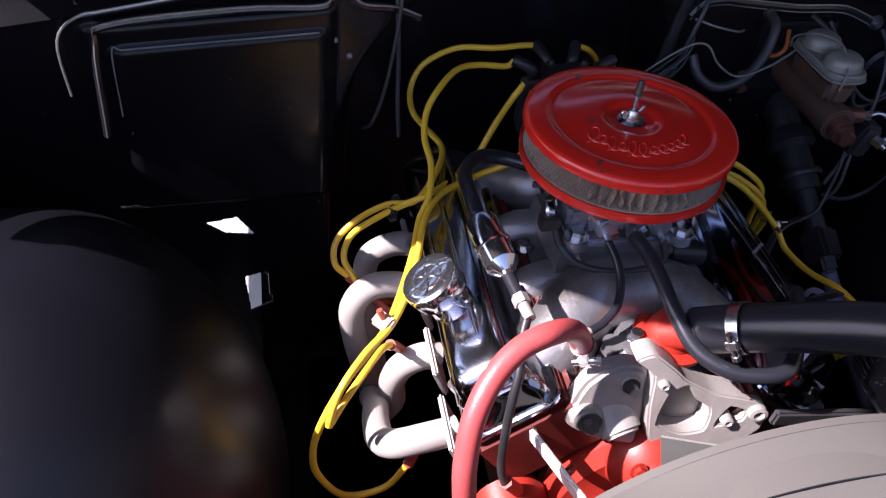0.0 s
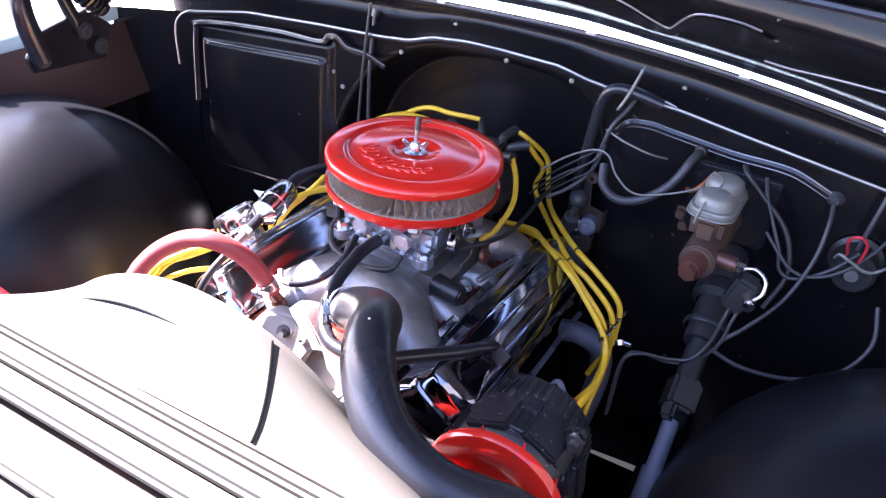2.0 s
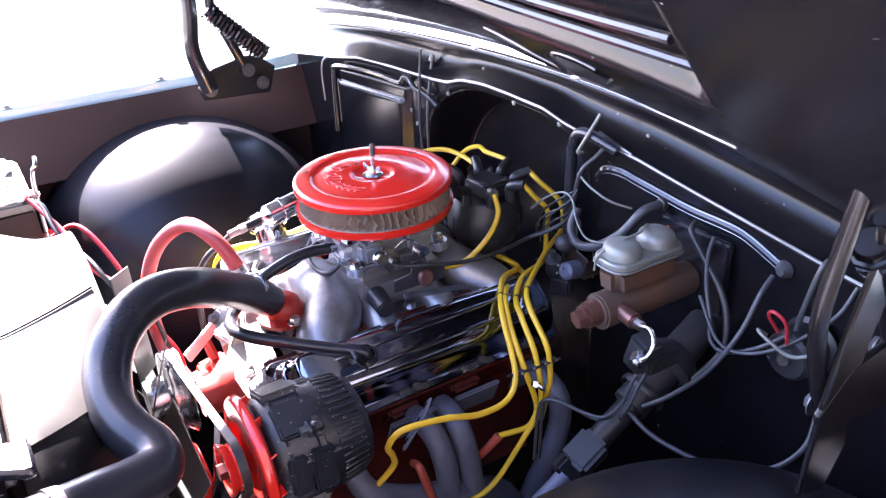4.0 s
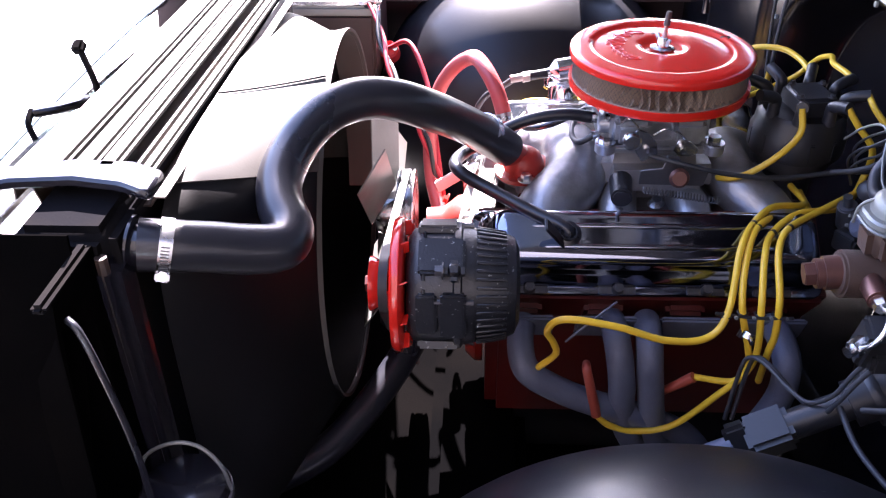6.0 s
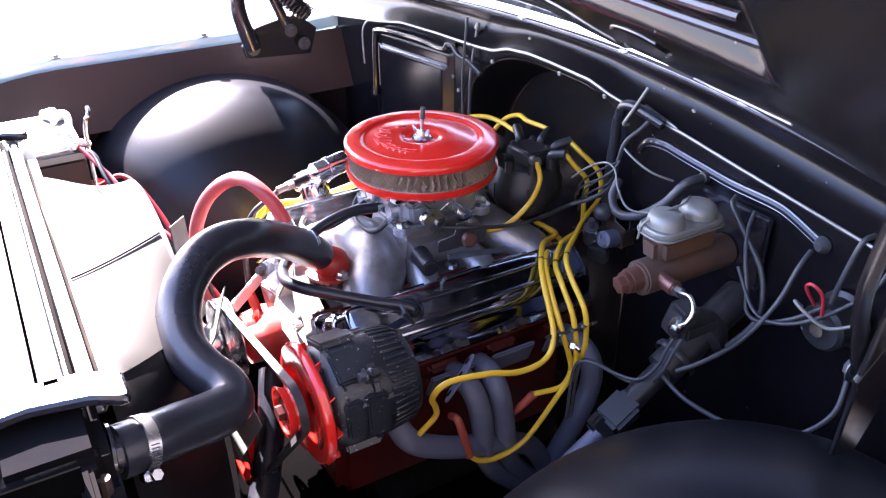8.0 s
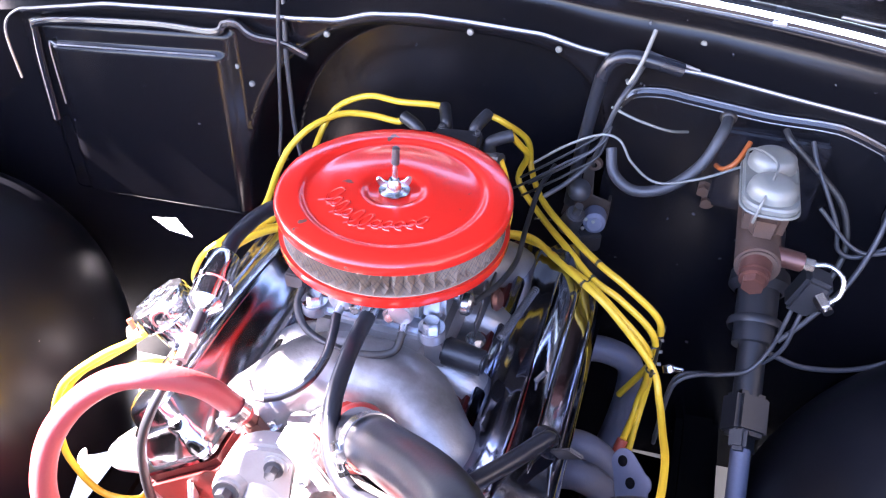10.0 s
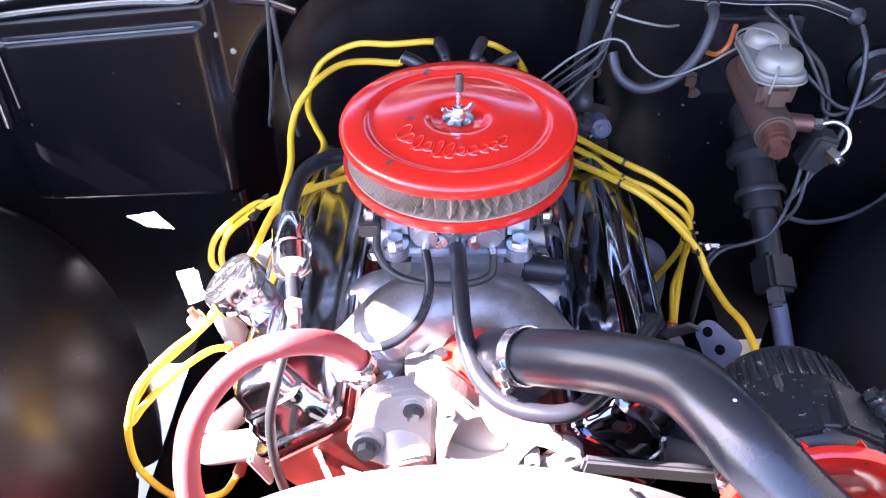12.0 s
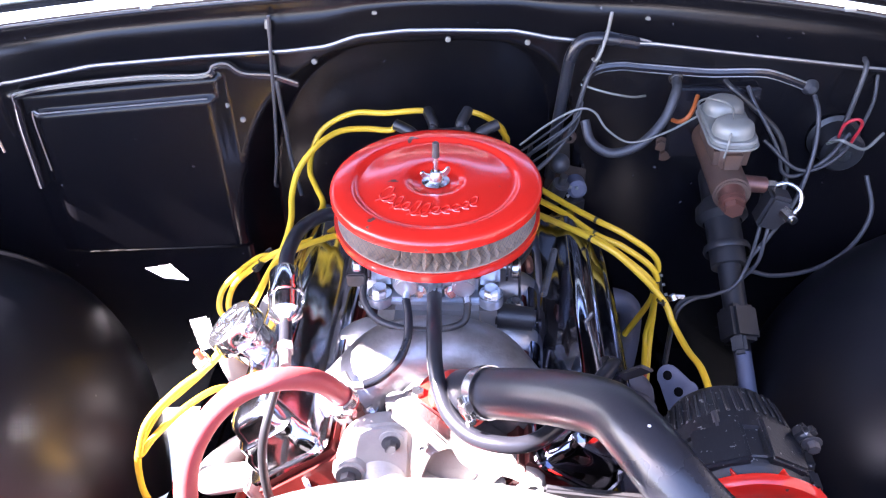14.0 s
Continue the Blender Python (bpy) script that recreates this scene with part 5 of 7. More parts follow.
def belt(loop, label):
    """A V belt along a closed loop of points."""
    b = thing("v_belt", loop[0], label, "belt", "v belts")
    bm = bmesh.new()
    n = len(loop)
    rings = []
    cx = sum((Vector(p) for p in loop), Vector()) / n
    for i, p in enumerate(loop):
        p = Vector(p)
        d = (Vector(loop[(i + 1) % n]) - Vector(loop[i - 1])).normalized()
        o = Vector((d.z, 0, -d.x))
        if o.dot(p - cx) < 0:
            o = -o
        rings.append([bm.verts.new(p + o * u + Vector((0, v, 0))) for u, v in ((0.002, -0.0055), (0.002, 0.0055), (-0.007, 0.0035), (-0.007, -0.0035))])
    for i in range(n):
        a, c = rings[i], rings[(i + 1) % n]
        for k in range(4):
            bm.faces.new((a[k], a[(k + 1) % 4], c[(k + 1) % 4], c[k]))
    part("belt_loop", bm, BELT, b)


def wrap(circles, y):
    """Points round the hull of circles (x, z, r)."""
    pts = []
    for x, z, r in circles:
        pts += [(x + r * math.cos(2 * math.pi * k / 40), z + r * math.sin(2 * math.pi * k / 40)) for k in range(40)]
    pts.sort()
    hull = []
    for seq in (pts, pts[::-1]):
        h = []
        for p in seq:
            while len(h) > 1 and (h[-1][0] - h[-2][0]) * (p[1] - h[-2][1]) - (h[-1][1] - h[-2][1]) * (p[0] - h[-2][0]) <= 0:
                h.pop()
            h.append(p)
        hull += h[:-1]
    return [(x, y, z) for x, z in hull]


belt(wrap([(0, 0.712, 0.066), (0, 0.50, 0.083), (ALT.x, ALT.z, 0.036)], -0.368), "black rubber V belt round three pulleys")

alternator = thing("alternator", ALT + Vector((0, 0, -0.075)), "scuffed black alternator with a finned rear half and red fan", "alternator")
am = axis(ALT, (0, -1, 0))
bm = bmesh.new()
lathe(bm, [(0.02, 0.066), (0.060, 0.066), (0.068, 0.060), (0.072, 0.046), (0.0725, 0.012), (0.0765, 0.010), (0.0765, 0.003), (0.0725, 0.001), (0.0715, -0.012), (0.02, -0.012)], am, 56)
part("front_housing", bm, ALTBLACK, alternator)
bm = bmesh.new()
lathe(bm, [(0.0, -0.066), (0.046, -0.066), (0.058, -0.061), (0.064, -0.050), (0.0685, -0.020), (0.0695, -0.012)], am, 56)
part("rear_housing", bm, ALTBLACK, alternator)
for k in range(44):
    a = 2 * math.pi * k / 44
    bm = bmesh.new()
    box(bm, (0.0030, 0.036, 0.0040), Matrix.Translation(ALT + Vector((0.0675 * math.cos(a), 0.033, 0.0675 * math.sin(a)))) @ Matrix.Rotation(-a, 4, "Y") @ Matrix.Rotation(radians(9), 4, "Z"), 0.001, 1)
    part("cooling_fin", bm, ALTBLACK, alternator)
bm = bmesh.new()
lathe(bm, [(0.015, 0.004), (0.030, 0.006), (0.050, 0.010), (0.060, 0.016), (0.080, 0.014), (0.083, 0.010), (0.083, 0.004), (0.078, 0.0), (0.015, -0.001)], axis(ALT + Vector((0, -0.070, 0)), (0, -1, 0)), 56)
fan_disc = part("fan_disc", bm, RED, alternator, "bright red fan disc")
for k in range(10):
    a = 2 * math.pi * k / 10
    bm = bmesh.new()
    box(bm, (0.018, 0.010, 0.002), Matrix.Translation(ALT + Vector((0.071 * math.cos(a), -0.068, 0.071 * math.sin(a)))) @ Matrix.Rotation(-a, 4, "Y") @ Matrix.Rotation(0.4, 4, "X"), 0.0004, 1)
    part("fan_vane", bm, RED, alternator)
for a, m in ((46, DARKSTEEL), (235, DARKSTEEL)):
    q = ALT + Vector((0.086 * math.cos(radians(a)), -0.010, 0.086 * math.sin(radians(a))))
    bm = bmesh.new()
    box(bm, (0.026, 0.024, 0.024), Matrix.Translation(q) @ Matrix.Rotation(-radians(a), 4, "Y"), 0.008, 3)
    part("mounting_ear", bm, ALTBLACK, alternator)
    bm = bmesh.new()
    bolt(bm, q + Vector((0.004, -0.012, 0.003)), (0, -1, 0), 0.0065, 0.008)
    part("ear_bolt", bm, m, alternator)
for a in (0, 90, 180, 270):
    bm = bmesh.new()
    q = Vector((0.0735 * math.cos(radians(a + 20)), 0, 0.0735 * math.sin(radians(a + 20))))
    cyl(bm, ALT + q + Vector((0, -0.045, 0)), ALT + q + Vector((0, 0.012, 0)), 0.0035, seg=8)
    part("through_bolt", bm, DARKSTEEL, alternator)
for a, w, y0, y1 in ((8, 0.050, -0.054, -0.030), (6, 0.058, -0.026, 0.004), (62, 0.046, -0.052, 0.002), (112, 0.052, -0.054, -0.006), (168, 0.046, -0.052, 0.002), (-52, 0.050, -0.054, -0.004)):
    d = Vector((math.cos(radians(a)), 0, math.sin(radians(a))))
    bm = bmesh.new()
    box(bm, (0.012, y1 - y0, w), Matrix.Translation(ALT + d * 0.0715 + Vector((0, (y0 + y1) / 2, 0))) @ Matrix.Rotation(-radians(a), 4, "Y"), 0.003)
    part("housing_lug", bm, ALTBLACK, alternator)
for a in (20, 50, 85, 125):
    bm = bmesh.new()
    tube(bm, [ALT + Vector((0.0735 * math.cos(radians(b)), -0.046, 0.0735 * math.sin(radians(b)))) for b in steps(a - 11, a + 11, 6)], 0.0022, 6, smooth=False)
    part("vent_lip", bm, ALTBLACK, alternator)

HOSE = [(0.038, -0.213, 0.844), (0.064, -0.243, 0.877), (0.10, -0.280, 0.915), (0.140, -0.318, 0.950), (0.172, -0.357, 0.978), (0.190, -0.396, 0.989), (0.210, -0.431, 0.986), (0.236, -0.459, 0.972), (0.266, -0.477, 0.954), (0.309, -0.485, 0.938), (0.348, -0.477, 0.926), (0.380, -0.462, 0.916), (0.408, -0.466, 0.913), (0.428, -0.496, 0.922), (0.447, -0.530, 0.937), (0.463, -0.560, 0.948), (0.471, -0.590, 0.954)]
uh = thing("upper_radiator_hose", HOSE[0], "thick smooth black rubber upper radiator hose in a double bend", "radiator hose")
bm = bmesh.new()
tube(bm, HOSE, lambda u: 0.0265 + 0.0012 * math.sin(u * 40) * 0.2, 28, per=6)
part("hose", bm, RUBBER, uh)
bm = bmesh.new()
lathe(bm, [(0.0, 0.0), (0.0015, 0.0005), (0.0, 0.001)], axis((0.193, -0.405, 1.0157), (0, 0, 1)), 8)
part("paint_fleck", bm, WHITE, uh)
clamp("hose_clamp", (0.064, -0.247, 0.882), (0.04, -0.037, 0.037), 0.0268, (-0.4, -1, 0.3), "steel worm-drive clamp on the thermostat hose end")
clamp("hose_clamp", (0.4655, -0.566, 0.9495), (0.008, -0.030, 0.009), 0.0268, (0.8, 0, -1), "steel worm-drive clamp on the radiator hose end")

rh = thing("heater_hose", (-0.09, -0.21, 0.81), "faded red rubber heater hose in a tall arch", "heater hose")
bm = bmesh.new()
tube(bm, [(-0.091, -0.212, 0.822), (-0.101, -0.218, 0.845), (-0.115, -0.228, 0.872), (-0.135, -0.242, 0.893), (-0.160, -0.256, 0.904), (-0.186, -0.265, 0.900), (-0.208, -0.277, 0.889), (-0.226, -0.292, 0.873), (-0.240, -0.309, 0.850), (-0.247, -0.325, 0.82), (-0.248, -0.338, 0.78), (-0.238, -0.345, 0.72), (-0.20, -0.34, 0.66), (-0.13, -0.32, 0.62)], 0.0125, 18)
part("hose", bm, REDHOSE, rh)
clamp("hose_clamp", (-0.0955, -0.2155, 0.834), (-0.01, -0.006, 0.023), 0.0126, (-0.3, -1, 0), "small steel clamp on the red heater hose")


# ---- ignition wires ----
def lead(pts, boot_from, label, r=0.0046):
    """A spark plug lead through pts; boot_from: the last points, in the orange plug boot."""
    w = thing("spark_plug_lead", pts[0], label, "spark plug lead", "spark plug leads")
    bm = bmesh.new()
    tube(bm, pts, r, 10)
    part("cable", bm, YELLOW, w)
    if boot_from:
        bm = bmesh.new()
        tube(bm, boot_from, lambda u: 0.0075 - 0.0018 * u, 10)
        part("plug_boot", bm, BOOT, w, "orange plug boot")
    return w


Y = "yellow spark plug lead"
def tower(k):
    a = radians(22.5 + 45 * k)
    return TOWERS[k] + Vector((0, 0, 0.030)) + Vector((math.cos(a), math.sin(a), 0.25)) * 0.028


# passenger side
lead([tower(2), (-0.05, 0.287, 0.930), (-0.096, 0.285, 0.927), (-0.143, 0.300, 0.920), (-0.180, 0.300, 0.905), (-0.204, 0.296, 0.885), (-0.217, 0.28, 0.858), (-0.216, 0.25, 0.842), (-0.202, 0.218, 0.835), (-0.185, 0.175, 0.830), (-0.20, 0.125, 0.828), (-0.235, 0.080, 0.812), (-0.272, 0.106, 0.785), (-0.312, 0.118, 0.748), (-0.340, 0.105, 0.722), (-0.343, 0.083, 0.700), (-0.325, 0.074, 0.684)], [(-0.325, 0.074, 0.684), (-0.30, 0.068, 0.66), (-0.262, 0.06, 0.64)], Y + " looping behind the carburetor")
lead([tower(3), (-0.085, 0.248, 0.918), (-0.125, 0.245, 0.922), (-0.160, 0.228, 0.926), (-0.190, 0.196, 0.918), (-0.212, 0.170, 0.896), (-0.219, 0.140, 0.873), (-0.215, 0.10, 0.856), (-0.222, 0.062, 0.835), (-0.238, 0.035, 0.815), (-0.252, -0.010, 0.800), (-0.270, -0.055, 0.787), (-0.295, -0.105, 0.770), (-0.322, -0.135, 0.757), (-0.348, -0.162, 0.745), (-0.376, -0.180, 0.700), (-0.390, -0.182, 0.645), (-0.386, -0.187, 0.595), (-0.352, -0.190, 0.545), (-0.30, -0.185, 0.545), (-0.27, -0.18, 0.585)], [(-0.27, -0.18, 0.585), (-0.26, -0.175, 0.61), (-0.25, -0.17, 0.635)], Y + " looping down beside the valve cover")
lead([tower(4), (-0.09, 0.185, 0.90), (-0.115, 0.165, 0.872), (-0.135, 0.155, 0.835), (-0.158, 0.148, 0.812), (-0.178, 0.117, 0.817), (-0.20, 0.095, 0.820), (-0.224, 0.076, 0.822), (-0.250, 0.080, 0.806), (-0.280, 0.095, 0.775), (-0.318, 0.104, 0.735), (-0.330, 0.088, 0.705), (-0.315, 0.062, 0.685)], [(-0.315, 0.062, 0.685), (-0.295, 0.045, 0.67), (-0.262, 0.025, 0.645)], Y + " crossing the passenger valve cover")
lead([tower(5), (-0.062, 0.125, 0.885), (-0.095, 0.118, 0.845), (-0.135, 0.122, 0.822), (-0.170, 0.100, 0.824), (-0.205, 0.070, 0.828), (-0.232, 0.030, 0.824), (-0.248, -0.020, 0.806), (-0.266, -0.068, 0.790), (-0.292, -0.110, 0.775), (-0.326, -0.142, 0.764), (-0.358, -0.176, 0.742), (-0.372, -0.192, 0.70), (-0.355, -0.175, 0.715), (-0.325, -0.140, 0.728), (-0.300, -0.100, 0.72), (-0.285, -0.075, 0.70)], [(-0.285, -0.075, 0.70), (-0.275, -0.06, 0.68), (-0.255, -0.05, 0.65)], Y + " doubled back to a front plug")
# driver side, a flat bundle over the valve cover
lead([tower(7), (0.085, 0.185, 0.895), (0.098, 0.155, 0.865), (0.090, 0.118, 0.832), (0.072, 0.092, 0.818), (0.050, 0.10, 0.812), (0.03, 0.12, 0.81)], None, Y + " dropping under the carburetor")
lead([(0.06, 0.20, 0.80), (0.12, 0.2, 0.804), (0.165, 0.14, 0.825), (0.21, 0.101, 0.825), (0.25, 0.078, 0.81), (0.308, 0.058, 0.756), (0.325, 0.032, 0.728), (0.334, -0.022, 0.731), (0.338, -0.083, 0.754), (0.335, -0.148, 0.762), (0.325, -0.167, 0.736), (0.315, -0.157, 0.708), (0.305, -0.152, 0.68), (0.29, -0.173, 0.642)], None, Y + " running forward to the front plug")
lead([(0.06, 0.215, 0.79), (0.13, 0.207, 0.79), (0.175, 0.144, 0.816), (0.215, 0.106, 0.823), (0.255, 0.086, 0.804), (0.3, 0.076, 0.763), (0.308, 0.092, 0.703), (0.308, 0.099, 0.673), (0.305, 0.096, 0.649), (0.303, 0.081, 0.636), (0.295, 0.037, 0.636)], [(0.295, 0.037, 0.636), (0.285, 0.014, 0.608), (0.265, 0.005, 0.579)], Y + " bent back to a middle plug")
lead([tower(0), (0.085, 0.262, 0.905), (0.092, 0.285, 0.875), (0.082, 0.290, 0.830), (0.125, 0.252, 0.804), (0.175, 0.171, 0.821), (0.218, 0.125, 0.816), (0.258, 0.107, 0.806), (0.305, 0.098, 0.767), (0.312, 0.104, 0.696), (0.311, 0.095, 0.656), (0.308, 0.074, 0.623), (0.303, 0.02, 0.554), (0.3, -0.031, 0.537), (0.3, -0.068, 0.547), (0.3, -0.088, 0.567)], [(0.3, -0.088, 0.567), (0.3, -0.099, 0.613), (0.295, -0.107, 0.646), (0.27, -0.104, 0.634)], Y + " sweeping low under the header tubes")
lead([tower(1), (0.055, 0.292, 0.918), (0.085, 0.318, 0.880), (0.095, 0.315, 0.835), (0.125, 0.26, 0.823), (0.175, 0.196, 0.824), (0.222, 0.143, 0.827), (0.262, 0.121, 0.817), (0.308, 0.117, 0.778), (0.312, 0.121, 0.725), (0.308, 0.12, 0.693), (0.28, 0.13, 0.617)], None, Y + " at the back of the tied bundle")


def separator(p, d, n, label):
    """A small comb that holds leads together."""
    s = thing("lead_separator", p, label, "clip", "lead clips")
    d = Vector(d).normalized()
    bm = bmesh.new()
    box(bm, (0.050, 0.006, 0.010), axis(p, d), 0.0015)
    part("bar", bm, PLASTIC, s)
    for k in range(n):
        q = Vector(p) + (axis(p, d).to_3x3() @ Vector((-0.02 + 0.04 * k / max(1, n - 1), 0, 0)))
        bm = bmesh.new()
        tube(bm, [q + (axis(p, d).to_3x3() @ Vector((0.0055 * math.cos(a), 0.004, 0.0055 * math.sin(a)))) for a in steps(0, 5.5, 10)], 0.0012, 6, smooth=False)
        part("loop", bm, PLASTIC, s)
    return s


comb = thing("lead_separator", (0.312, 0.09, 0.752), "thin black comb bar holding four yellow leads apart", "clip", "lead clips")
bm = bmesh.new()
tube(bm, [(0.309, 0.042, 0.755), (0.313, 0.09, 0.752), (0.317, 0.136, 0.755)], 0.0022, 8)
part("bar", bm, PLASTIC, comb)
for x, y, z in ((0.309, 0.056, 0.755), (0.302, 0.078, 0.755), (0.306, 0.099, 0.756), (0.309, 0.118, 0.757)):
    bm = bmesh.new()
    tube(bm, [(x + 0.0062 * math.cos(a), y + 0.0062 * math.sin(a), z - 0.003) for a in steps(0, 6.0, 12)], 0.0013, 6, smooth=False)
    part("loop", bm, PLASTIC, comb)
    bm = bmesh.new()
    cyl(bm, (0.3145, y + 0.010, 0.754), (0.3185, y + 0.010, 0.755), 0.0022, seg=8)
    part("pip", bm, LIDGREY, comb)
for p0, p1 in (((0.165, 0.14, 0.825), (0.21, 0.101, 0.825)), ((0.175, 0.144, 0.816), (0.215, 0.106, 0.823)), ((0.175, 0.171, 0.821), (0.218, 0.125, 0.816)), ((0.175, 0.196, 0.824), (0.222, 0.143, 0.827))):
    a, b = Vector(p0), Vector(p1)
    mark = thing("lead_band", a.lerp(b, 0.96), "small black printed band on a yellow lead", "band", "lead bands")
    bm = bmesh.new()
    cyl(bm, a.lerp(b, 0.93), b, 0.0051, seg=12)
    part("band", bm, PLASTIC, mark)
separator((-0.262, 0.088, 0.792), (-0.8, 0.2, -0.5), 3, "black comb clip on the passenger leads")
tie = thing("wire_clip", (0.330, 0.078, 0.742), "small bright metal clip on the yellow leads", "clip")
bm = bmesh.new()
lathe(bm, [(0.006, -0.004), (0.0072, -0.004), (0.0072, 0.004), (0.006, 0.004), (0.006, -0.004)], axis((0.330, 0.080, 0.737), (0.3, -0.4, -0.6)), 16)
box(bm, (0.014, 0.004, 0.007), Matrix.Translation((0.341, 0.080, 0.739)), 0.001)
part("clip_band", bm, STEEL, tie)


# ---- headers ----
def header(sx, m, label, heads):
    h = thing("exhaust_header", (sx * 0.27, 0.0, 0.45), label, "exhaust header", "exhaust headers")
    for pts in heads:
        bm = bmesh.new()
        tube(bm, [(sx * x, y, z) for x, y, z in pts], 0.0185, 18)
        part("primary_tube", bm, m, h)
    for y in (-0.19, -0.075, 0.04, 0.155):
        bm = bmesh.new()
        box(bm, (0.008, 0.085, 0.05), Matrix.Translation((sx * 0.222, y, 0.662)) @ Matrix.Rotation(sx * 0.4, 4, "Y"), 0.003)
        part("port_flange", bm, m, h)
    return h


header(1, HEADER, "blue-grey exhaust header tubes on the driver side, darkened for shade", [
    [(0.215, -0.19, 0.665), (0.255, -0.195, 0.655), (0.285, -0.185, 0.632), (0.287, -0.14, 0.60), (0.285, -0.09, 0.575), (0.28, -0.03, 0.55), (0.27, 0.05, 0.50), (0.26, 0.1, 0.42)],
    [(0.215, -0.066, 0.668), (0.25, -0.066, 0.675), (0.278, -0.062, 0.655), (0.285, -0.055, 0.61), (0.282, -0.048, 0.55), (0.27, -0.02, 0.48), (0.26, 0.05, 0.40)],
    [(0.215, -0.018, 0.668), (0.25, -0.020, 0.672), (0.278, -0.021, 0.652), (0.285, -0.016, 0.61), (0.282, -0.006, 0.55), (0.27, 0.015, 0.48), (0.26, 0.07, 0.40)],
    [(0.215, 0.155, 0.665), (0.25, 0.158, 0.668), (0.285, 0.160, 0.650), (0.292, 0.158, 0.60), (0.285, 0.14, 0.53), (0.27, 0.12, 0.46), (0.26, 0.11, 0.40)]])
header(-1, HEADERW, "exhaust header tubes on the passenger side, coloured pale for sunlight", [
    [(0.215, -0.19, 0.665), (0.255, -0.195, 0.662), (0.290, -0.190, 0.648), (0.305, -0.165, 0.625), (0.305, -0.12, 0.60), (0.295, -0.05, 0.55), (0.29, 0.03, 0.46), (0.28, 0.08, 0.40)],
    [(0.215, -0.066, 0.660), (0.24, -0.066, 0.662), (0.265, -0.062, 0.64), (0.275, -0.055, 0.60), (0.27, -0.04, 0.54), (0.28, 0.0, 0.46), (0.27, 0.06, 0.40)],
    [(0.215, 0.045, 0.670), (0.26, 0.045, 0.690), (0.300, 0.040, 0.690), (0.322, 0.035, 0.66), (0.318, 0.04, 0.60), (0.30, 0.06, 0.50), (0.28, 0.08, 0.40)],
    [(0.215, 0.155, 0.665), (0.25, 0.155, 0.668), (0.285, 0.15, 0.650), (0.292, 0.148, 0.60), (0.285, 0.13, 0.53), (0.27, 0.1, 0.42)]])

# ---- fuel and vacuum hoses ----
FT, FB = Vector((-0.187, -0.052, 0.890)), Vector((-0.171, -0.140, 0.880))
fd = (FB - FT).normalized()
ff = thing("fuel_filter", FB, "chrome inline fuel filter canister beside the carburetor", "fuel filter")
bm = bmesh.new()
lathe(bm, [(0.006, -0.012), (0.008, 0.0), (0.012, 0.004), (0.019, 0.010), (0.020, 0.012), (0.020, 0.045), (0.022, 0.046), (0.022, 0.052), (0.020, 0.053), (0.020, 0.078), (0.015, 0.084), (0.008, 0.090), (0.006, 0.102)], axis(FT, fd), 36)
part("canister", bm, CHROME, ff)
bm = bmesh.new()
cyl(bm, FB + fd * 0.004, FB + fd * 0.036, 0.0075, seg=14)
part("outlet_sleeve", bm, RUBBER, ff)
bm = bmesh.new()
cyl(bm, FB + fd * 0.034, FB + fd * 0.046, 0.0095, seg=6)
cyl(bm, FB + fd * 0.046, FB + fd * 0.066, 0.0065, seg=12)
part("brass_fitting", bm, IRONW, ff)


def hose(name, pts, r, m, label, category="hose", group=""):
    h = thing(name, pts[0], label, category, group)
    bm = bmesh.new()
    tube(bm, pts, r, 12)
    part("line", bm, m, h)
    return h


hose("fuel_hose", [FT - fd * 0.002, FT + Vector((-0.002, 0.03, 0.004)), (-0.186, 0.03, 0.888), (-0.172, 0.062, 0.884), (-0.150, 0.085, 0.878), (-0.115, 0.085, 0.872), (-0.075, 0.055, 0.875)], 0.0095, RUBBER, "thick black rubber fuel hose arching to the carburetor", "hose", "rubber hoses")
hose("fuel_line", [FB + fd * 0.06, (-0.168, -0.215, 0.858), (-0.176, -0.245, 0.835), (-0.184, -0.262, 0.80), (-0.186, -0.270, 0.75), (-0.183, -0.272, 0.70), (-0.175, -0.275, 0.67)], 0.0052, WIREBLK, "thin black fuel line from the pump to the filter", "fuel line")
hose("crankcase_hose", [(0.0, -0.090, 0.879), (0.002, -0.125, 0.884), (0.004, -0.165, 0.880), (0.008, -0.205, 0.868), (0.022, -0.245, 0.850), (0.05, -0.275, 0.845), (0.085, -0.288, 0.848), (0.112, -0.285, 0.850), (0.132, -0.266, 0.845), (0.150, -0.240, 0.839), (0.186, -0.184, 0.826), (0.212, -0.142, 0.818), (0.217, -0.136, 0.806)], 0.0092, RUBBER, "black rubber crankcase hose over the thermostat to the valve cover", "hose", "rubber hoses")
gr = thing("breather_grommet", (0.211, -0.138, 0.80), "black rubber grommet and elbow in the driver valve cover", "grommet")
bm = bmesh.new()
lathe(bm, [(0.010, 0.012), (0.012, 0.012), (0.012, 0.006), (0.018, 0.004), (0.019, 0), (0.019, -0.003)], axis((0.2115, -0.137, 0.807), (0.6, 0, 0.8)), 24)
part("grommet_ring", bm, RUBBER, gr)
bm = bmesh.new()
cyl(bm, (0.211, -0.138, 0.806), (0.220, -0.1375, 0.818), 0.0085, 0.0075, 14, 0.001)
part("elbow", bm, PLASTIC, gr)
hose("vacuum_hose", [(-0.034, -0.094, 0.876), (-0.030, -0.115, 0.868), (-0.030, -0.140, 0.855), (-0.040, -0.165, 0.842), (-0.060, -0.182, 0.833), (-0.078, -0.190, 0.830)], 0.0052, RUBBER, "thin black vacuum hose from the carburetor front", "hose", "rubber hoses")
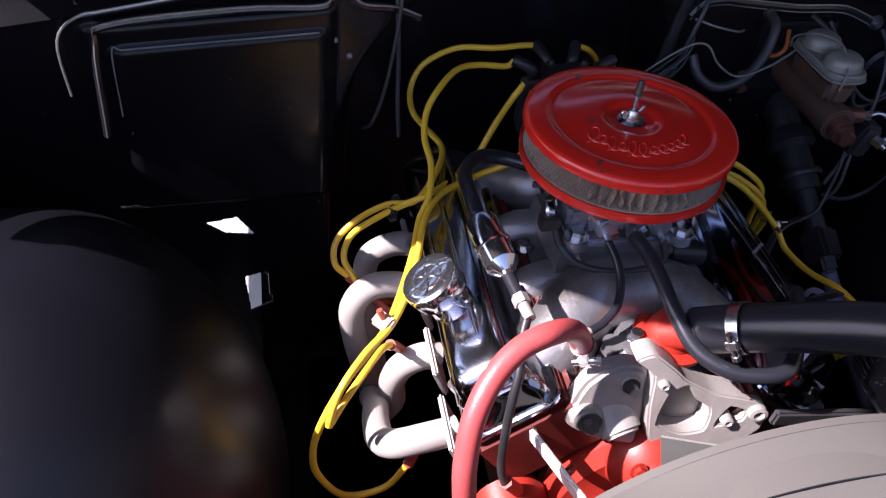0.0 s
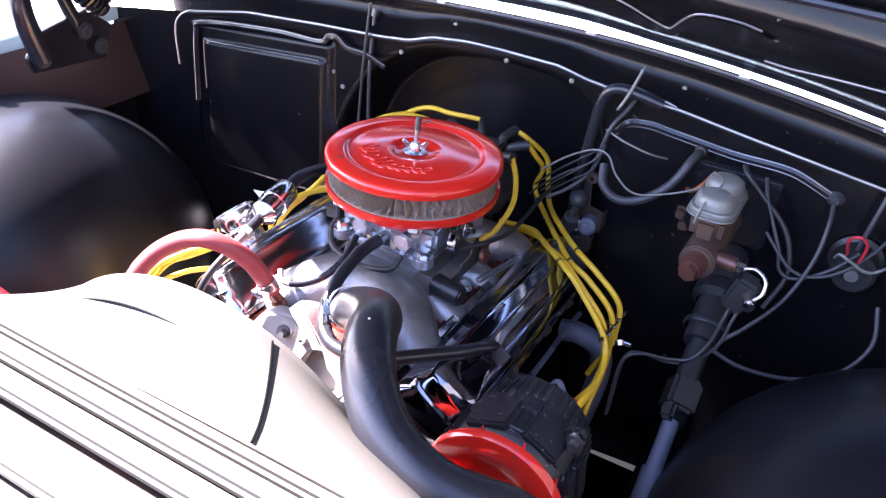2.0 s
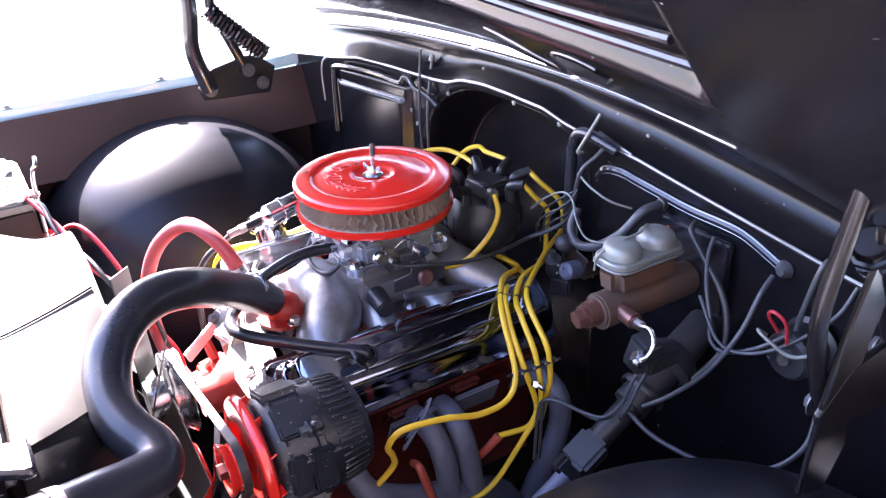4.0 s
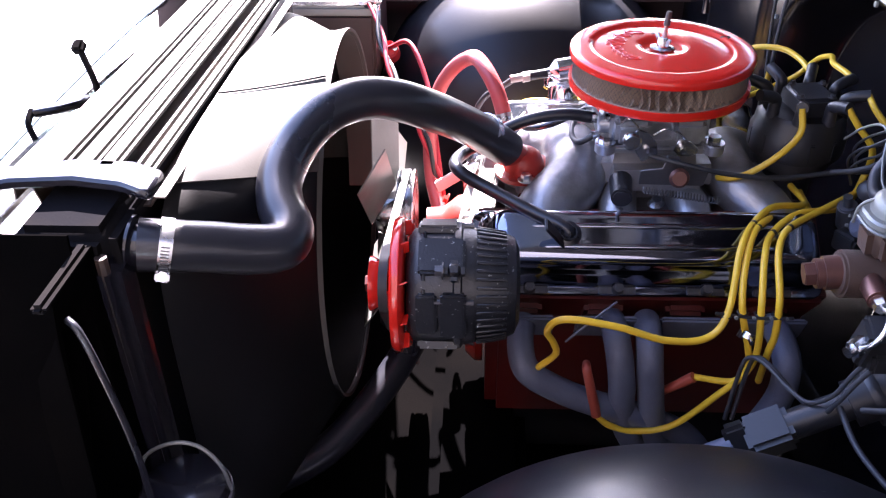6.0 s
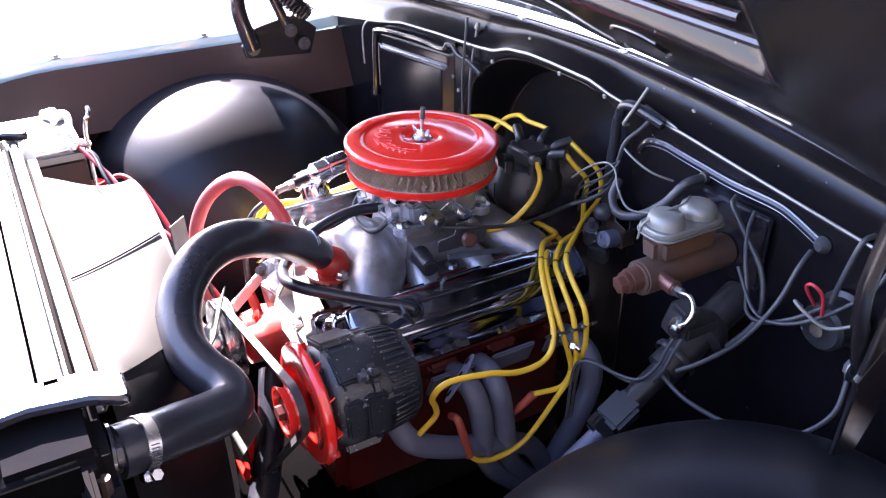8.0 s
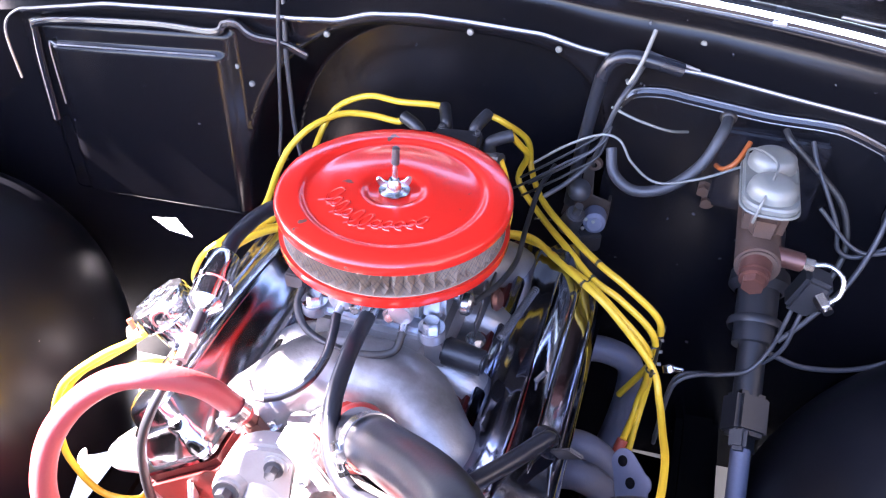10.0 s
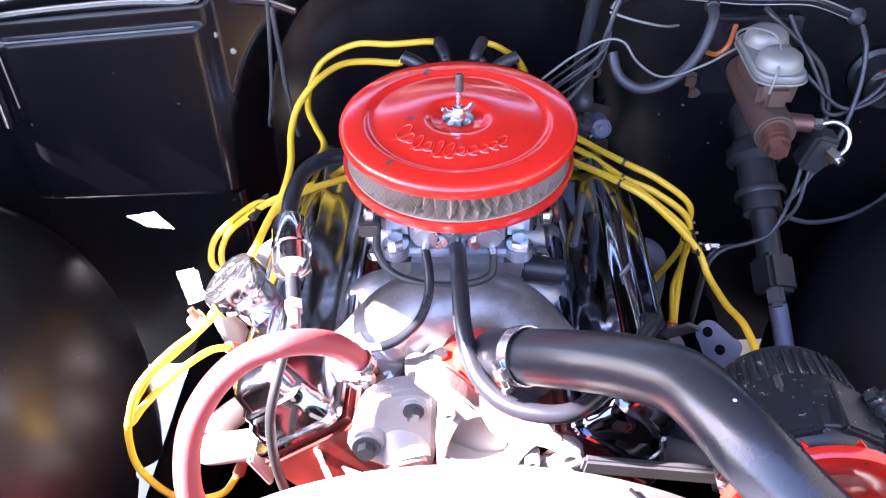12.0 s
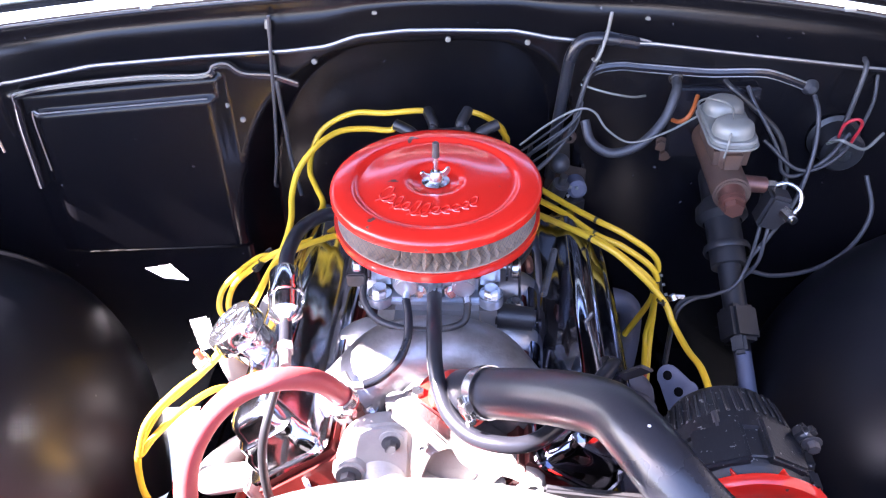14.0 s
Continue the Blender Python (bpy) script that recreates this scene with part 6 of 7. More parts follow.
hose("vacuum_pipe", [(-0.076, -0.189, 0.829), (-0.092, -0.190, 0.830), (-0.102, -0.180, 0.838)], 0.0045, IRONW, "short bent metal vacuum pipe on the manifold", "pipe")
hose("vacuum_hose", [(0.040, -0.090, 0.868), (0.035, -0.108, 0.855), (0.005, -0.115, 0.848), (-0.035, -0.112, 0.846), (-0.070, -0.100, 0.850), (-0.088, -0.080, 0.862), (-0.090, -0.06, 0.872)], 0.0045, WIREBLK, "thin black hose looped across the carburetor front", "hose", "rubber hoses")
hose("throttle_cable", [(0.10, -0.02, 0.868), (0.118, 0.03, 0.862), (0.125, 0.09, 0.852), (0.12, 0.16, 0.845), (0.12, 0.24, 0.855), (0.13, 0.30, 0.86)], 0.0035, WIREBLK, "black throttle cable running back from the carburetor", "cable")
hose("dipstick_rod", [(0.131, -0.084, 0.745), (0.165, -0.076, 0.79), (0.195, -0.068, 0.837)], 0.0028, DARKSTEEL, "thin dark steel rod beside the driver valve cover", "rod")
strap = thing("ground_strap", (0.234, -0.121, 0.80), "flat black bracket strip standing by the valve cover", "bracket")
bm = bmesh.new()
box(bm, (0.018, 0.004, 0.085), Matrix.Translation((0.228, -0.150, 0.812)) @ Matrix.Rotation(0.5, 4, "Y") @ Matrix.Rotation(0.5, 4, "X"), 0.0015)
part("strip", bm, PLASTIC, strap)
hook = thing("lifting_bracket", (0.305, -0.107, 0.69), "grey steel bracket plate with round and open holes", "bracket")
HN = Vector((-0.53, -0.58, 0.51)).normalized()
HX = Vector((0.76, -0.15, 0.63)).normalized()
HM = Matrix.Translation((0.303, -0.108, 0.735)) @ Matrix((HX, HN.cross(HX), HN)).transposed().to_4x4()
bm = bmesh.new()
pl = []
for cx, cz, r, a0, a1 in ((0.0, 0.024, 0.016, 20, 200), (-0.008, -0.02, 0.010, 150, 270), (0.006, -0.03, 0.014, 230, 330), (0.020, 0.0, 0.011, -60, 60)):
    pl += [(cx + r * math.cos(radians(a)), cz + r * math.sin(radians(a))) for a in steps(a0, a1, 7)]
plate(bm, pl, 0.0025, HM, 0.0006)
part("bracket_plate", bm, HEADER, hook)
for ox, oy in ((0.0, 0.026), (0.006, 0.002), (0.004, -0.03)):
    bm = bmesh.new()
    lathe(bm, [(0.0, 0.003), (0.0050, 0.003), (0.0062, 0.0024)], HM @ Matrix.Translation((ox, oy, 0)), 14)
    part("bolt_hole", bm, FRAME, hook)

# ---- brakes and steering ----
mc = thing("master_cylinder", (0.405, 0.20, 0.86), "rusty brown brake master cylinder with a dull plated lid", "master cylinder")
mm = Matrix.Translation((0.405, 0.214, 0))
bm = bmesh.new()
box(bm, (0.048, 0.128, 0.052), mm @ Matrix.Translation((0, 0, 0.916)), 0.014, 3, 1.12)
part("reservoir", bm, RUSTCAST, mc)
bm = bmesh.new()
rim = [(cx * 0.008 + 0.026 * math.cos(radians(a)), cy * 0.048 + 0.026 * math.sin(radians(a))) for cx, cy, a0 in ((1, 1, 0), (-1, 1, 90), (-1, -1, 180), (1, -1, 270)) for a in steps(a0, a0 + 90, 6)]
plate(bm, rim, 0.010, mm @ Matrix.Translation((0, 0, 0.944)), 0.0025)
plate(bm, [(x * 1.08, y * 1.03) for x, y in rim], 0.003, mm @ Matrix.Translation((0, 0, 0.9385)), 0.001)
for y in (-0.036, 0.036):
    lathe(bm, [(0.0305, 0.0), (0.0300, 0.008), (0.0275, 0.016), (0.021, 0.0205), (0.012, 0.0220), (0, 0.0225)], mm @ Matrix.Translation((0, y, 0.947)), 36)
part("lid", bm, LIDGREY, mc, "dull grey plated lid with two domes")
bm = bmesh.new()
tube(bm, [(0.378, 0.288, 0.930), (0.376, 0.284, 0.948), (0.385, 0.25, 0.968), (0.405, 0.214, 0.973), (0.402, 0.175, 0.968), (0.392, 0.142, 0.952), (0.388, 0.138, 0.928)], 0.0018, 8)
part("lid_bail", bm, LIDGREY, mc)
bm = bmesh.new()
cyl(bm, (0.402, 0.30, 0.882), (0.400, 0.128, 0.882), 0.026, seg=24, bevel=0.003)
part("bore", bm, RUSTCAST, mc)
bm = bmesh.new()
cyl(bm, (0.399, 0.135, 0.884), (0.397, 0.112, 0.880), 0.0185, seg=20, bevel=0.003)
cyl(bm, (0.397, 0.113, 0.880), (0.3965, 0.106, 0.879), 0.0165, seg=24, bevel=0.001)
cyl(bm, (0.397, 0.107, 0.880), (0.396, 0.095, 0.878), 0.0135, seg=6, bevel=0.001)
part("end_plug", bm, BRASSY, mc, "copper-brown hex end plug")
bm = bmesh.new()
cyl(bm, (0.412, 0.155, 0.886), (0.452, 0.152, 0.884), 0.0125, 0.0115, 16, 0.002)
part("outlet_port", bm, BRASSY, mc)
bm = bmesh.new()
cyl(bm, (0.452, 0.152, 0.884), (0.464, 0.151, 0.884), 0.008, seg=6)
part("outlet_nut", bm, STEEL, mc)
bm = bmesh.new()
box(bm, (0.13, 0.012, 0.12), Matrix.Translation((0.405, fire_y(0.405) - 0.008, 0.90)), 0.004)
part("mounting_plate", bm, BLACK, mc)
for ob in list(mc.children):
    if ob.name.split(".")[0] in ("reservoir", "lid", "lid_bail"):
        ob.data.transform(Matrix.Translation((-0.006, 0.135, 0.008)) @ Matrix.Diagonal((0.94, 0.86, 1.0, 1.0)) @ Matrix.Translation((0.024, -0.135, 0.0)))
hose("brake_line", [(0.462, 0.151, 0.884), (0.480, 0.150, 0.888), (0.496, 0.142, 0.880), (0.497, 0.132, 0.862), (0.484, 0.126, 0.850)], 0.0032, STEEL, "bright steel brake line looping off the master cylinder", "brake line", "brake lines")
pv = thing("proportioning_valve", (0.478, 0.14, 0.82), "black brake distribution block with a bright fitting", "valve block")
bm = bmesh.new()
box(bm, (0.034, 0.034, 0.055), Matrix.Translation((0.468, 0.152, 0.845)) @ Matrix.Rotation(0.3, 4, "Y"), 0.005)
box(bm, (0.026, 0.060, 0.024), Matrix.Translation((0.478, 0.175, 0.830)), 0.004)
part("valve_body", bm, PLASTIC, pv)
bm = bmesh.new()
cyl(bm, (0.478, 0.136, 0.852), (0.486, 0.122, 0.848), 0.0095, seg=6)
cyl(bm, (0.486, 0.122, 0.848), (0.489, 0.116, 0.847), 0.006, seg=12)
part("line_fitting", bm, STEEL, pv)
for dx, e in ((0.0, 0.0), (0.012, 0.018)):
    hose("brake_line", [(0.462 + dx, 0.165, 0.825), (0.456 + dx, 0.150, 0.79), (0.448 + dx, 0.140, 0.75), (0.430, 0.125 + e, 0.722 - e), (0.398, 0.112 + e, 0.716 - e), (0.368, 0.096 + e * 0.6, 0.722 - e * 0.4), (0.346, 0.084 + e * 0.5, 0.716), (0.338, 0.078 + e * 0.5, 0.690), (0.336, 0.074 + e * 0.5, 0.60)], 0.0028, WIREGREY, "grey steel brake line bent down beside the column", "brake line", "brake lines")


def column_at(y):
    return Vector((0.432 - 0.035 * (y - 0.2), y, 0.740 + 0.55 * (y - 0.2)))


col = thing("steering_column", column_at(0.0), "black steering column shaft with a joint and dust boot", "steering column")
bm = bmesh.new()
tube(bm, [column_at(0.33), column_at(0.17)], 0.027, 24, smooth=False)
lathe(bm, [(0.034, 0), (0.036, 0.006), (0.034, 0.012)], axis(column_at(0.20), column_at(0.1) - column_at(0.2)), 24)
lathe(bm, [(0.027, 0), (0.038, 0.012), (0.04, 0.03), (0.03, 0.04)], axis(column_at(0.27), column_at(0.1) - column_at(0.2)), 24)
part("jacket", bm, PLASTIC, col)
bm = bmesh.new()
tube(bm, [column_at(0.18), column_at(0.08)], 0.018, 18, smooth=False)
part("upper_shaft", bm, PLASTIC, col)
bm = bmesh.new()
box(bm, (0.045, 0.045, 0.055), axis(column_at(0.088), column_at(0.1) - column_at(0.0), 20), 0.006)
box(bm, (0.05, 0.022, 0.03), axis(column_at(0.058), column_at(0.1) - column_at(0.0), 65), 0.005)
part("universal_joint", bm, PLASTIC, col)
bm = bmesh.new()
tube(bm, [column_at(0.05), column_at(-0.35)], 0.0125, 16, smooth=False)
tube(bm, [column_at(-0.02), column_at(-0.08)], 0.017, 16, smooth=False)
part("lower_shaft", bm, HEADER, col)
# ---- battery corner ----
BATM = Vector((0.0, 0.02, 0.005))
bat = thing("battery", (-0.615, -0.575, 0.71), "brown-black battery with cables and clamps coloured sun-bright", "battery")
bm = bmesh.new()
box(bm, (0.24, 0.175, 0.155), Matrix.Translation((-0.615, -0.575, 0.788)), 0.006)
part("case", bm, BROWN, bat)
bm = bmesh.new()
box(bm, (0.244, 0.179, 0.020), Matrix.Translation((-0.615, -0.575, 0.873)), 0.005)
part("top_cover", bm, LIDGREY, bat, "pale top cover")
for k in range(3):
    bm = bmesh.new()
    lathe(bm, [(0.0, 0.008), (0.014, 0.008), (0.016, 0.0)], Matrix.Translation((-0.66 + 0.05 * k, -0.60, 0.883)), 18)
    part("vent_cap", bm, LIDGREY, bat)
# clamps in white, the sun's glare on them put into the colour
for x, y in ((-0.70, -0.515), (-0.522, -0.510)):
    bm = bmesh.new()
    cyl(bm, (x, y, 0.882), (x, y, 0.905), 0.010, 0.009, 16, 0.001)
    box(bm, (0.040, 0.030, 0.016), Matrix.Translation((x, y - 0.002, 0.893)) @ Matrix.Rotation(0.4, 4, "Z"), 0.003)
    box(bm, (0.014, 0.034, 0.014), Matrix.Translation((x + 0.022, y + 0.010, 0.893)) @ Matrix.Rotation(0.4, 4, "Z"), 0.002)
    cyl(bm, (x + 0.012, y + 0.02, 0.893), (x + 0.040, y + 0.004, 0.893), 0.004, seg=8)
    part("terminal_clamp", bm, WHITE, bat, "terminal clamp coloured white for sunlit metal")
bm = bmesh.new()
tube(bm, [(-0.522, -0.512, 0.90), (-0.535, -0.50, 0.925), (-0.56, -0.50, 0.935), (-0.60, -0.51, 0.925), (-0.63, -0.52, 0.90)], 0.0065, 12)
part("jumper_cable", bm, WHITE, bat, "pale clamp cable loop")
bm = bmesh.new()
tube(bm, [(-0.506, -0.480, 0.80), (-0.504, -0.478, 0.90), (-0.500, -0.474, 0.935), (-0.498, -0.468, 0.946), (-0.506, -0.464, 0.953), (-0.514, -0.464, 0.957)], 0.0042, 8)
box(bm, (0.020, 0.205, 0.008), Matrix.Translation((-0.506, -0.575, 0.889)), 0.002)
part("hold_down_hook", bm, STEEL, bat)
bat.location += BATM
tray = thing("battery_tray", (-0.64, -0.575, 0.70), "black steel battery tray on the apron", "battery tray")
bm = bmesh.new()
box(bm, (0.28, 0.21, 0.015), Matrix.Translation((-0.65, -0.575, 0.7325)), 0.004)
box(bm, (0.06, 0.03, 0.16), Matrix.Translation((-0.77, -0.575, 0.65)), 0.004)
part("tray_plate", bm, BLACK, tray)
CABLE = spline([(-0.515, -0.495, 0.893), (-0.473, -0.462, 0.885), (-0.40, -0.442, 0.850), (-0.322, -0.415, 0.812), (-0.262, -0.380, 0.772), (-0.215, -0.345, 0.715), (-0.19, -0.32, 0.63), (-0.185, -0.31, 0.56)], 8)
for ph, m, lab in ((0.0, WIRERED, "red battery cable twisted with a black one"), (math.pi, WIREBLK, "black battery cable twisted with a red one")):
    hose("battery_cable", [q + Vector((0, 0.0045 * math.cos(ph + k * 0.42), 0.0045 * math.sin(ph + k * 0.42))) for k, q in enumerate(CABLE)], 0.0042, m, lab, "cable", "battery cables")
sol = thing("starter_relay", (-0.60, -0.45, 0.75), "red and black relay on the passenger apron", "relay")
bm = bmesh.new()
cyl(bm, (-0.615, -0.45, 0.745), (-0.575, -0.45, 0.77), 0.022, 0.020, 18, 0.003)
part("relay_body", bm, WIRERED, sol)
bm = bmesh.new()
for y in (-0.465, -0.435):
    cyl(bm, (-0.58, y, 0.77), (-0.56, y, 0.778), 0.005, seg=8)
part("terminals", bm, STEEL, sol)
hose("battery_cable", [(-0.57, -0.45, 0.775), (-0.53, -0.40, 0.80), (-0.45, -0.36, 0.74), (-0.36, -0.34, 0.66), (-0.27, -0.32, 0.56)], 0.005, WIRERED, "red starter cable from the relay to the engine", "cable", "battery cables")

# ---- bulkhead lines and wires ----
hose("washer_tube", [(-0.250, 0.268, 1.078), (-0.249, 0.262, 1.05), (-0.246, 0.250, 0.99), (-0.243, 0.245, 0.93), (-0.241, 0.245, 0.87), (-0.235, 0.25, 0.80)], 0.0034, WIREGREY, "grey washer tube standing up from the bulkhead", "tube", "washer tubes")
hose("washer_tube", [(0.234, 0.318, 1.068), (0.229, 0.300, 1.045), (0.218, 0.280, 1.018), (0.205, 0.262, 0.995), (0.196, 0.258, 0.96), (0.185, 0.258, 0.91), (0.16, 0.24, 0.88), (0.13, 0.22, 0.86)], 0.0034, WIREGREY, "grey washer tube leaning over the cowl flange", "tube", "washer tubes")
for p in ((-0.250, 0.267, 1.080), (0.2345, 0.319, 1.070)):
    t = thing("tube_end", p, "pale cut end of a washer tube", "tube end", "washer tube ends")
    bm = bmesh.new()
    lathe(bm, [(0.002, 0.004), (0.0045, 0.004), (0.0048, -0.008), (0.004, -0.009)], axis(p, (0.05, 0.3, 1)), 12)
    part("nozzle", bm, LIDGREY, t)
hose("wiring_loom", [(0.160, 0.275, 0.82), (0.165, 0.270, 0.90), (0.174, 0.266, 0.99), (0.179, 0.264, 1.026), (0.190, 0.263, 1.048), (0.210, 0.264, 1.055), (0.240, 0.266, 1.051), (0.272, 0.272, 1.043)], 0.0088, RUBBER, "taped black wiring loom curving over the flange", "loom")
hose("heater_pipe", [(0.205, 0.255, 0.93), (0.215, 0.235, 0.905), (0.245, 0.225, 0.892), (0.285, 0.228, 0.905), (0.318, 0.245, 0.935), (0.335, 0.268, 0.970), (0.340, 0.300, 0.975)], 0.0072, WIREGREY, "grey rubber hose drooping to a bulkhead grommet", "hose", "rubber hoses")
hose("bulkhead_wire", [(0.11, 0.235, 0.90), (0.150, 0.235, 0.935), (0.190, 0.236, 0.958), (0.215, 0.235, 0.955), (0.235, 0.228, 0.930), (0.27, 0.222, 0.912), (0.32, 0.228, 0.925), (0.37, 0.245, 0.945)], 0.0017, LIDGREY, "thin pale wire looped along the bulkhead", "wire", "bulkhead wires")
hose("bulkhead_wire", [(0.196, 0.262, 0.985), (0.23, 0.258, 0.975), (0.27, 0.262, 0.965), (0.295, 0.285, 0.955)], 0.0018, LIDGREY, "thin pale wire along the bulkhead bead", "wire", "bulkhead wires")
for k, (dx, dz, m) in enumerate(((0, 0, WIREGREY), (0.012, -0.01, WIREBLK), (0.02, 0.012, WIREGREY), (0.008, 0.02, WIREBLK))):
    hose("bulkhead_wire", [(0.08 + dx, 0.27, 0.83 + dz), (0.115 + dx, 0.245, 0.872 + dz), (0.15 + dx, 0.240, 0.905 + dz), (0.185 + dx * 0.5, 0.248, 0.93 + dz), (0.20, 0.258, 0.96)], 0.0018, m, "thin wire rising to the taped loom", "wire", "bulkhead wires")
hose("bulkhead_wire", [(0.445, 0.295, 0.965), (0.455, 0.275, 0.945), (0.475, 0.255, 0.915), (0.495, 0.245, 0.88), (0.505, 0.24, 0.85), (0.53, 0.24, 0.845), (0.57, 0.25, 0.87), (0.60, 0.27, 0.90)], 0.0030, WIREGREY, "grey wire hanging beside the master cylinder", "wire", "bulkhead wires")
hose("bulkhead_wire", [(0.47, 0.25, 0.90), (0.52, 0.235, 0.86), (0.56, 0.24, 0.86), (0.60, 0.26, 0.885), (0.635, 0.30, 0.93), (0.642, 0.325, 0.968)], 0.0028, WIREGREY, "grey wire climbing to the cowl flange", "wire", "bulkhead wires")
hose("bulkhead_wire", [(0.545, 0.295, 0.95), (0.548, 0.27, 0.93), (0.545, 0.245, 0.88), (0.525, 0.215, 0.82), (0.49, 0.19, 0.77), (0.46, 0.17, 0.74)], 0.0036, WIREGREY, "grey cable from a bulkhead grommet down to the column", "wire", "bulkhead wires")
hose("bulkhead_wire", [(0.45, 0.15, 0.735), (0.50, 0.16, 0.715), (0.57, 0.19, 0.705), (0.63, 0.22, 0.725), (0.66, 0.25, 0.77), (0.65, 0.28, 0.82)], 0.0036, WIREGREY, "grey cable sagging over the inner fender", "wire", "bulkhead wires")
hose("bulkhead_wire", [(0.372, 0.285, 0.955), (0.361, 0.262, 0.940), (0.352, 0.258, 0.930), (0.344, 0.262, 0.924), (0.338, 0.275, 0.92)], 0.0034, ORANGEWIRE, "short orange wire stub beside the master cylinder", "wire", "bulkhead wires")
hose("master_cylinder_loom", [(0.410, 0.295, 0.975), (0.420, 0.278, 0.968), (0.451, 0.272, 0.943), (0.491, 0.268, 0.907), (0.510, 0.262, 0.871), (0.516, 0.25, 0.833), (0.50, 0.22, 0.79)], 0.0042, WIREBLK, "thin black corrugated loom beside the master cylinder", "loom")
hose("washer_tube", [(0.612, 0.318, 0.998), (0.609, 0.297, 0.990), (0.600, 0.288, 0.928), (0.592, 0.285, 0.873), (0.575, 0.27, 0.85)], 0.0038, WIREGREY, "grey tube dropping from the cowl flange", "tube", "washer tubes")
for x, z in ((0.34, 0.843), (0.332, 0.862)):
    gm = thing("bulkhead_bolt", (x, 0.31, z), "rusty bolt head on the bulkhead", "bolt", "bulkhead bolts")
    bm = bmesh.new()
    bolt(bm, (x, fire_y(x) - 0.002, z), (0, -1, 0), 0.008, 0.007)
    part("head", bm, RUSTCAST, gm)
cc = thing("lead_clip", (-0.30, -0.105, 0.772), "cream plastic clip joining two yellow leads", "clip")
bm = bmesh.new()
box(bm, (0.020, 0.026, 0.014), Matrix.Translation((-0.300, -0.104, 0.775)) @ Matrix.Rotation(0.7, 4, "Z") @ Matrix.Rotation(-0.5, 4, "Y"), 0.003)
part("clip_body", bm, TAN, cc)
bm = bmesh.new()
cyl(bm, (-0.300, -0.104, 0.780), (-0.306, -0.102, 0.794), 0.004, seg=8)
part("latch", bm, BOOT, cc)
gm = thing("bulkhead_grommet", (0.545, 0.31, 0.95), "round grey rubber grommet in the bulkhead", "grommet")
bm = bmesh.new()
lathe(bm, [(0.0, 0.011), (0.006, 0.011), (0.011, 0.005), (0.013, 0)], axis((0.545, 0.318, 0.952), (0, -1, 0)), 20)
part("grommet_ring", bm, WIREGREY, gm)
gm = thing("bulkhead_grommet", (0.340, 0.30, 0.975), "rusty oval grommet in the bulkhead", "grommet")
bm = bmesh.new()
lathe(bm, [(0.005, 0.008), (0.009, 0.006), (0.011, 0)], axis((0.340, 0.303, 0.975), (0, -1, 0)), 18)
part("grommet_ring", bm, RUSTDARK, gm)
vs = thing("vacuum_switch", (0.185, 0.27, 0.80), "small grey domed switch and canister on a bulkhead bracket", "switch")
bm = bmesh.new()
plate(bm, [(0.150, 0.800), (0.176, 0.792), (0.214, 0.796), (0.216, 0.836), (0.190, 0.842), (0.186, 0.898), (0.174, 0.898), (0.172, 0.842), (0.154, 0.826)], 0.003, Matrix(((1, 0, 0, 0), (0, 0, -1, 0.272), (0, 1, 0, 0), (0, 0, 0, 1))), 0.001)
box(bm, (0.004, 0.045, 0.03), Matrix.Translation((0.213, 0.290, 0.815)), 0.001)
part("bracket", bm, RUSTDARK, vs)
bm = bmesh.new()
lathe(bm, [(0.0, 0.022), (0.007, 0.020), (0.013, 0.014), (0.016, 0.005), (0.016, 0.0), (0.012, -0.004), (0.0, -0.004)], axis((0.172, 0.262, 0.853), (0, -1, 0.3)), 24)
part("dome", bm, WIREGREY, vs)
bm = bmesh.new()
lathe(bm, [(0.0, 0.030), (0.010, 0.030), (0.015, 0.026), (0.016, 0.0), (0.012, -0.004), (0.0, -0.004)], axis((0.198, 0.264, 0.814), (0.1, -1, 0.2)), 24)
part("canister", bm, HEADER, vs)
for x, z in ((0.189, 0.822), (0.199, 0.820), (0.186, 0.806), (0.170, 0.800)):
    bm = bmesh.new()
    lathe(bm, [(0.0028, 0), (0.0024, 0.003), (0, 0.0036)], axis((x, 0.234 if x > 0.18 else 0.270, z + 0.005), (0, -1, 0.2)), 8)
    part("rivet", bm, LIDGREY, vs)
bm = bmesh.new()
tube(bm, [(0.172, 0.270, 0.800), (0.150, 0.255, 0.801), (0.118, 0.240, 0.806)], 0.0013, 6)
part("link_rod", bm, STEEL, vs)
bm = bmesh.new()
lathe(bm, [(0.004, 0.006), (0.009, 0.005), (0.011, 0)], axis((0.186, 0.272, 0.893), (0, -1, 0)), 16)
part("eyelet", bm, RUSTCAST, vs, "rusty eyelet")
sw = thing("oil_pressure_sender", (0.13, 0.25, 0.80), "grey sender and bracket at the back of the engine", "sender")
bm = bmesh.new()
cyl(bm, (0.165, 0.245, 0.80), (0.175, 0.232, 0.835), 0.016, 0.013, 18, 0.002)
cyl(bm, (0.175, 0.232, 0.835), (0.178, 0.228, 0.85), 0.006, seg=10)
part("sender_body", bm, DARKSTEEL, sw)
bm = bmesh.new()
box(bm, (0.035, 0.02, 0.03), Matrix.Translation((0.195, 0.235, 0.79)) @ Matrix.Rotation(0.5, 4, "Z"), 0.004)
part("connector", bm, PLASTIC, sw)
horn = thing("wiper_motor", (0.60, 0.28, 0.86), "black round wiper motor low on the bulkhead", "wiper motor")
bm = bmesh.new()
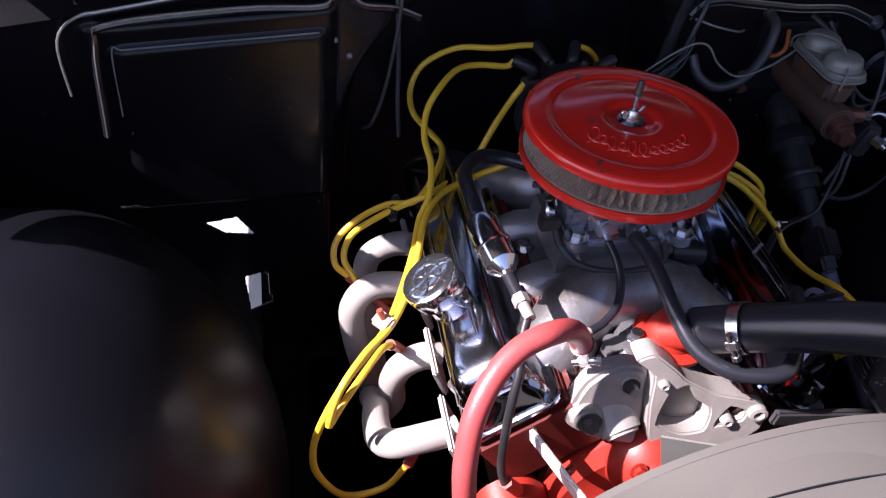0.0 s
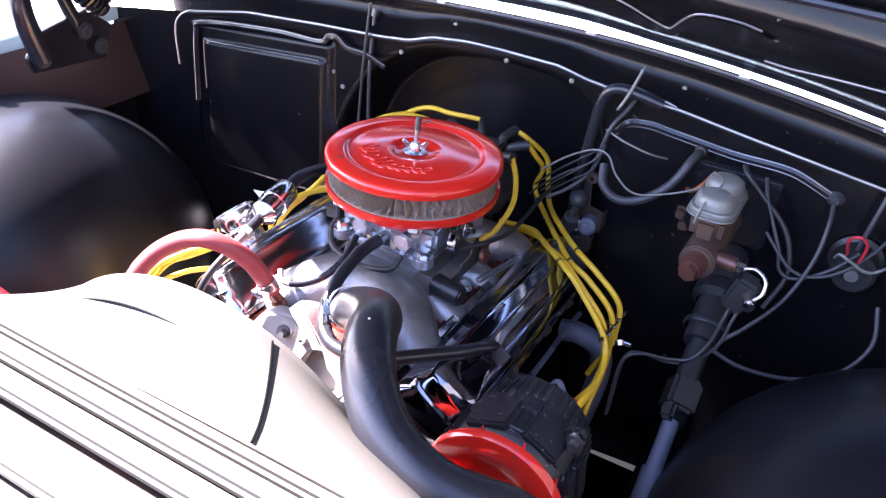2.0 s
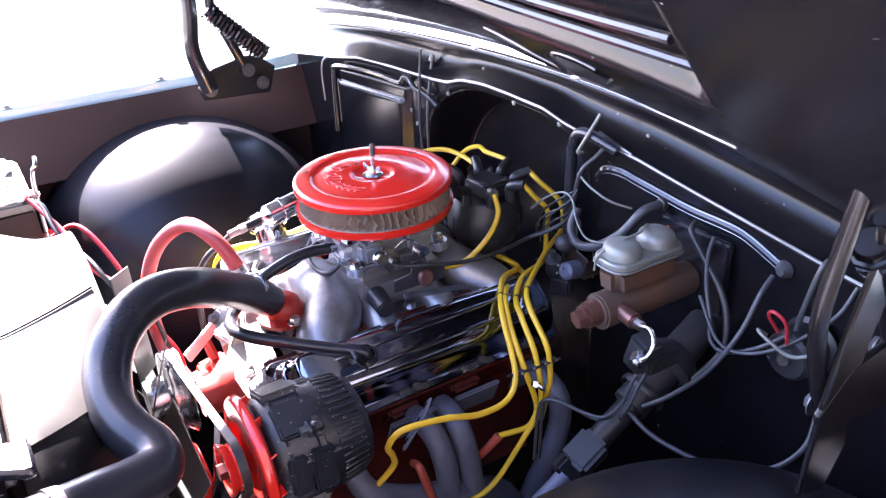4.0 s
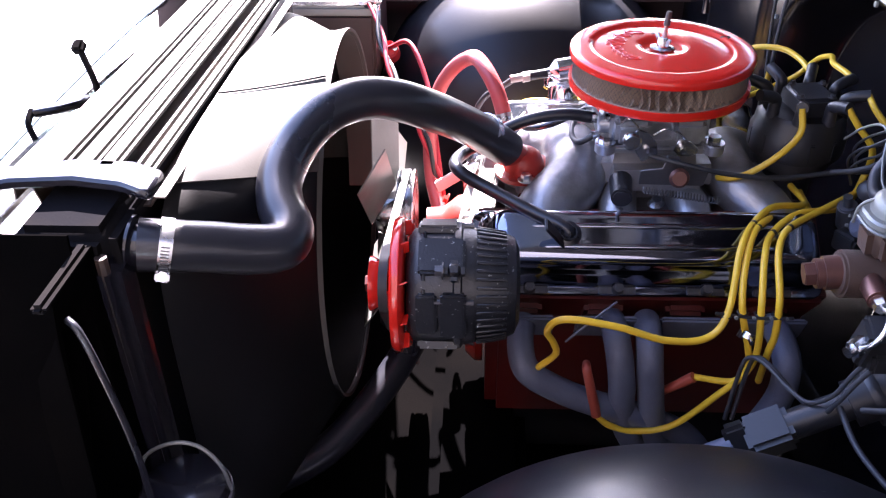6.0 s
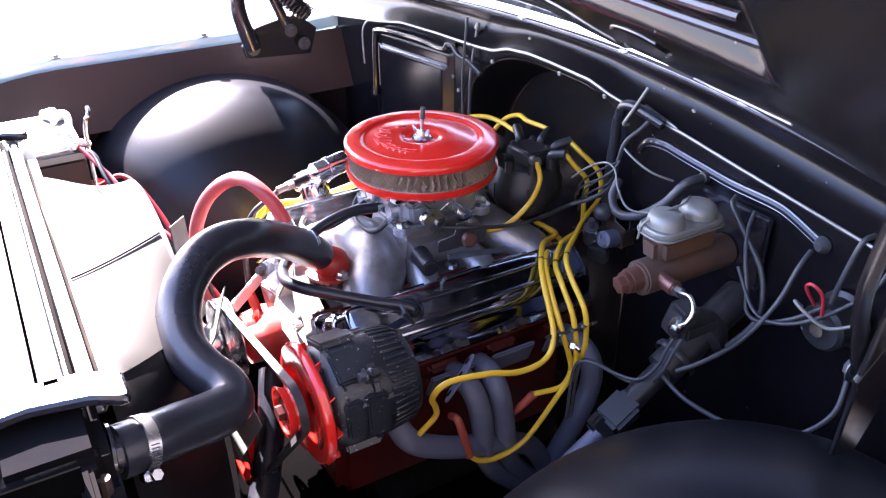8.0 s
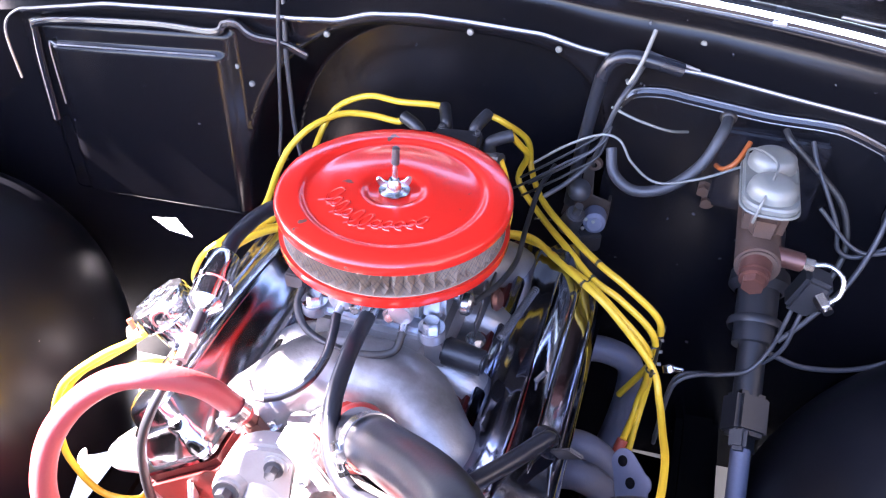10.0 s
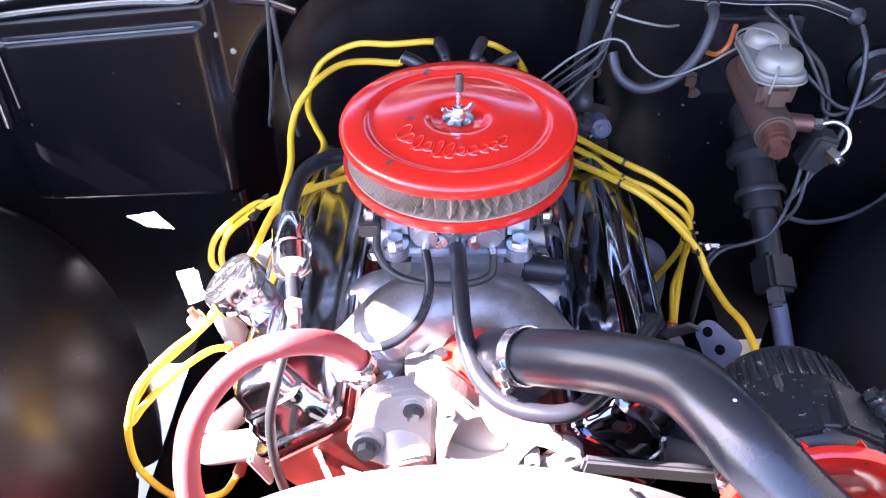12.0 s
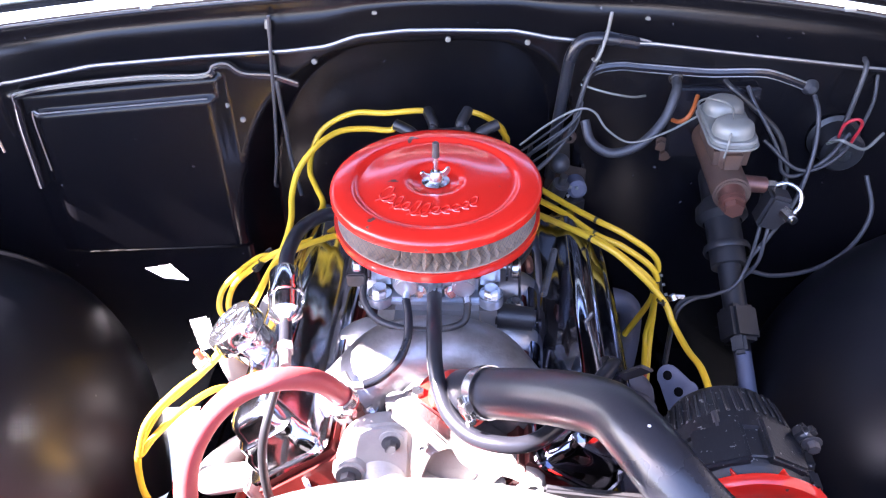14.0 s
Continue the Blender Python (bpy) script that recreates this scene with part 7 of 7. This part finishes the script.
lathe(bm, [(0.0, 0.05), (0.028, 0.05), (0.033, 0.044), (0.033, 0.006), (0.040, 0.002), (0.040, 0)], axis((0.60, 0.318, 0.865), (0, -1, 0)), 30)
part("motor_can", bm, PLASTIC, horn)
bm = bmesh.new()
cyl(bm, (0.60, 0.268, 0.865), (0.60, 0.262, 0.865), 0.010, seg=12)
part("end_cap", bm, STEEL, horn)
for pts, m in (([(0.585, 0.268, 0.895), (0.58, 0.25, 0.925), (0.592, 0.243, 0.938), (0.605, 0.25, 0.925), (0.603, 0.262, 0.89)], WIRERED), ([(0.57, 0.265, 0.885), (0.575, 0.24, 0.905), (0.59, 0.238, 0.90), (0.62, 0.25, 0.885), (0.65, 0.27, 0.90)], LIDGREY)):
    hose("wiper_wire", pts, 0.0024, m, "thin looped wire on the wiper motor", "wire", "bulkhead wires")

# cables beside the radiator on the driver side
hose("lamp_cable", [(0.590, -0.612, 0.955), (0.597, -0.600, 0.945), (0.603, -0.588, 0.90), (0.60, -0.58, 0.80), (0.612, -0.57, 0.68), (0.60, -0.55, 0.55), (0.58, -0.5, 0.42)], 0.0035, RUBBER, "black lamp cable hanging beside the radiator", "cable")
can = thing("canister", (0.563, -0.562, 0.45), "black round canister with a wire bail beside the radiator", "canister")
bm = bmesh.new()
lathe(bm, [(0.0, 0.45), (0.044, 0.45), (0.047, 0.46), (0.047, 0.70), (0.044, 0.712), (0.030, 0.718), (0, 0.720)], Matrix.Translation((0.563, -0.562, 0)), 36)
part("can_body", bm, BLACK, can)
bm = bmesh.new()
lathe(bm, [(0.0475, 0.690), (0.0495, 0.691), (0.0495, 0.700), (0.0475, 0.701), (0.0475, 0.690)], Matrix.Translation((0.563, -0.562, 0)), 36)
part("rim_band", bm, DARKSTEEL, can)
bm = bmesh.new()
tube(bm, [(0.555, -0.608, 0.70), (0.548, -0.605, 0.735), (0.545, -0.575, 0.755), (0.545, -0.545, 0.752), (0.552, -0.522, 0.73), (0.557, -0.515, 0.70)], 0.0022, 8)
part("wire_bail", bm, LIDGREY, can)
hose("lower_radiator_hose", [(0.0, -0.30, 0.62), (0.08, -0.34, 0.56), (0.18, -0.40, 0.50), (0.28, -0.48, 0.46), (0.36, -0.58, 0.46)], 0.024, RUBBER, "black rubber lower radiator hose", "radiator hose")
hose("bulkhead_wire", [(-0.239, 0.236, 1.102), (-0.244, 0.233, 1.04), (-0.250, 0.232, 0.97), (-0.262, 0.242, 0.88), (-0.276, 0.256, 0.82), (-0.284, 0.290, 0.79)], 0.0026, WIREGREY, "stiff grey wire standing up in front of the cowl flange", "wire", "bulkhead wires")
hose("bulkhead_wire", [(0.232, 0.270, 1.090), (0.226, 0.256, 1.064), (0.219, 0.247, 1.043), (0.213, 0.245, 1.030), (0.210, 0.258, 1.026)], 0.0026, LIDGREY, "short pale wire end sticking up from the taped loom", "wire", "bulkhead wires")
